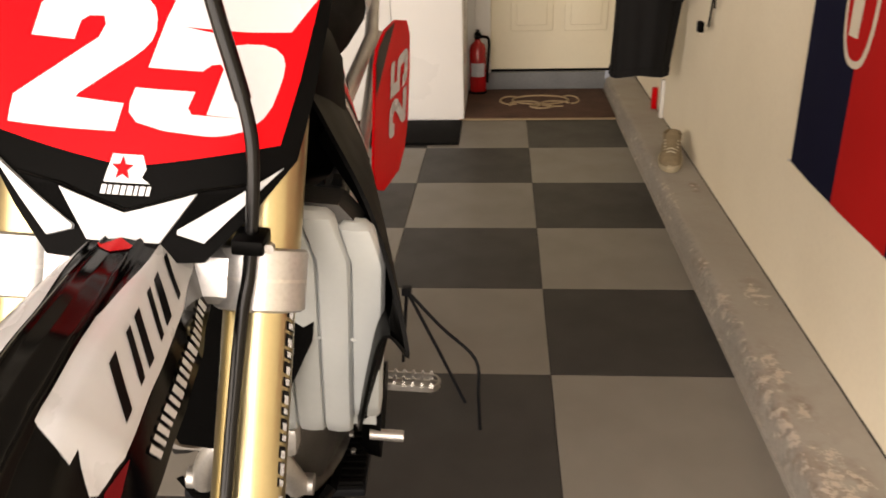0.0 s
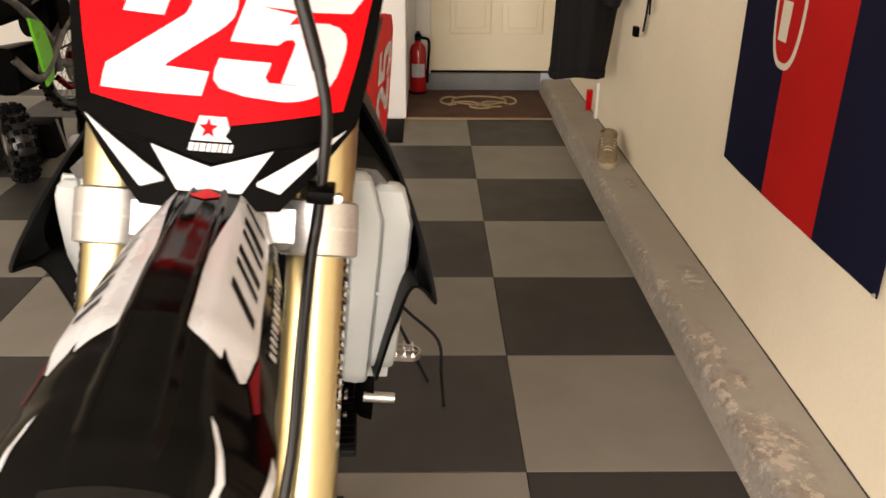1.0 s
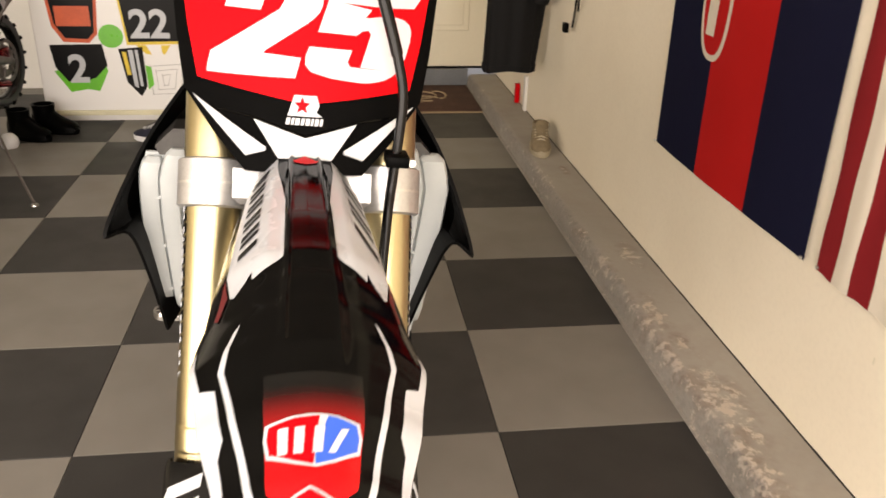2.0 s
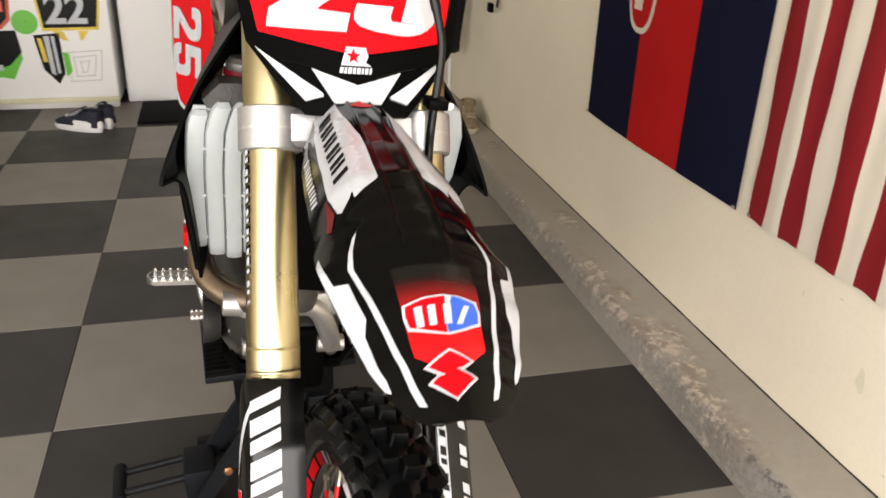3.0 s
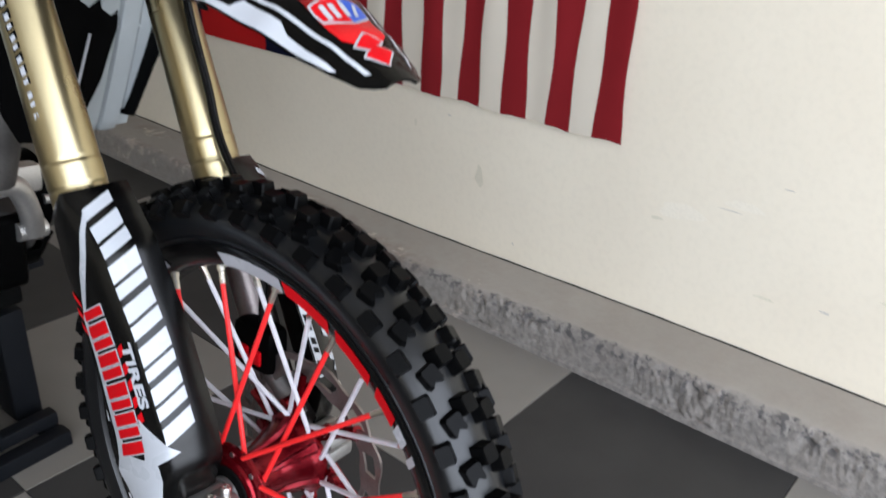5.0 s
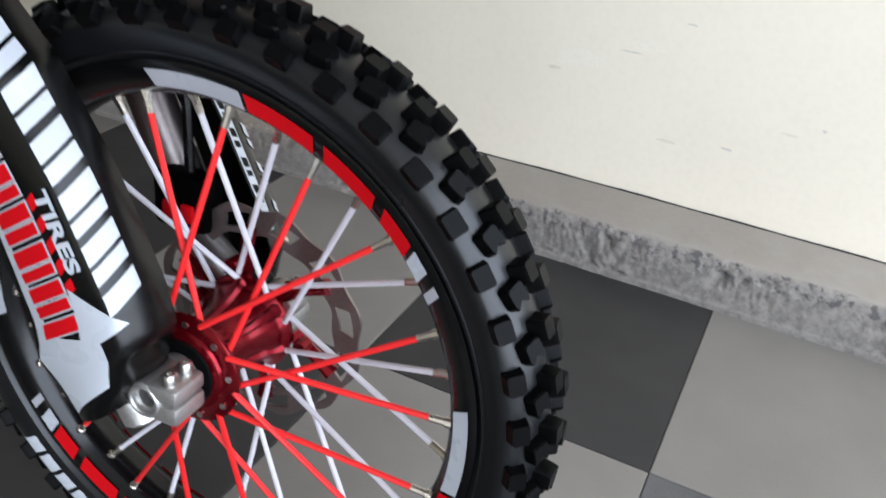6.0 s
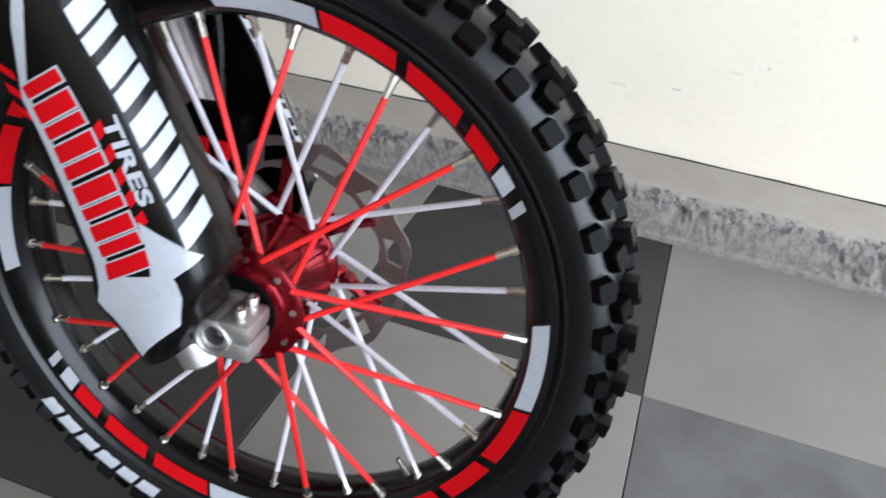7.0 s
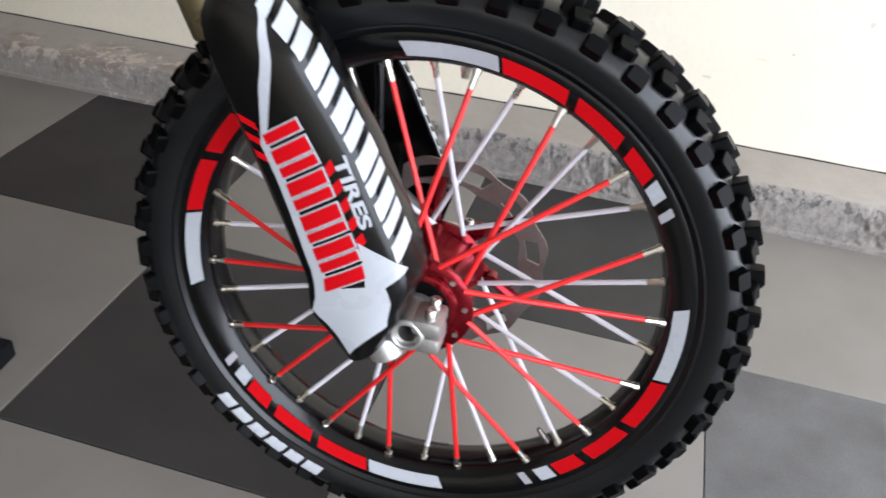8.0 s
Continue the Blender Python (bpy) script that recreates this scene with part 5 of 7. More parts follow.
# ---- front fender ----
FEN = [  # y, centre height, half width, edge drop, boxiness of the rear part
    (-0.153, 0.482, 0.020, 0.005, 0.0), (-0.149, 0.485, 0.031, 0.009, 0.0), (-0.140, 0.491, 0.041, 0.015, 0.0), (-0.125, 0.501, 0.051, 0.019, 0.0), (-0.10, 0.516, 0.063, 0.025, 0.0), (-0.05, 0.542, 0.077, 0.031, 0.0), (0.0, 0.562, 0.086, 0.037, 0.0),
    (0.03, 0.572, 0.084, 0.048, 0.1), (0.06, 0.580, 0.079, 0.052, 0.55), (0.09, 0.587, 0.0775, 0.058, 1.0), (0.15, 0.596, 0.073, 0.064, 1.0), (0.22, 0.602, 0.067, 0.066, 1.0), (0.27, 0.604, 0.058, 0.064, 1.0), (0.30, 0.604, 0.054, 0.062, 1.0)]


def fender(y, v):
    zc, w, drop, box = lerp_table(FEN, y)
    a = abs(v)
    fx = a
    fz = 0.16 * a + 0.84 * a ** 2.6
    if a < 0.45:
        bx, bz = a / 0.45 * 0.425, 0.06 * a / 0.45
    elif a < 0.8:
        t = (a - 0.45) / 0.35
        bx, bz = 0.425 + 0.375 * t, 0.06 + 0.36 * t ** 1.2
    else:
        t = (a - 0.8) / 0.2
        bx, bz = 0.80 + 0.20 * t, 0.42 + 0.58 * t
    x = w * (fx * (1 - box) + bx * box)
    z = zc - drop * (fz * (1 - box) + bz * box)
    back = min(1, max(0, (y + 0.028) / 0.03))
    ridge = 0.0034 * math.exp(-((a - 0.25) / 0.035) ** 2) * back
    if a < 0.25:
        ridge += 0.0016 * min(1, max(0, (y + 0.016) / 0.004))
    return (math.copysign(x, v), y, z + ridge)


fen_flip = 1 if surface_normal(fender, 0.0, 0.1).z > 0 else -1
fend = part("front_fender", bm_sheet(fender, spread(-0.153, 0.30, 116), spread(-1, 1, 97), 0.003, fen_flip), BLACK_GLOSS, bike, "gloss black front fender with white stripes")


def fender_decal(name, polys, m, off=0.0007, label="", both=True):
    for s in ((-1, 1) if both else (1,)):
        decal(name, [[(u, v * s) for u, v in p] for p in polys], fender, off, 0.005, 0.03, m, fend, label, flip=fen_flip)


fender_decal("white_panel", [[(0.288, 0.47), (0.25, 0.45), (0.22, 0.38), (0.17, 0.28), (0.080, 0.28), (0.064, 0.57), (0.074, 0.585), (0.066, 0.63), (0.054, 0.72), (0.057, 0.76), (0.085, 0.82), (0.20, 0.82), (0.288, 0.80)]], WHITE_DECAL, label="white side panel")
for p in shifted(marks(6, 0.15, 0.17, 0.14, -0.06, 0.36, (5,)), 0.108, 0.565):
    decal("panel_mark", [[(u, -v) for u, v in p]], fender, 0.0014, 0.005, 0.03, BLACK_DECAL, fend, "plain black bar", flip=fen_flip)
for p in shifted(marks(3, 0.135, 0.22, 0.22, -0.14, 0.30), 0.135, 0.545):
    decal("panel_mark", [p], fender, 0.0014, 0.005, 0.03, BLACK_DECAL, fend, "slanted plain black bar", flip=fen_flip)
fender_decal("side_lettering", shifted(marks(10, 0.165, 0.060, 0.24, 0.1, 0.42, (3, 9)), 0.105, 0.897), WHITE_DECAL, 0.0014, "white plain marks")
# red corner in the deeper red: shade of the fender side painted in
fender_decal("red_corner", [[(0.088, 0.84), (0.060, 0.785), (0.040, 0.82), (0.046, 0.87)]], RED_DEEP, 0.001, "red corner, darkened for its shade")
fender_decal("edge_stripe", [[(0.022, 0.965), (0.012, 0.995), (-0.118, 0.985), (-0.122, 0.945), (-0.113, 0.905), (-0.076, 0.875), (-0.066, 0.80), (-0.028, 0.815), (-0.022, 0.93)]], WHITE_DECAL, label="white edge stripe")
STRIPE = [(0.020, 0.545), (0.015, 0.590), (-0.017, 0.715), (-0.05, 0.675), (-0.08, 0.650), (-0.11, 0.640), (-0.138, 0.70), (-0.141, 0.60), (-0.11, 0.565), (-0.08, 0.590), (-0.05, 0.622), (-0.019, 0.670)]
for side, shift in ((-1, 0.06), (1, 0.0)):
    decal("inner_stripe", [[(u, side * (v + shift)) for u, v in STRIPE]], fender, 0.0007, 0.005, 0.03, WHITE_DECAL, fend, "thin white stripe", flip=fen_flip)
fender_decal("red_fade", [[(-0.032, -0.42), (-0.032, 0.42), (-0.068, 0.45), (-0.108, 0.44), (-0.119, 0.18), (-0.119, -0.25), (-0.108, -0.50), (-0.068, -0.45)]], RED_FADE, 0.0006, "red field fading into black", both=False)
fender_decal("badge_border", [[(-0.068, -0.44), (-0.0645, -0.20), (-0.0637, 0.0), (-0.0645, 0.20), (-0.068, 0.40), (-0.0765, 0.44), (-0.086, 0.43), (-0.092, 0.20), (-0.0955, 0.01), (-0.0925, -0.2), (-0.087, -0.46), (-0.0765, -0.47)]], WHITE_DECAL, 0.0012, "white badge border", both=False)
fender_decal("badge_red", [[(-0.0695, -0.41), (-0.066, -0.18), (-0.0652, 0.04), (-0.0938, -0.02), (-0.0905, -0.2), (-0.085, -0.43), (-0.0765, -0.44)]], RED_DECAL, 0.0017, both=False)
fender_decal("badge_blue", [[(-0.0652, 0.12), (-0.066, 0.20), (-0.0695, 0.375), (-0.0765, 0.41), (-0.0845, 0.40), (-0.0905, 0.18), (-0.0938, 0.0), (-0.084, 0.0)]], BLUE_DECAL, 0.0017, both=False)
for v in (-0.36, -0.21, -0.03):
    fender_decal("badge_bar", [[(-0.0715, v + 0.03), (-0.0712, v + 0.12), (-0.0865, v + 0.095), (-0.0868, v + 0.005)]], WHITE_DECAL, 0.0023, "white bar", both=False)
fender_decal("badge_bar", [[(-0.0725, 0.24), (-0.0722, 0.31), (-0.0868, 0.19), (-0.0868, 0.12)]], WHITE_DECAL, 0.0023, both=False)
fender_decal("emblem_border", [[(-0.1065, -0.06), (-0.1155, 0.27), (-0.1215, 0.10), (-0.1285, 0.30), (-0.1425, -0.12), (-0.1285, -0.50), (-0.1235, -0.30), (-0.1165, -0.46)]], GREY_DECAL, 0.0012, "pale emblem border", both=False)
fender_decal("emblem", [[(-0.1085, -0.06), (-0.1155, 0.21), (-0.1195, 0.08), (-0.1205, -0.02), (-0.1285, 0.23), (-0.1405, -0.12), (-0.1285, -0.42), (-0.1255, -0.30), (-0.1245, -0.18), (-0.1168, -0.39)]], RED_DECAL, 0.0017, "red angular emblem", both=False)
fender_decal("rear_emblem", [[(0.268, 0.0), (0.257, 0.24), (0.246, 0.0), (0.257, -0.24)]], RED_DECAL, 0.001, "small red emblem", both=False)


# ---- front number plate ----
def plate(x, z):
    return (x, 0.272 + (z - 0.6) * 0.47 + 1.7 * x * x, z)


pl_flip = 1 if surface_normal(plate, 0.0, 0.7).y < 0 else -1
OUT = [(-0.030, 0.588), (-0.058, 0.588), (-0.088, 0.618), (-0.119, 0.655), (-0.128, 0.70), (-0.136, 0.76), (-0.139, 0.80), (-0.115, 0.845), (-0.05, 0.855)]
plate_outline = OUT + [(-x, z) for x, z in reversed(OUT)]


def bm_plate(poly, lo, hi, du=0.02, dv=0.02):
    top = bm_decal([poly], plate, hi, du, dv, pl_flip)
    ext = bmesh.ops.extrude_face_region(top, geom=top.faces[:])
    for v in [g for g in ext["geom"] if isinstance(g, bmesh.types.BMVert)]:
        n = surface_normal(plate, v.co.x, v.co.z) * pl_flip
        v.co -= n * (hi - lo)
    return top


num = part("number_plate", bm_plate(plate_outline, -0.004, 0.0), BLACK_SATIN, bike, "black front number plate with a red field")
P = lambda name, polys, m, off, label="": decal(name, polys, plate, off, 0.02, 0.02, m, num, label, flip=pl_flip)
P("red_field", [[(0.0, 0.651), (0.106, 0.666), (0.117, 0.71), (0.128, 0.77), (0.131, 0.80), (0.108, 0.838), (-0.108, 0.838), (-0.131, 0.80), (-0.128, 0.77), (-0.117, 0.71), (-0.106, 0.666)]], RED_DECAL, 0.0007, "red field")
def plate_xy(pts):
    return [(-0.0958 + 0.000248 * a + 0.0000069 * b, 0.7471 + 0.0000133 * a - 0.0002205 * b) for a, b in pts]


P("figure_two", [plate_xy([(-15, 340), (330, 352), (352, 268), (205, 252), (215, 240), (330, 160), (372, 132), (405, 106), (428, 80), (440, 48), (442, 10), (436, -20), (420, -42), (390, -58), (330, -65), (130, -60), (85, -30), (55, 70), (195, 78), (215, 20), (240, 5), (285, 5), (290, 30), (270, 70), (0, 255), (-10, 300)])], WHITE_DECAL, 0.0014, "white figure 2")
P("figure_five", [plate_xy([(500, -60), (900, -40), (822, 66), (700, 60), (520, 38), (640, 68), (612, 102), (700, 97), (745, 101), (780, 115), (801, 138), (808, 168), (803, 205), (790, 250), (774, 295), (752, 328), (722, 352), (690, 366), (655, 373), (620, 375), (590, 373), (470, 352), (390, 325), (368, 295), (370, 260), (385, 220), (557, 236), (538, 285), (548, 305), (690, 325), (590, 308), (635, 170), (625, 155), (600, 157), (575, 175), (420, 160), (470, 10)])], WHITE_DECAL, 0.0014, "white figure 5")
STAR = []
for k in range(10):
    r = 0.0085 if k % 2 == 0 else 0.0036
    STAR.append((-0.004 + r * math.sin(math.pi * k / 5), 0.6495 + r * math.cos(math.pi * k / 5)))
P("logo_back", [[(-0.018, 0.640), (-0.012, 0.659), (0.010, 0.659), (0.013, 0.650), (0.010, 0.644), (0.016, 0.640)]], WHITE_DECAL, 0.0012, "white badge")
P("logo_star", [STAR], RED_DECAL, 0.0018, "red star")
P("logo_bars", shifted(blocks(8, 0.036, 0.0062, 0.3, 0.2), -0.020, 0.632), WHITE_DECAL, 0.0012)
for name, poly in (("vent_trim", [(-0.050, 0.634), (0.0, 0.620), (0.050, 0.634), (0.026, 0.601), (-0.026, 0.601)]),
                   ("vent_trim", [(-0.109, 0.650), (-0.038, 0.610), (-0.038, 0.607), (-0.057, 0.601)]),
                   ("vent_trim", [(0.109, 0.650), (0.038, 0.610), (0.038, 0.607), (0.057, 0.601)])):
    part(name, bm_plate(poly, 0.0, 0.004), WHITE_DECAL, num, "white trim piece")
for s in (-1, 1):
    part("vent_rim", bm_tube([plate(s * 0.086, 0.640), plate(s * 0.05, 0.636), plate(s * 0.0, 0.622)], 0.0016, 6), BLACK_GLOSS, num)
    part("vent_gap", bm_plate([(s * 0.084, 0.634), (s * 0.052, 0.634), (s * 0.038, 0.613), (s * 0.050, 0.612)], 0.0005, 0.001), RAD_CORE, num, "dark vent gap")

# brake hose in front of the plate, down the disc-side leg
hose = spline([(0.02, 0.36, 0.90), (0.045, 0.325, 0.83), (0.067, 0.305, 0.765), (0.088, 0.292, 0.70), (0.094, 0.282, 0.66), fork_point(1, 0.62, 0.0, 0.047), fork_point(1, 0.58, -0.004, 0.045), fork_point(1, 0.50, -0.008, 0.038), fork_point(1, 0.42, -0.010, 0.038), fork_point(1, 0.35, -0.016, 0.042), (0.072, 0.10, 0.24), (0.066, 0.085, 0.13)], 8)
part("brake_hose", bm_tube(hose, 0.0052, 10), HOSE_BLACK, bike, "black brake hose")
upper = [p for p in hose if p.z > 0.70]
part("hose_sleeve", bm_tube(upper, 0.0062, 10), HOSE_BLACK, bike, "glossy dark hose sleeve")
part("hose_clamp", bm_box((0.080, 0.262, 0.600), (0.104, 0.292, 0.612), 0.003), BLACK_SATIN, bike, "black hose clamp")
bt = bm_lathe([(0, 0.001), (0, 0.004), (-0.006, 0.004), (-0.006, 0.001)], 10, "y")
bmesh.ops.translate(bt, verts=bt.verts, vec=(0.107, 0.272, 0.605))
part("clamp_bolt", bt, STEEL, bike)

# handlebar
bar = spline([(-0.40, 0.50, 0.93), (-0.25, 0.46, 0.92), (-0.12, 0.43, 0.86), (0.12, 0.43, 0.86), (0.25, 0.46, 0.92), (0.40, 0.50, 0.93)], 8)
part("handlebar", bm_tube(bar, 0.012, 12), BLACK_SATIN, bike)
for s in (-1, 1):
    part("grip", bm_tube([(s * 0.27, 0.465, 0.922), (s * 0.41, 0.503, 0.931)], 0.017, 14), BLACK_MATT, bike)
    part("lever", bm_tube(spline([(s * 0.20, 0.42, 0.91), (s * 0.30, 0.40, 0.90), (s * 0.40, 0.42, 0.90)], 5), 0.006, 8), ALU, bike)
part("bar_pad", bm_box((-0.11, 0.40, 0.86), (0.11, 0.46, 0.91), 0.02, 3), BLACK_MATT, bike)
part("steering_head", bm_tube([FA + FD * 0.57 + Vector((0, 0.02, 0)), FA + FD * 0.84 + Vector((0, 0.02, 0))], 0.034, 20), BLACK_SATIN, bike)

# ---- radiators with white louvres ----
for s in (-1, 1):
    part("radiator", bm_loft([[(s * x, y, z) for x, y in ((0.03, y0), (0.165, y0 + 0.01), (0.165, y0 + 0.05), (0.03, y0 + 0.04))] for z, y0 in ((0.325 if s < 0 else 0.275, 0.515), (0.42, 0.475), (0.56, 0.425))]), RAD_CORE, bike, "black radiator core")
    n_slat, pitch, x_out = (5, 0.0232, 0.168) if s < 0 else (4, 0.0312, 0.166)

    def lean(z, s=s):
        """Inward shift of the lower part."""
        return (0.013 if s < 0 else 0.003) * max(0, 0.47 - z) / 0.2 + 0.012 * max(0, z - 0.53) / 0.04

    def depth(z):
        return 0.402 + (0.56 - z) * 0.34 - 0.008 * math.sin(math.pi * min(1, max(0, (0.57 - z) / 0.3)))
    los = (0.340, 0.326, 0.318, 0.326, 0.315) if s < 0 else (0.300, 0.270, 0.266, 0.262)
    for k in range(n_slat):
        xc = x_out - pitch * k
        lo = los[k]
        hi = (0.552 if s < 0 else 0.572) + 0.012 * min(k, 1)
        secs = []
        for z, q in [(lo, 0.6), (lo + 0.004, 0.92)] + [(lo + (hi - lo) * j / 12, 1.0) for j in range(1, 12)] + [(hi - 0.006, 0.95), (hi, 0.6)]:
            x = xc - lean(z)
            y = depth(z) + 0.012 * (1 - q) + (0.007 if k == 0 else 0.003 * k)
            w, d = pitch * 0.525 * q, 0.010 * q
            secs.append([(s * (x + w * cx), y + d * cy, z) for cx, cy in ((-1, 1), (-1, -0.1), (-0.80, -0.75), (0.0, -1), (0.80, -0.75), (1, -0.1), (1, 1))])
        part("louvre_slat", bm_loft(secs), LOUVRE, bike, "white louvre slat")
    for z in (0.36, 0.43, 0.50) if s < 0 else (0.43,):
        x1, x0 = x_out - lean(z), x_out - pitch * (n_slat - 1) - 0.006 - lean(z)
        part("louvre_rib", bm_box((min(s * x0, s * x1), depth(z) - 0.001, z - 0.0018), (max(s * x0, s * x1), depth(z) + 0.010, z + 0.0025), 0.001), LOUVRE, bike, "white cross rib")
    back = lambda u, v, s=s, n=n_slat, p=pitch, xo=x_out: (s * (xo + 0.010 - u * (p * n - 0.004) - lean(v)), depth(v) + 0.012, v)
    fl = 1 if surface_normal(back, 0.5, 0.45).y < 0 else -1
    part("louvre_panel", bm_sheet(back, spread(0, 1, 4), spread((max(los) if s < 0 else min(los)) + 0.012, 0.556, 12), 0.003, fl), LOUVRE, bike, "white louvre backing")
    top = bm_loft([[(s * x, y, z) for x, z in ((0.06, 0.565), (0.09, 0.588), (0.14, 0.586), (0.160, 0.565), (0.155, 0.555), (0.07, 0.555))] for y in (0.408, 0.415, 0.45)])
    part("louvre_cap", top, CASE, bike, "alloy radiator top tank")
    part("coolant_hose", bm_tube(spline([(s * 0.09, 0.44, 0.58), (s * 0.06, 0.43, 0.62), (s * 0.02, 0.46, 0.63)], 5), 0.014, 12), BLACK_MATT, bike)


def shroud_surface(s):
    """u from the front edge backwards, v from top to bottom."""
    tip = 0.475 if s < 0 else 0.463
    front = [(0.080, 0.50, 0.695), (0.122, 0.465, 0.642), (0.174, 0.42, 0.564), (0.211, 0.365, tip), (0.188, 0.385, 0.466), (0.174, 0.42, 0.40), (0.160, 0.47, 0.295)]
    back = [(0.075, 0.78, 0.68), (0.09, 0.80, 0.64), (0.105, 0.80, 0.57), (0.118, 0.78, 0.50), (0.128, 0.74, 0.45), (0.138, 0.66, 0.38), (0.150, 0.55, 0.29)]
    fr, bk = spline(front, 6), spline(back, 6)

    def f(u, v):
        k = min(len(fr) - 1.0001, max(0, v * (len(fr) - 1)))
        i = int(k)
        t = k - i
        a, b = fr[i].lerp(fr[i + 1], t), bk[i].lerp(bk[i + 1], t)
        p = a.lerp(b, u)
        bulge = 0.008 * math.sin(math.pi * u) * math.sin(math.pi * min(1, v * 1.1))
        return (s * (p.x + bulge), p.y, p.z)
    return f


for s in (-1, 1):
    f = shroud_surface(s)
    fl = 1 if surface_normal(f, 0.4, 0.4).x * s > 0 else -1
    sh = part("radiator_shroud", bm_sheet(f, spread(0, 1, 18), spread(0, 1, 37), 0.004, fl), SHROUD_BLACK, bike, "black radiator shroud")
    decal("shroud_stripe", [[(0.02, 0.66), (0.05, 0.66), (0.05, 0.97), (0.02, 0.97)]], f, 0.0008, 0.1, 0.04, WHITE_DECAL, sh, "white edge stripe", flip=fl)
    if s < 0:
        continue
    decal("shroud_red", [[(0.50, 0.05), (0.62, 0.05), (0.78, 0.34), (0.70, 0.50), (0.60, 0.30)]], f, 0.0007, 0.08, 0.04, RED_DECAL, sh, "red slash", flip=fl)
    decal("shroud_red", [[(0.84, 0.18), (0.98, 0.22), (0.98, 0.46), (0.90, 0.42)]], f, 0.0007, 0.08, 0.04, RED_DECAL, sh, "red patch", flip=fl)
    decal("shroud_line", [[(0.35, 0.10), (0.42, 0.10), (0.62, 0.46), (0.55, 0.46)]], f, 0.0008, 0.08, 0.04, WHITE_DECAL, sh, "white slash", flip=fl)
    decal("shroud_line", [[(0.62, 0.08), (0.68, 0.08), (0.80, 0.40), (0.74, 0.40)]], f, 0.0008, 0.08, 0.04, WHITE_DECAL, sh, "white slash", flip=fl)

# forward-facing black scoop between shroud edge and louvre
for s in (-1, 1):
    edge = spline([(0.120, 0.467, 0.639), (0.172, 0.423, 0.562), (0.208, 0.369, 0.477 if s < 0 else 0.465), (0.186, 0.387, 0.467), (0.172, 0.422, 0.40), (0.159, 0.472, 0.30)], 5)
    inner = spline([(0.108, 0.490, 0.620), (0.162, 0.445, 0.560), (0.190, 0.410, 0.505), (0.186, 0.418, 0.460), (0.178, 0.445, 0.40), (0.162, 0.485, 0.30)], 5)
    b = bmesh.new()
    ra = [b.verts.new((s * p.x, p.y, p.z)) for p in edge]
    rb = [b.verts.new((s * p.x, p.y, p.z)) for p in inner]
    rc = [b.verts.new((s * (p.x + 0.003), p.y + 0.004, p.z)) for p in inner]
    for i in range(len(ra) - 1):
        b.faces.new((ra[i], ra[i + 1], rb[i + 1], rb[i]))
        b.faces.new((rb[i], rb[i + 1], rc[i + 1], rc[i]))
    part("shroud_scoop", b, SHROUD_BLACK, bike, "black inner face of the shroud")
part("air_guide", bm_prism([(-0.05, 0.57), (0.125, 0.57), (0.112, 0.43), (0.085, 0.36), (0.045, 0.295), (0.02, 0.285), (-0.03, 0.29), (-0.05, 0.33)], lambda x, z: (x, 0.424 + (0.57 - z) * 0.04, z), 0.005), RAD_CORE, bike, "black air guide panel")
part("guide_slot", bm_tube([(0.068, 0.423, 0.425), (0.042, 0.427, 0.338)], 0.0018, 6), GREY_DECAL, bike, "pale slot edge")

part("radiator_cap", bm_lathe([(0.0, 0.001), (0.0, 0.020), (0.006, 0.024), (0.016, 0.024), (0.022, 0.018), (0.022, 0.001)], 20, "z"), ENGINE, bike, "dull alloy radiator cap").location = (-0.105, 0.47, 0.585)
part("cap_ring", bm_lathe([(0.0, 0.0245), (0.0, 0.0265), (0.008, 0.0265), (0.008, 0.0245)], 20, "z", closed=True), RED_DEEP, bike, "deep red ring under the cap").location = (-0.105, 0.47, 0.584)
# tank, seat and tail
def ring_xz(w, zlo, zhi, y, n=20, power=3.0):
    c, h = (zlo + zhi) / 2, (zhi - zlo) / 2
    return [(px, y, pz) for px, pz in ring_poly(0, c, w, h, n, power)]


part("fuel_tank", bm_loft([ring_xz(0.06, 0.60, 0.72, 0.42), ring_xz(0.10, 0.56, 0.74, 0.47), ring_xz(0.125, 0.52, 0.74, 0.58), ring_xz(0.11, 0.52, 0.70, 0.70), ring_xz(0.07, 0.54, 0.68, 0.78)]), BLACK_SATIN, bike, "black fuel tank")
part("tank_cap", bm_lathe([(0.74, 0.03), (0.765, 0.03), (0.77, 0.026), (0.77, 0.001)], 20, "z"), RED_DECAL, bike).location = (0, 0.55, 0)
part("seat", bm_loft([ring_xz(0.05, 0.64, 0.72, 0.66), ring_xz(0.07, 0.61, 0.70, 0.80), ring_xz(0.08, 0.59, 0.67, 1.0), ring_xz(0.085, 0.60, 0.68, 1.2), ring_xz(0.075, 0.64, 0.71, 1.36)]), BLACK_MATT, bike, "black gripper seat")
part("rear_fender", bm_loft([ring_xz(0.09, 0.62, 0.66, 1.2), ring_xz(0.10, 0.66, 0.70, 1.4), ring_xz(0.09, 0.70, 0.73, 1.6), ring_xz(0.06, 0.73, 0.75, 1.75)]), WHITE_DECAL, bike, "white rear fender")


def side_panel(s):
    def f(u, v):
        """u back along the panel, v up."""
        return (s * (0.112 + 0.34 * u if s < 0 else 0.130 + 0.21 * u), 0.95 + u, v)
    return f


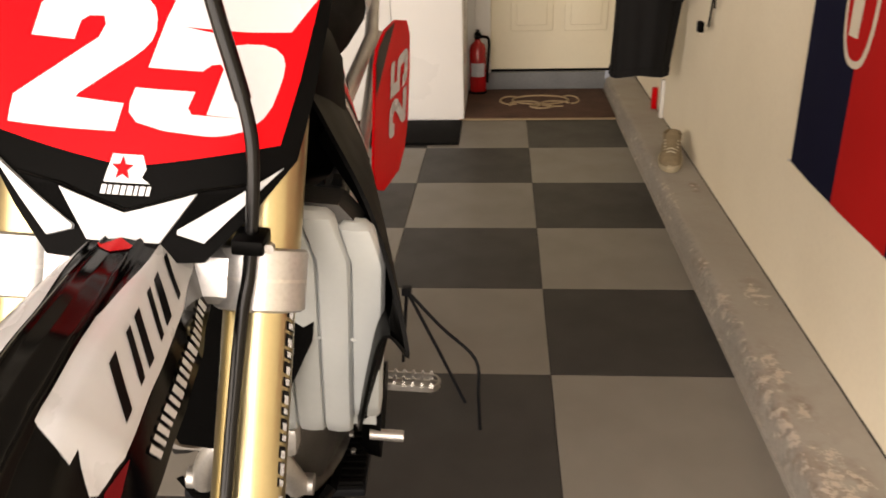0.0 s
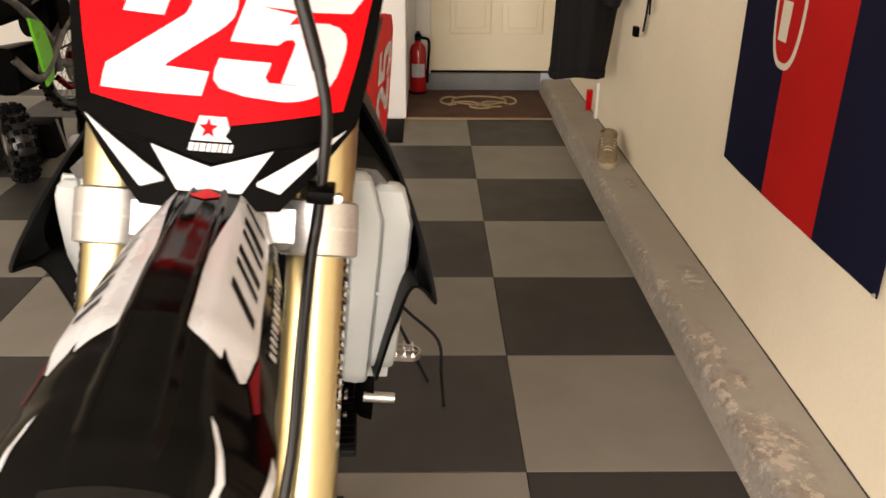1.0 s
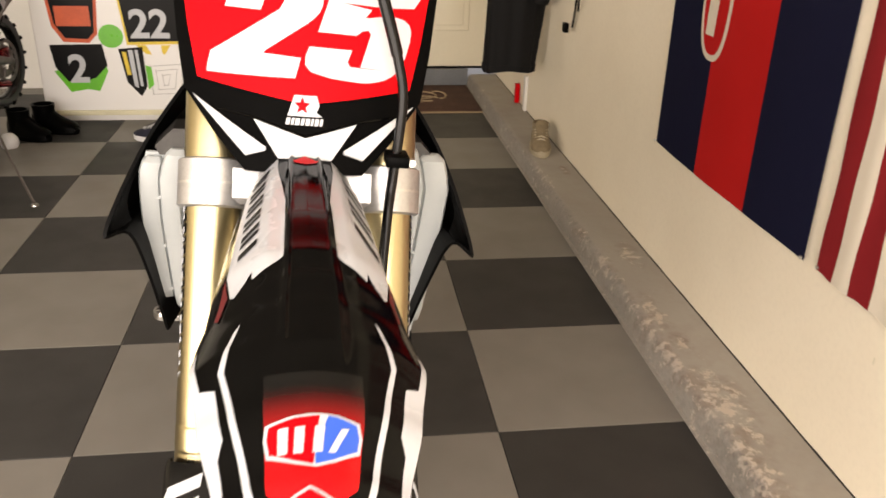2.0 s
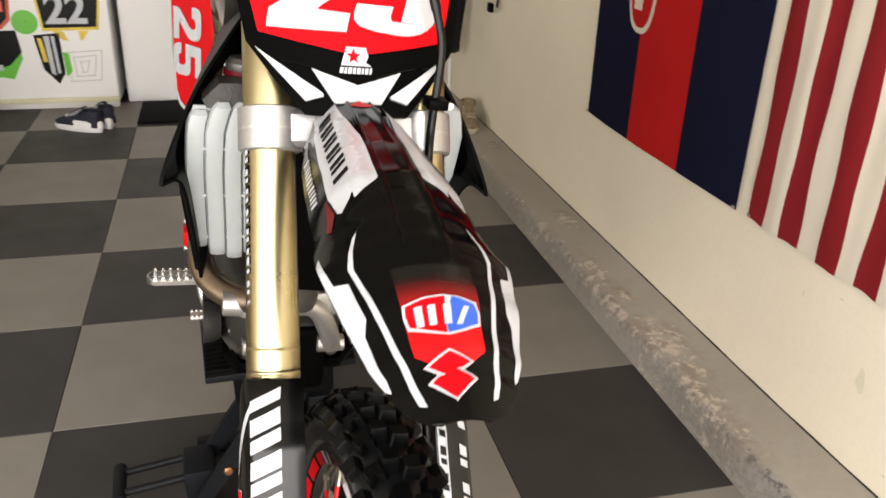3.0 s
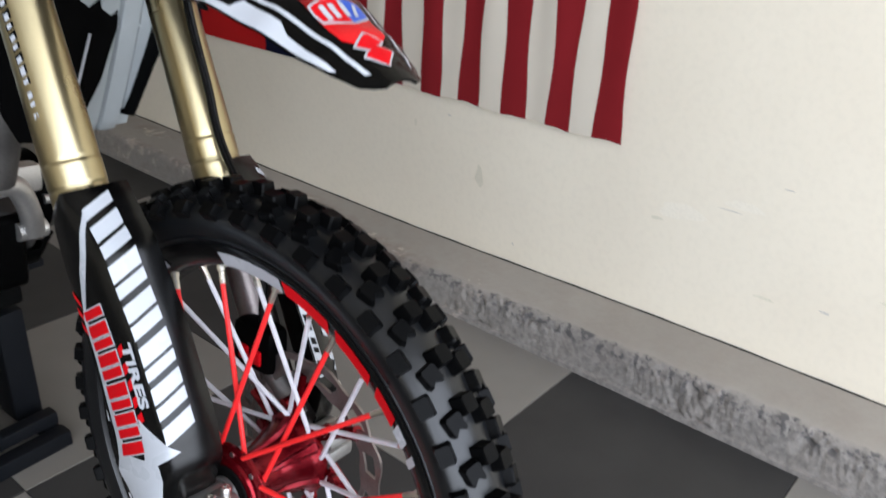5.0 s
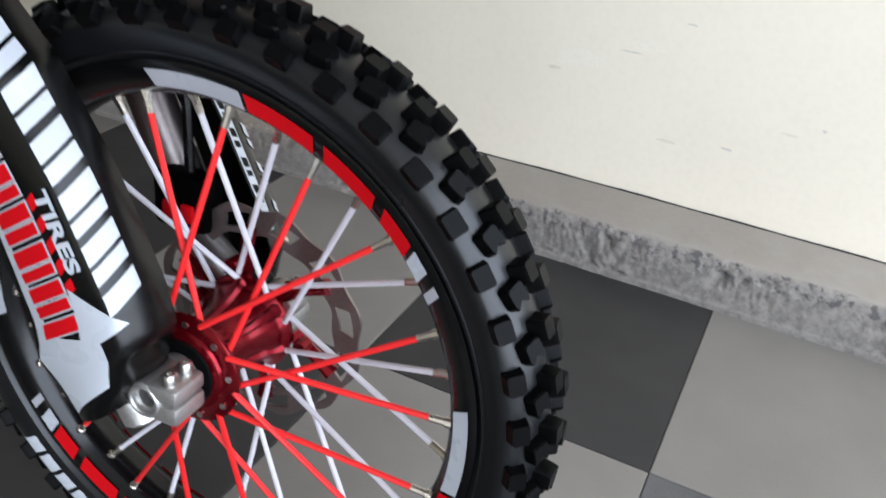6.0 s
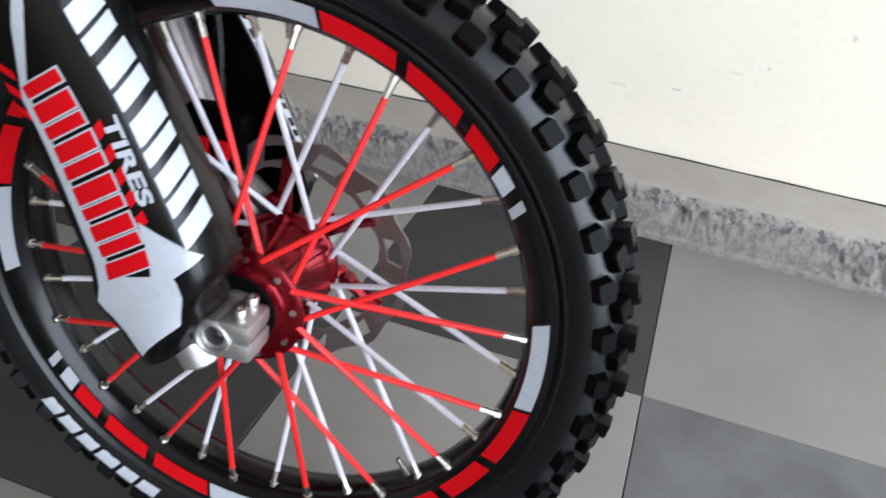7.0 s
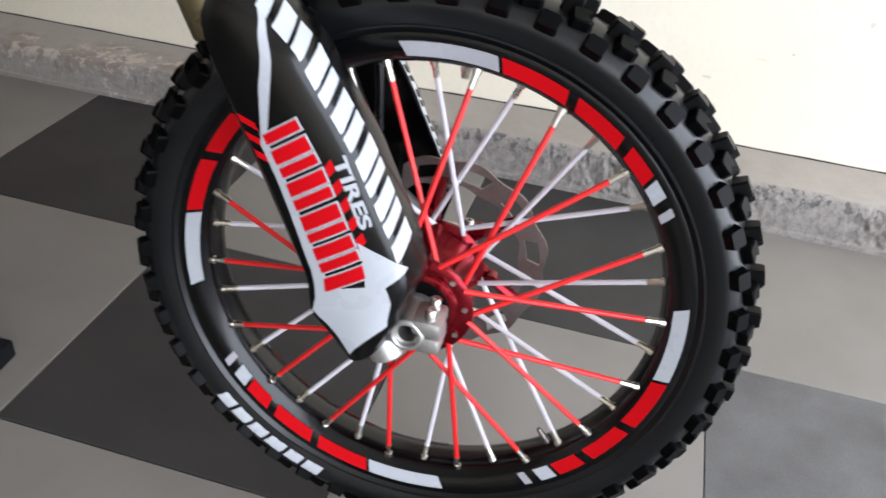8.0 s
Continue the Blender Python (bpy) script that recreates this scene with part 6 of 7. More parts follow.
for s in (-1, 1):
    f = side_panel(s)
    fl = 1 if surface_normal(f, 0.1, 0.4).x * s > 0 else -1
    shape = ([(0.218, 0.571), (0.206, 0.473), (0.190, 0.395), (0.177, 0.370), (0.13, 0.362), (0.07, 0.39), (0.050, 0.443), (0.026, 0.492), (0.022, 0.555), (0.045, 0.62), (0.09, 0.655), (0.17, 0.655), (0.21, 0.63)] if s < 0 else
             [(-0.018, 0.600), (-0.008, 0.622), (0.03, 0.643), (0.086, 0.650), (0.150, 0.640), (0.174, 0.615), (0.183, 0.560), (0.186, 0.460), (0.172, 0.415), (0.140, 0.386), (0.05, 0.380), (0.01, 0.395), (-0.010, 0.44)])
    top = bm_decal([shape], f, 0.0, 0.05, 0.06, fl)
    ext = bmesh.ops.extrude_face_region(top, geom=top.faces[:])
    bmesh.ops.translate(top, verts=[g for g in ext["geom"] if isinstance(g, bmesh.types.BMVert)], vec=(-s * 0.004, 0, 0))
    sp = part("side_plate", top, RED_DECAL, bike, "red side number plate with white figures")
    for fig, k, nm in ((TWO, 0, "figure_two"), (FIVE, 1, "figure_five")):
        if s < 0:
            poly = [(0.203 - 0.138 * py, 0.570 - 0.10 * (0.19 - py * 0.19) - (k * 0.070 + px * 0.063) + 0.012) for px, py in fig]
        else:
            poly = [(0.162 - 0.100 * py, 0.466 + (k * 0.066 + px * 0.060) + 0.012 * (0.5 - py)) for px, py in fig]
        decal(nm, [poly], f, 0.0015, 0.05, 0.06, WHITE_DECAL, sp, "white figure", flip=fl)
    if s < 0:
        decal("lower_trim", [[(0.196, 0.404), (0.186, 0.384), (0.174, 0.371), (0.13, 0.364), (0.12, 0.372), (0.168, 0.381), (0.182, 0.396)]], f, 0.0012, 0.05, 0.06, WHITE_DECAL, sp, "white lower edge", flip=fl)
    else:
        decal("dark_corner", [[(-0.017, 0.601), (-0.007, 0.621), (0.03, 0.641), (0.075, 0.648), (0.03, 0.60), (-0.012, 0.55)]], f, 0.0012, 0.05, 0.06, BLACK_DECAL, sp, "black upper corner", flip=fl)
    part("subframe_tube", bm_tube([(s * 0.09, 0.80, 0.56), (s * 0.10, 1.15, 0.60), (s * 0.08, 1.4, 0.64)], 0.012, 10), ALU, bike)
    part("subframe_tube", bm_tube([(s * 0.09, 0.95, 0.30), (s * 0.10, 1.30, 0.58)], 0.011, 10), ALU, bike)

# frame, engine and exhaust
for s in (-1, 1):
    part("frame_spar", bm_tube(spline([(s * 0.035, 0.42, 0.60), (s * 0.10, 0.58, 0.50), (s * 0.125, 0.78, 0.36), (s * 0.12, 0.92, 0.20), (s * 0.11, 0.95, 0.05)], 6), 0.026, 12), ENGINE, bike, "dull aluminium frame spar")
    part("cradle_tube", bm_tube(spline([(s * 0.058, 0.60, 0.115), (s * 0.075, 0.66, 0.055), (s * 0.10, 0.78, 0.035), (s * 0.10, 0.95, 0.03)], 6), 0.013, 12), ENGINE, bike, "aluminium cradle tube")
part("down_tube", bm_tube([(0, 0.44, 0.56), (0, 0.52, 0.33), (0, 0.575, 0.20)], [0.026, 0.026, 0.028], 14), ENGINE, bike, "forged down tube")
arch = bm_tube(spline([(-0.062, 0.605, 0.095), (-0.052, 0.588, 0.135), (-0.030, 0.575, 0.180), (0.0, 0.572, 0.192), (0.030, 0.575, 0.180), (0.052, 0.588, 0.135), (0.064, 0.605, 0.095)], 5), 0.017, 12)
bm_box((-0.095, 0.572, 0.168), (0.07, 0.606, 0.212), 0.010, bm=arch)
bm_tube([(-0.12, 0.59, 0.19), (-0.09, 0.59, 0.19)], [0.020, 0.023], 14, arch)
for s in (-1, 1):
    bm_tube([(s * 0.085, 0.61, 0.096), (s * 0.040, 0.61, 0.096)], 0.015, 12, arch)
part("cradle_arch", arch, ALU, bike, "cast aluminium cradle arch")
eng = bm_loft([ring_xz(0.05, 0.05, 0.13, 0.62, 24, 4), ring_xz(0.09, 0.03, 0.18, 0.67, 24, 4), ring_xz(0.12, 0.02, 0.22, 0.80, 24, 4), ring_xz(0.12, 0.02, 0.22, 0.96, 24, 4), ring_xz(0.08, 0.04, 0.16, 1.02, 24, 4)])
part("crankcase", eng, CASE, bike, "cast aluminium crankcase")
block = [[(px, 0.68 + 0.055 * pz / 0.07 + 0.02 * k, 0.18 + 0.075 * k) for px, pz in ring_poly(0, 0, 0.075, 0.07, 24, 4)] for k in range(4)]
part("cylinder_block", bm_loft(block), BLACK_SATIN, bike, "black cylinder")
for s, r, y, z in ((-1, 0.070, 0.84, 0.09), (-1, 0.04, 0.75, 0.07), (1, 0.075, 0.80, 0.09)):
    cv = bm_lathe([(0.0, 0.001), (0.0, r * 0.8), (-0.012, r * 0.94), (-0.03, r), (-0.03, 0.001)], 32)
    bmesh.ops.scale(cv, vec=(-s, 1, 1), verts=cv.verts)
    bmesh.ops.translate(cv, verts=cv.verts, vec=(s * (0.112 if s < 0 else 0.136), y, z))
    part("engine_cover", cv, CASE if s < 0 else BLACK_SATIN, bike, "round engine cover")
    for k in range(6):
        bt = bm_lathe([(0, 0.001), (0, 0.005), (-s * -0.006, 0.005), (-s * -0.006, 0.001)], 8)
        bmesh.ops.translate(bt, verts=bt.verts, vec=(s * (0.095 if s < 0 else 0.119), y + r * 0.9 * math.cos(k * 1.05), z + r * 0.9 * math.sin(k * 1.05)))
        part("cover_bolt", bt, ENGINE, bike)
part("skid_plate", bm_loft([[(x, y, z) for x, z in ((-0.11, z0 + 0.03), (-0.09, z0), (0.09, z0), (0.11, z0 + 0.03), (0.10, z0 + 0.036), (0.085, z0 + 0.007), (-0.085, z0 + 0.007), (-0.10, z0 + 0.036))] for y, z0 in ((0.63, 0.045), (0.65, 0.02), (0.70, 0.004), (0.98, 0.004))]), BLACK_SATIN, bike, "black skid plate")
part("skid_nose", bm_box((-0.058, 0.612, 0.0), (0.058, 0.645, 0.125), 0.014, 3), BLACK_SATIN, bike, "black skid plate nose")
hdr = spline([(-0.005, 0.63, 0.30), (-0.01, 0.575, 0.27), (-0.045, 0.56, 0.215), (-0.10, 0.60, 0.195), (-0.142, 0.655, 0.21), (-0.148, 0.72, 0.25), (-0.125, 0.80, 0.32), (-0.11, 0.90, 0.38), (-0.11, 1.0, 0.42), (-0.13, 1.15, 0.46)], 8)
part("exhaust_header", bm_tube(hdr, 0.021, 16), PIPE, bike, "heat-stained exhaust header pipe")
part("silencer", bm_tube([(-0.13, 1.15, 0.46), (-0.13, 1.18, 0.47), (-0.13, 1.5, 0.60), (-0.13, 1.53, 0.61)], [0.024, 0.055, 0.055, 0.03], 20), ALU, bike)
for p in ((0.005, 0.625, 0.30),):
    part("header_flange", bm_tube([p, (p[0] - 0.004, p[1] - 0.018, p[2] - 0.006)], 0.033, 16), ALU, bike)

# foot pegs, shifter, brake pedal
def foot_peg(s, x0, x1, y, z):
    """Two toothed rails that meet in a rounded outer end, with a bar between them."""
    xm, half = x1 - 0.018, 0.019
    loop = [(x0, -half)] + [(xm + 0.018 * math.sin(a), -half * math.cos(a)) for a in spread(0, math.pi, 9)] + [(x0, half)]
    b = bm_loft([[(s * (px + nx * 0.0022), y + py + ny * 0.0022, zz) for nx, ny, zz in ((ox, oy, z - 0.012), (ox, oy, z), (-ox, -oy, z), (-ox, -oy, z - 0.012))]
                 for (px, py), (ox, oy) in zip(loop, [(0, -1)] + [(math.sin(a), -math.cos(a)) for a in spread(0, math.pi, 9)] + [(0, 1)])])
    bm_box((min(s * x0, s * (x1 - 0.003)), y - 0.002, z - 0.012), (max(s * x0, s * (x1 - 0.003)), y + 0.002, z - 0.001), 0.0008, bm=b)
    for k in range(6):
        x = s * (x0 + 0.010 + (xm - x0 - 0.006) / 5 * k)
        for yy in (-half, 0.0, half):
            bm_loft([[(x + dx * 0.0045 * q, y + yy + dy * 0.0024 * q, zz) for dx, dy in ((-1, -1), (1, -1), (1, 1), (-1, 1))] for zz, q in ((z - 0.003, 1), (z + 0.006, 0.3))], b)
    part("foot_peg", b, STEEL, bike, "toothed steel foot peg")
    part("peg_mount", bm_box((min(s * (x0 - 0.035), s * (x0 + 0.004)), y - 0.024, z - 0.045), (max(s * (x0 - 0.035), s * (x0 + 0.004)), y + 0.024, z + 0.006), 0.008), ENGINE, bike)


foot_peg(-1, 0.142, 0.238, 0.925, 0.080)
foot_peg(1, 0.150, 0.252, 0.92, 0.070)
pedal_arm = bm_tube(spline([(-0.138, 0.90, 0.20), (-0.146, 0.83, 0.165), (-0.142, 0.795, 0.11), (-0.128, 0.785, 0.065), (-0.125, 0.783, 0.045)], 5), [0.008] * 20 + [0.0065], 10)
part("brake_pedal", pedal_arm, ALU, bike, "cast brake pedal arm")
toe = bm_box((-0.163, 0.770, 0.062), (-0.124, 0.796, 0.067), 0.0015)
for k in range(5):
    for yy in (0.772, 0.794):
        bm_loft([[(-0.160 + k * 0.008 + dx * 0.0025 * q, yy + dy * 0.0018 * q, zz) for dx, dy in ((-1, -1), (1, -1), (1, 1), (-1, 1))] for zz, q in ((0.066, 1), (0.071, 0.3))], toe)
part("pedal_toe", toe, STEEL, bike, "toothed pedal toe plate")
mc = bm_tube([(-0.150, 0.945, 0.20), (-0.150, 0.952, 0.235), (-0.150, 0.955, 0.26)], [0.016, 0.018, 0.012], 14)
bm_tube([(-0.132, 0.945, 0.245), (-0.178, 0.945, 0.250)], 0.008, 10, mc)
part("rear_master_cylinder", mc, CASE, bike, "dark rear brake cylinder")
part("cylinder_guard", bm_box((-0.172, 0.878, 0.160), (-0.142, 0.925, 0.192), 0.006), RED_DECAL, bike, "red anodised cylinder guard")
for z in (0.150, 0.205):
    bt = bm_lathe([(0, 0.001), (0, 0.008), (-0.010, 0.008), (-0.012, 0.005), (-0.012, 0.001)], 12)
    bmesh.ops.translate(bt, verts=bt.verts, vec=(-0.160, 0.90, z))
    part("cylinder_bolt", bt, STEEL, bike)
part("shift_lever", bm_tube(spline([(0.13, 0.88, 0.10), (0.15, 0.80, 0.10), (0.155, 0.735, 0.095)], 5), 0.007, 8), ALU, bike)
part("shift_tip", bm_tube([(0.15, 0.73, 0.094), (0.20, 0.73, 0.093)], 0.009, 10), ALU, bike)


# rear wheel and swingarm
RW = 1.47
rear = part("rear_wheel", bm_lathe([(-0.035, 0.25), (-0.04, 0.255), (-0.03, 0.235), (0.0, 0.228), (0.03, 0.235), (0.04, 0.255), (0.035, 0.25), (0, 0.24)], 72, closed=True), RIM_BLACK, bike, "black rear rim")
rear.location = (0, RW, -0.05)
part("tyre", bm_lathe([(-0.034, 0.245), (-0.05, 0.27), (-0.056, 0.29), (-0.05, 0.31), (-0.03, 0.325), (0, 0.33), (0.03, 0.325), (0.05, 0.31), (0.056, 0.29), (0.05, 0.27), (0.034, 0.245)], 96, closed=True), TYRE, rear, "black knobbly rear tyre")
KN_R = knob_mesh("knob_rear", 0.024, 0.022, 0.016)
for k in range(36):
    for x, r, tl in (((-0.018, 0.327, -6), (0.018, 0.327, 6)) if k % 2 else ((-0.044, 0.312, -45), (0.044, 0.312, 45), (0, 0.33, 0))):
        share("knob", KN_R, rear, turn(k * 10) @ Matrix.Translation((x, 0, r)) @ Matrix.Rotation(radians(tl), 4, "Y"))
part("hub", bm_lathe([(-0.05, 0.02), (-0.05, 0.05), (-0.045, 0.05), (-0.03, 0.03), (0.03, 0.03), (0.045, 0.05), (0.05, 0.05), (0.05, 0.02)], 32), HUB_RED, rear)
for k in range(32):
    a = 360 * k / 32
    part("spoke", bm_tube([at_angle(a + (60 if k % 2 else -60), 0.045, -0.045 if k % 4 < 2 else 0.045), at_angle(a, 0.232, 0)], 0.0025, 6), SPOKE_RED if k % 2 else SPOKE_WHITE, rear)
for s in (-1, 1):
    part("swingarm", bm_tube([(s * 0.09, 0.95, 0.06), (s * 0.10, 1.2, 0.02), (s * 0.10, 1.5, -0.05)], [0.03, 0.028, 0.02], 12), ALU, bike)

# ---- the lift stand ----
stand = thing("bike_stand", "dark steel lift stand under the bike's engine", "stand", pose(-0.447, -1.612, 0, 0, 0, 3))
part("top_plate", bm_box((-0.142, 0.735, 0.335), (0.142, 0.97, 0.350), 0.004), STAND_STEEL, stand)
part("rubber_pad", bm_box((-0.140, 0.737, 0.350), (0.140, 0.968, 0.355), 0.002), BLACK_MATT, stand, "ribbed black rubber pad")
for k in range(14):
    part("pad_rib", bm_box((-0.139, 0.740 + k * 0.0163, 0.3545), (0.139, 0.749 + k * 0.0163, 0.361), 0.001), BLACK_MATT, stand)
part("rubber_block", bm_box((-0.09, 0.745, 0.275), (0.10, 0.92, 0.335), 0.008), BLACK_MATT, stand, "black rubber block")
for y in (0.68, 0.98):
    part("foot_bar", bm_box((-0.175, y - 0.016, 0.0), (0.100, y + 0.016, 0.032), 0.004), STAND_STEEL, stand)
for x in (-0.16, 0.084):
    part("base_rail", bm_box((x - 0.014, 0.696, 0.002), (x + 0.014, 0.964, 0.030), 0.004), STAND_STEEL, stand)
part("post", bm_box((-0.055, 0.70, 0.03), (-0.005, 0.74, 0.334), 0.004), STAND_STEEL, stand)
part("post", bm_box((0.05, 0.76, 0.03), (0.10, 0.82, 0.256), 0.004), STAND_STEEL, stand)
part("cross_rail", bm_box((-0.175, 0.70, 0.032), (0.098, 0.728, 0.058), 0.004), STAND_STEEL, stand)
for y in (0.735, 0.845):
    lk = bm_prism([(-0.185, 0.075), (-0.165, 0.055), (-0.02, 0.245), (-0.03, 0.275), (-0.06, 0.262)], lambda x, z, y=y: (x, y, z), 0.012)
    part("lift_arm", lk, STAND_STEEL, stand, "dark steel lift arm")
    for x, z in ((-0.115, 0.140), (-0.065, 0.205)) if y < 0.8 else ():
        bt = bm_lathe([(-0.006, 0.001), (-0.006, 0.006), (-0.003, 0.010), (0.003, 0.010), (0.003, 0.001)], 6, "y")
        bmesh.ops.translate(bt, verts=bt.verts, vec=(x, y - 0.013, z))
        part("pivot_bolt", bt, RUST_BOLT, stand, "copper-coloured pivot bolt")
part("link_bracket", bm_box((-0.20, 0.75, 0.058), (-0.14, 0.84, 0.125), 0.006), STAND_STEEL, stand)
for y, z in ((0.775, 0.105), (0.838, 0.105)):
    part("pedal_bar", bm_tube([(-0.15, y, z), (-0.320, y + 0.006, 0.080)], 0.008, 10), STAND_STEEL, stand)
part("pedal", bm_tube([(-0.325, 0.757, 0.080), (-0.325, 0.860, 0.080)], 0.013, 14), STAND_STEEL, stand, "round steel foot pedal")
part("pedal_leg", bm_tube([(-0.325, 0.81, 0.0), (-0.325, 0.81, 0.075)], 0.008, 8), STAND_STEEL, stand)
part("damper", bm_tube([(0.034, 0.806, 0.222), (0.055, 0.816, 0.16), (0.092, 0.834, 0.06)], [0.012, 0.015, 0.015], 12), BLACK_SATIN, stand, "black gas damper")
part("damper_rod", bm_tube([(0.006, 0.792, 0.305), (0.034, 0.806, 0.222)], 0.005, 8), STEEL, stand, "steel damper rod")


# thin wire prop on the floor beside the bike
prop = thing("wire_prop", "thin dark bent wire prop standing on the floor", "wire stand")
part("rod", bm_tube(spline([(-0.362, -0.10, 0.300), (-0.29, -0.12, 0.15), (-0.222, -0.14, 0.004)], 5), 0.0045, 8), STAND_STEEL, prop)
part("rod", bm_tube(spline([(-0.362, -0.10, 0.300), (-0.28, -0.11, 0.205), (-0.196, -0.12, 0.120), (-0.188, -0.17, 0.05), (-0.182, -0.25, 0.004)], 5), 0.0045, 8), STAND_STEEL, prop)
part("rod", bm_tube([(-0.362, -0.10, 0.300), (-0.40, 0.05, 0.004)], 0.0045, 8), STAND_STEEL, prop)
part("clip", bm_box((-0.374, -0.112, 0.29), (-0.350, -0.088, 0.31), 0.003), STAND_STEEL, prop)


# ---- second bike, green, parked beyond ----
GREEN_M = pose(-2.00, 2.14, 0.14, 0, 0, -9) @ Matrix.Diagonal((0.70, 0.70, 0.70, 1.0))
green = thing("green_dirt_bike", "small green motocross bike raised on blocks beside the fridge", "motorbike", GREEN_M)


def simple_wheel(name, parent, m, r):
    w = part(name, bm_lathe([(-0.03, r - 0.07), (-0.035, r - 0.065), (-0.02, r - 0.085), (0, r - 0.09), (0.02, r - 0.085), (0.035, r - 0.065), (0.03, r - 0.07)], 56, closed=True), RIM_BLACK, parent)
    w.matrix_basis = m
    part("tyre", bm_lathe([(-0.03, r - 0.072), (-0.045, r - 0.04), (-0.04, r - 0.02), (-0.02, r - 0.012), (0, r - 0.01), (0.02, r - 0.012), (0.04, r - 0.02), (0.045, r - 0.04), (0.03, r - 0.072)], 72, closed=True), TYRE, w)
    for k in range(36):
        for x, rr, tl in (((-0.016, r - 0.012, -6), (0.016, r - 0.012, 6)) if k % 2 else ((-0.038, r - 0.022, -45), (0.038, r - 0.022, 45))):
            share("knob", KN_R, w, turn(k * 10) @ Matrix.Translation((x, 0, rr)) @ Matrix.Rotation(radians(tl), 4, "Y"))
    part("hub", bm_lathe([(-0.05, 0.01), (-0.05, 0.045), (-0.03, 0.025), (0.03, 0.025), (0.05, 0.045), (0.05, 0.01)], 24), ALU, w)
    for k in range(28):
        a = 360 * k / 28
        part("spoke", bm_tube([at_angle(a + (60 if k % 2 else -60), 0.04, -0.04 if k % 4 < 2 else 0.04), at_angle(a, r - 0.088, 0)], 0.0016, 6), STAND_STEEL, w)
    return w


simple_wheel("rear_wheel", green, Matrix.Translation((0.0, 0.0, 0.335)), 0.335)
simple_wheel("front_wheel", green, Matrix.Translation((0.0, -1.45, 0.345)) @ Matrix.Rotation(radians(-12), 4, "Z"), 0.345)
part("brake_disc", bm_lathe([(0.065, 0.06), (0.065, 0.11), (0.068, 0.11), (0.068, 0.06)], 40, closed=True), DISC_STEEL, green).location = (0, 0.0, 0.335)
part("frame_spar", bm_tube(spline([(0.06, -0.85, 0.95), (0.12, -0.6, 0.80), (0.13, -0.35, 0.55), (0.12, -0.30, 0.35)], 6), 0.03, 12), ENGINE, green)
part("subframe_tube", bm_tube([(0.10, -0.45, 0.80), (0.12, 0.05, 0.92), (0.10, 0.3, 0.95)], 0.013, 8), ENGINE, green)
part("subframe_tube", bm_tube([(0.11, -0.30, 0.55), (0.12, 0.1, 0.90)], 0.012, 8), ENGINE, green)
part("swingarm", bm_tube([(0.11, -0.35, 0.40), (0.11, -0.15, 0.37), (0.10, 0.02, 0.335)], [0.035, 0.03, 0.025], 12), ENGINE, green)
part("engine_cover", bm_lathe([(0.15, 0.001), (0.15, 0.07), (0.14, 0.085), (0.12, 0.09)], 28), ENGINE, green, "round engine cover").location = (0, -0.45, 0.40)
part("exhaust_pipe", bm_tube(spline([(0.10, -0.72, 0.50), (0.17, -0.60, 0.36), (0.17, -0.40, 0.48), (0.15, -0.15, 0.66), (0.14, 0.12, 0.78)], 6), 0.026, 12), ENGINE, green, "dull exhaust pipe")
part("engine", bm_loft([[(px, -0.72 + 0.14 * k, 0.42 + pz) for px, pz in ring_poly(0, 0, 0.14 - 0.02 * abs(k - 1.5), 0.15 - 0.01 * k, 20, 4)] for k in range(4)]), BLACK_SATIN, green, "dark engine")
part("rear_spring", bm_tube([(0.02 + 0.03 * math.cos(k * 0.8), -0.28 + 0.03 * math.sin(k * 0.8), 0.42 + 0.004 * k) for k in range(60)], 0.006, 6), RED_DECAL, green, "red shock spring")


def green_panel(pts, thick, name, m, label=""):
    b = bm_loft([[Vector(p) for p in pts], [Vector(p) + Vector((thick, 0, 0)) for p in pts]])
    part(name, b, m, green, label)


green_panel([(0.17, -0.62, 0.74), (0.17, -0.50, 0.70), (0.17, -0.44, 0.52), (0.17, -0.47, 0.34), (0.17, -0.55, 0.30), (0.17, -0.58, 0.50)], 0.02, "shroud", GREEN, "green side panel")
green_panel([(0.15, -0.26, 0.98), (0.15, 0.02, 1.0), (0.15, 0.06, 0.86), (0.15, -0.14, 0.62), (0.15, -0.26, 0.56)], 0.02, "side_plate", BLACK_SATIN, "dark side plate")
green_panel([(0.175, -0.24, 0.96), (0.175, -0.19, 0.97), (0.175, -0.06, 0.74), (0.175, -0.10, 0.70)], 0.006, "plate_stripe", GREY_DECAL, "pale slash")
green_panel([(0.175, -0.13, 0.98), (0.175, -0.06, 0.985), (0.175, 0.02, 0.86), (0.175, -0.02, 0.83)], 0.006, "plate_stripe", GREY_DECAL)
part("fuel_tank", bm_loft([[(px, -0.80 + 0.13 * k, 0.82 + pz) for px, pz in ring_poly(0, 0, 0.13 - 0.015 * abs(k - 1.5), 0.13 - 0.01 * k, 20, 3)] for k in range(5)]), BLACK_SATIN, green, "black fuel tank")
part("airbox", bm_loft([[(px, -0.30 + 0.10 * k, 0.72 + pz) for px, pz in ring_poly(0, 0, 0.11, 0.16 - 0.03 * k, 20, 4)] for k in range(3)]), BLACK_SATIN, green, "black airbox")
part("seat", bm_loft([[(px, -0.6 + 0.25 * k, 0.98 + 0.01 * k + pz) for px, pz in ring_poly(0, 0, 0.08, 0.05, 16, 3)] for k in range(5)]), BLACK_MATT, green)
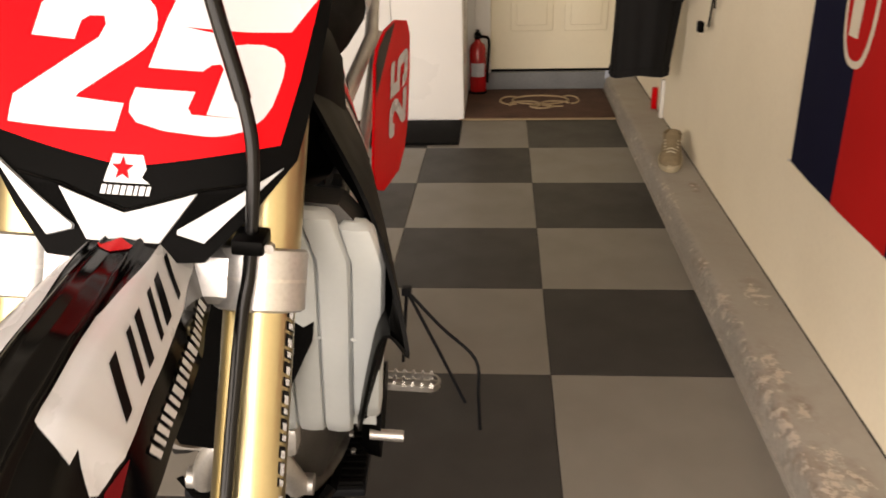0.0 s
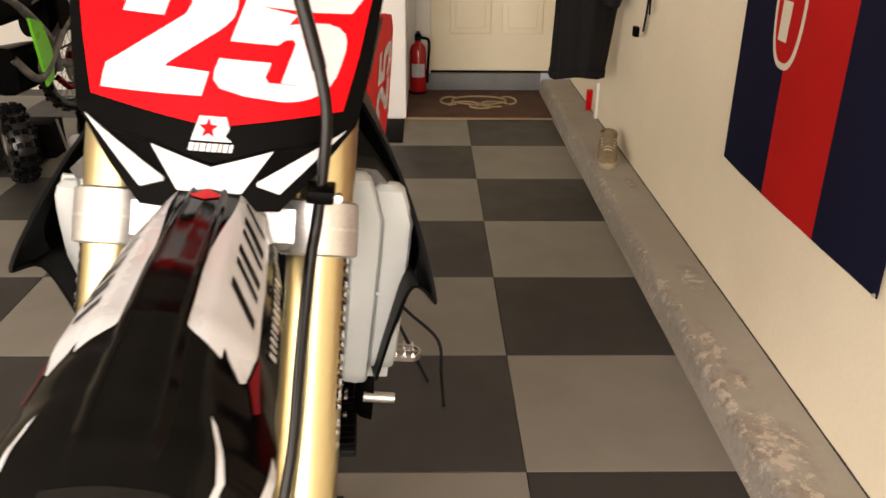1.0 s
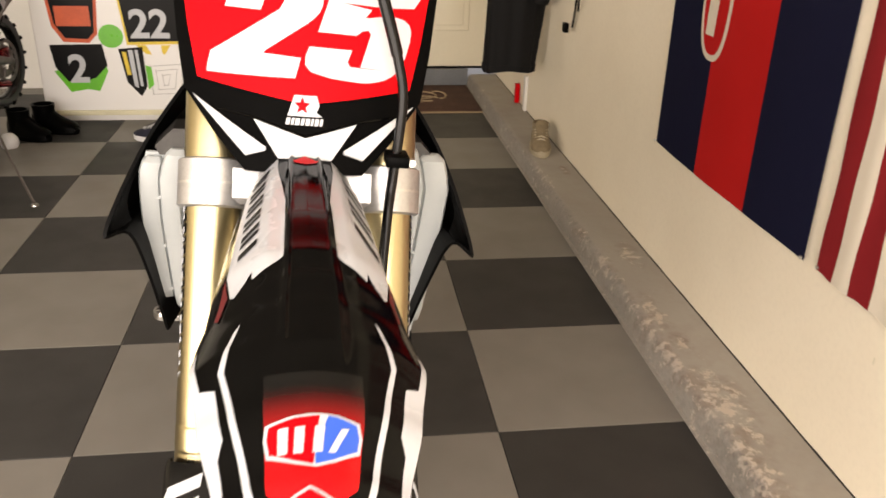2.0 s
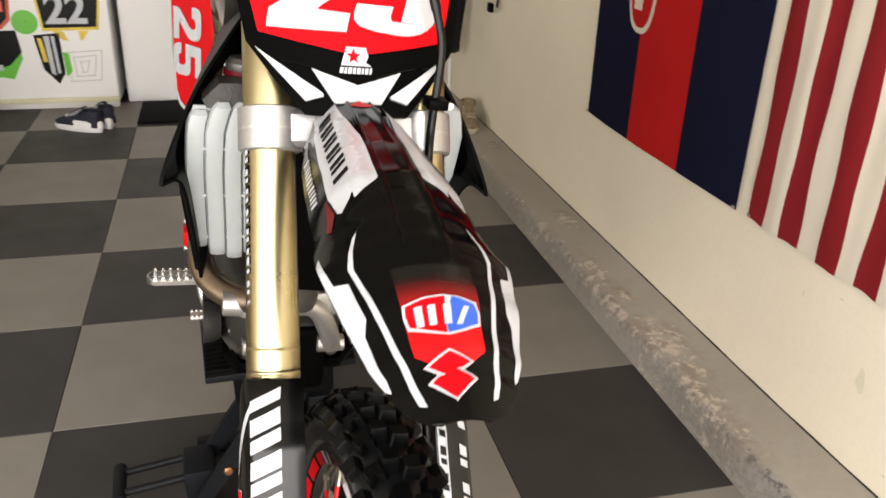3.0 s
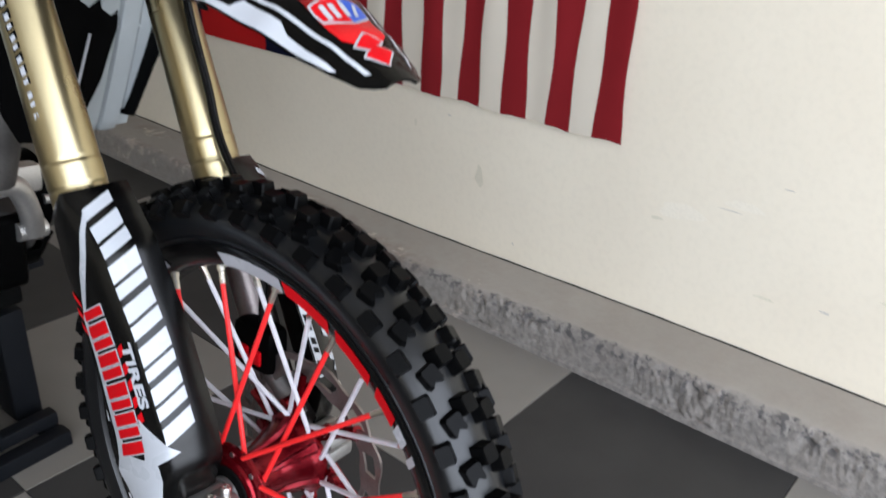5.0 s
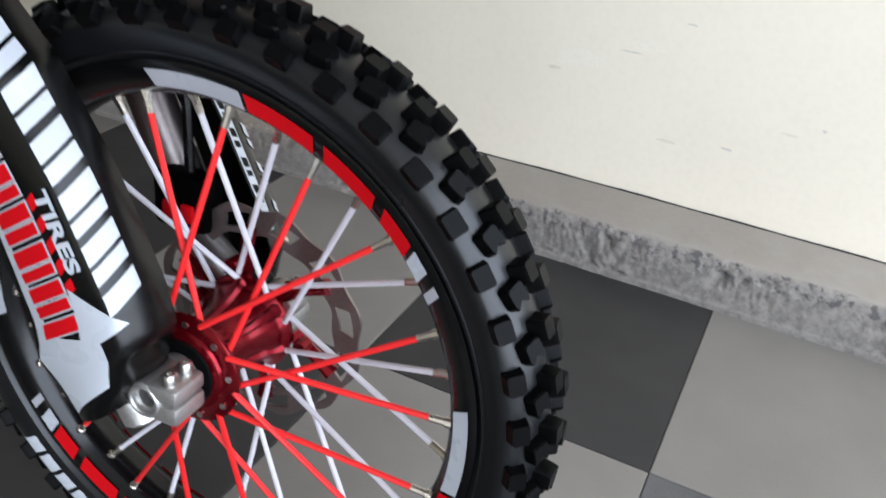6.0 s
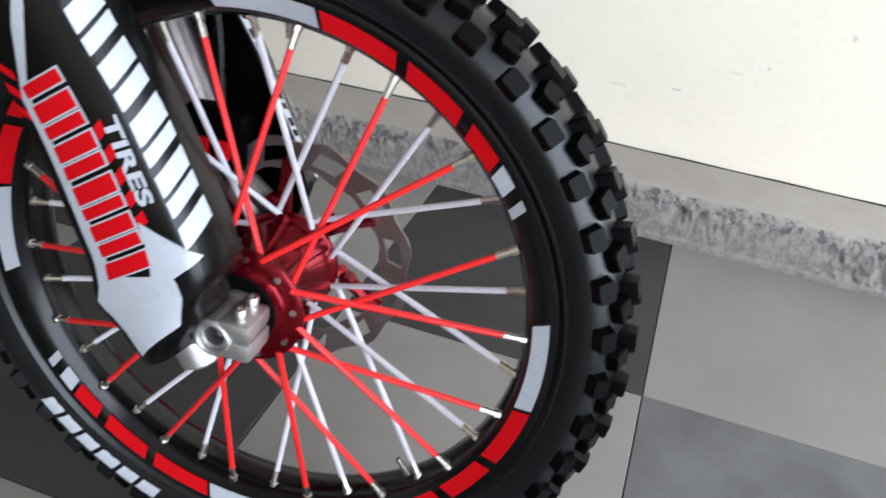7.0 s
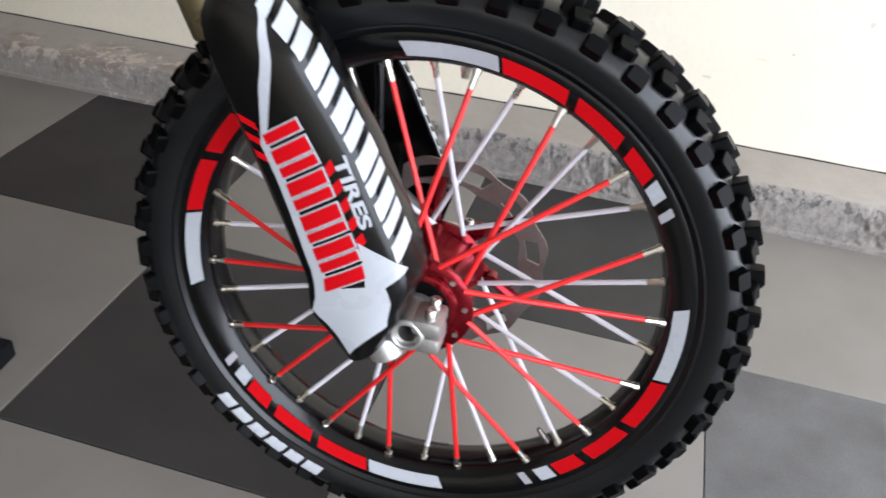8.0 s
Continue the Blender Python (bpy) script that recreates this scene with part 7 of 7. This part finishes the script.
part("rear_fender", bm_loft([[(px, 0.1 + 0.2 * k, 0.98 + 0.05 * k + pz) for px, pz in ring_poly(0, 0, 0.10, 0.02, 16, 3)] for k in range(4)]), WHITE_DECAL, green)
for s in (-1, 1):
    part("fork_leg", bm_tube([(s * 0.10, -1.42, 0.34), (s * 0.10, -1.05, 1.05)], 0.027, 14), ALU, green)
part("front_fender", bm_loft([[(px, -1.75 + 0.16 * k, 0.80 + 0.03 * k + pz) for px, pz in ring_poly(0, 0, 0.04 + 0.025 * min(k, 2), 0.014, 16, 3)] for k in range(5)]), GREEN, green, "green front fender")
for x, y in ((-2.06, 1.84), (-2.10, 1.66)):
    blk = tagged(part("support_block", bm_box((x - 0.09, y - 0.07, 0.0), (x + 0.09, y + 0.07, 0.165), 0.006), BLACK_MATT), "black plastic block under the small bike", "block", "blocks under the small bike")
part("sprocket", bm_lathe([(0.072, 0.125), (0.072, 0.150), (0.078, 0.150), (0.078, 0.125)], 44, closed=True), ENGINE, green, "dull rear sprocket ring").location = (0, 0.0, 0.335)
for k in range(5):
    a = 72 * k + 15
    arm = bm_tube([at_angle(a, 0.05, 0.074), at_angle(a + 10, 0.135, 0.075)], 0.009, 8)
    bmesh.ops.translate(arm, verts=arm.verts, vec=(0, 0, 0.335))
    part("sprocket_arm", arm, ENGINE, green)
part("chain", bm_tube(spline([(0.075, 0.02, 0.482), (0.08, -0.20, 0.47), (0.08, -0.52, 0.45), (0.08, -0.55, 0.40), (0.08, -0.20, 0.25), (0.075, 0.0, 0.187)], 5), 0.008, 6), STAND_STEEL, green)
part("linkage", bm_tube([(0.10, -0.30, 0.30), (0.12, -0.22, 0.22), (0.12, -0.10, 0.20)], 0.022, 10), HUB_RED, green, "red suspension linkage")
part("rear_caliper", bm_box((0.085, -0.12, 0.36), (0.12, -0.02, 0.44), 0.01), HUB_RED, green)
GI = GREEN_M.inverted()
part("side_stand", bm_tube([GI @ Vector(p) for p in ((-1.86, 1.60, 0.235), (-1.72, 1.36, 0.12), (-1.58, 1.14, 0.008))], 0.0075, 10), DISC_STEEL, green, "steel side stand")
part("stand_foot", bm_lathe([(0.0, 0.001), (0.0, 0.022), (0.010, 0.020), (0.010, 0.001)], 14, "z"), STEEL, green).location = GI @ Vector((-1.575, 1.13, 0.0))
spare = thing("spare_tyre", "loose black knobbly tyre standing on the floor", "tyre", pose(-1.98, 1.46, 0.0))
simple_wheel("wheel", spare, Matrix.Translation((0, 0, 0.17)) @ Matrix.Rotation(radians(35), 4, "Z"), 0.17)
ball = tagged(part("white_cup", bm_lathe([(0.0, 0.001), (0.0, 0.034), (0.02, 0.044), (0.045, 0.040), (0.066, 0.022), (0.070, 0.001)], 24, "z"), SHOE_WHITE), "small white plastic cup on the floor", "cup")
ball.matrix_world = pose(-1.93, 1.93, 0.0)

# ---- floor tiles ----
def tile_mesh(name, material, w=0.4985):
    b = bm_box((-w / 2, -w / 2, -0.006), (w / 2, w / 2, 0.0))
    es = [e for e in b.edges if all(v.co.z > -0.001 for v in e.verts)]
    bmesh.ops.bevel(b, geom=es, offset=0.0012, segments=1, affect="EDGES")
    me = bpy.data.meshes.new(name)
    b.to_mesh(me)
    b.free()
    me.materials.append(material)
    return me


TD, TL, TU = tile_mesh("tile_dark", TILE_DARK), tile_mesh("tile_light", TILE_LIGHT), tile_mesh("tile_dusty_lit", TILE_DUSTY_LIT)
for i in range(-11, 1):
    for j in range(-7, 7):
        # one tile near the doorway carries dust and painted-in door light
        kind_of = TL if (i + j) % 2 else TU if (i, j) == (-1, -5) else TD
        ob = share("tile", kind_of, slab, pose(0.25 + 0.5 * i, 0.25 + 0.5 * j, 0))
        if j == 6:
            ob.matrix_basis = pose(0.25 + 0.5 * i, 3.08, 0) @ Matrix.Diagonal((1, 0.31, 1, 1))
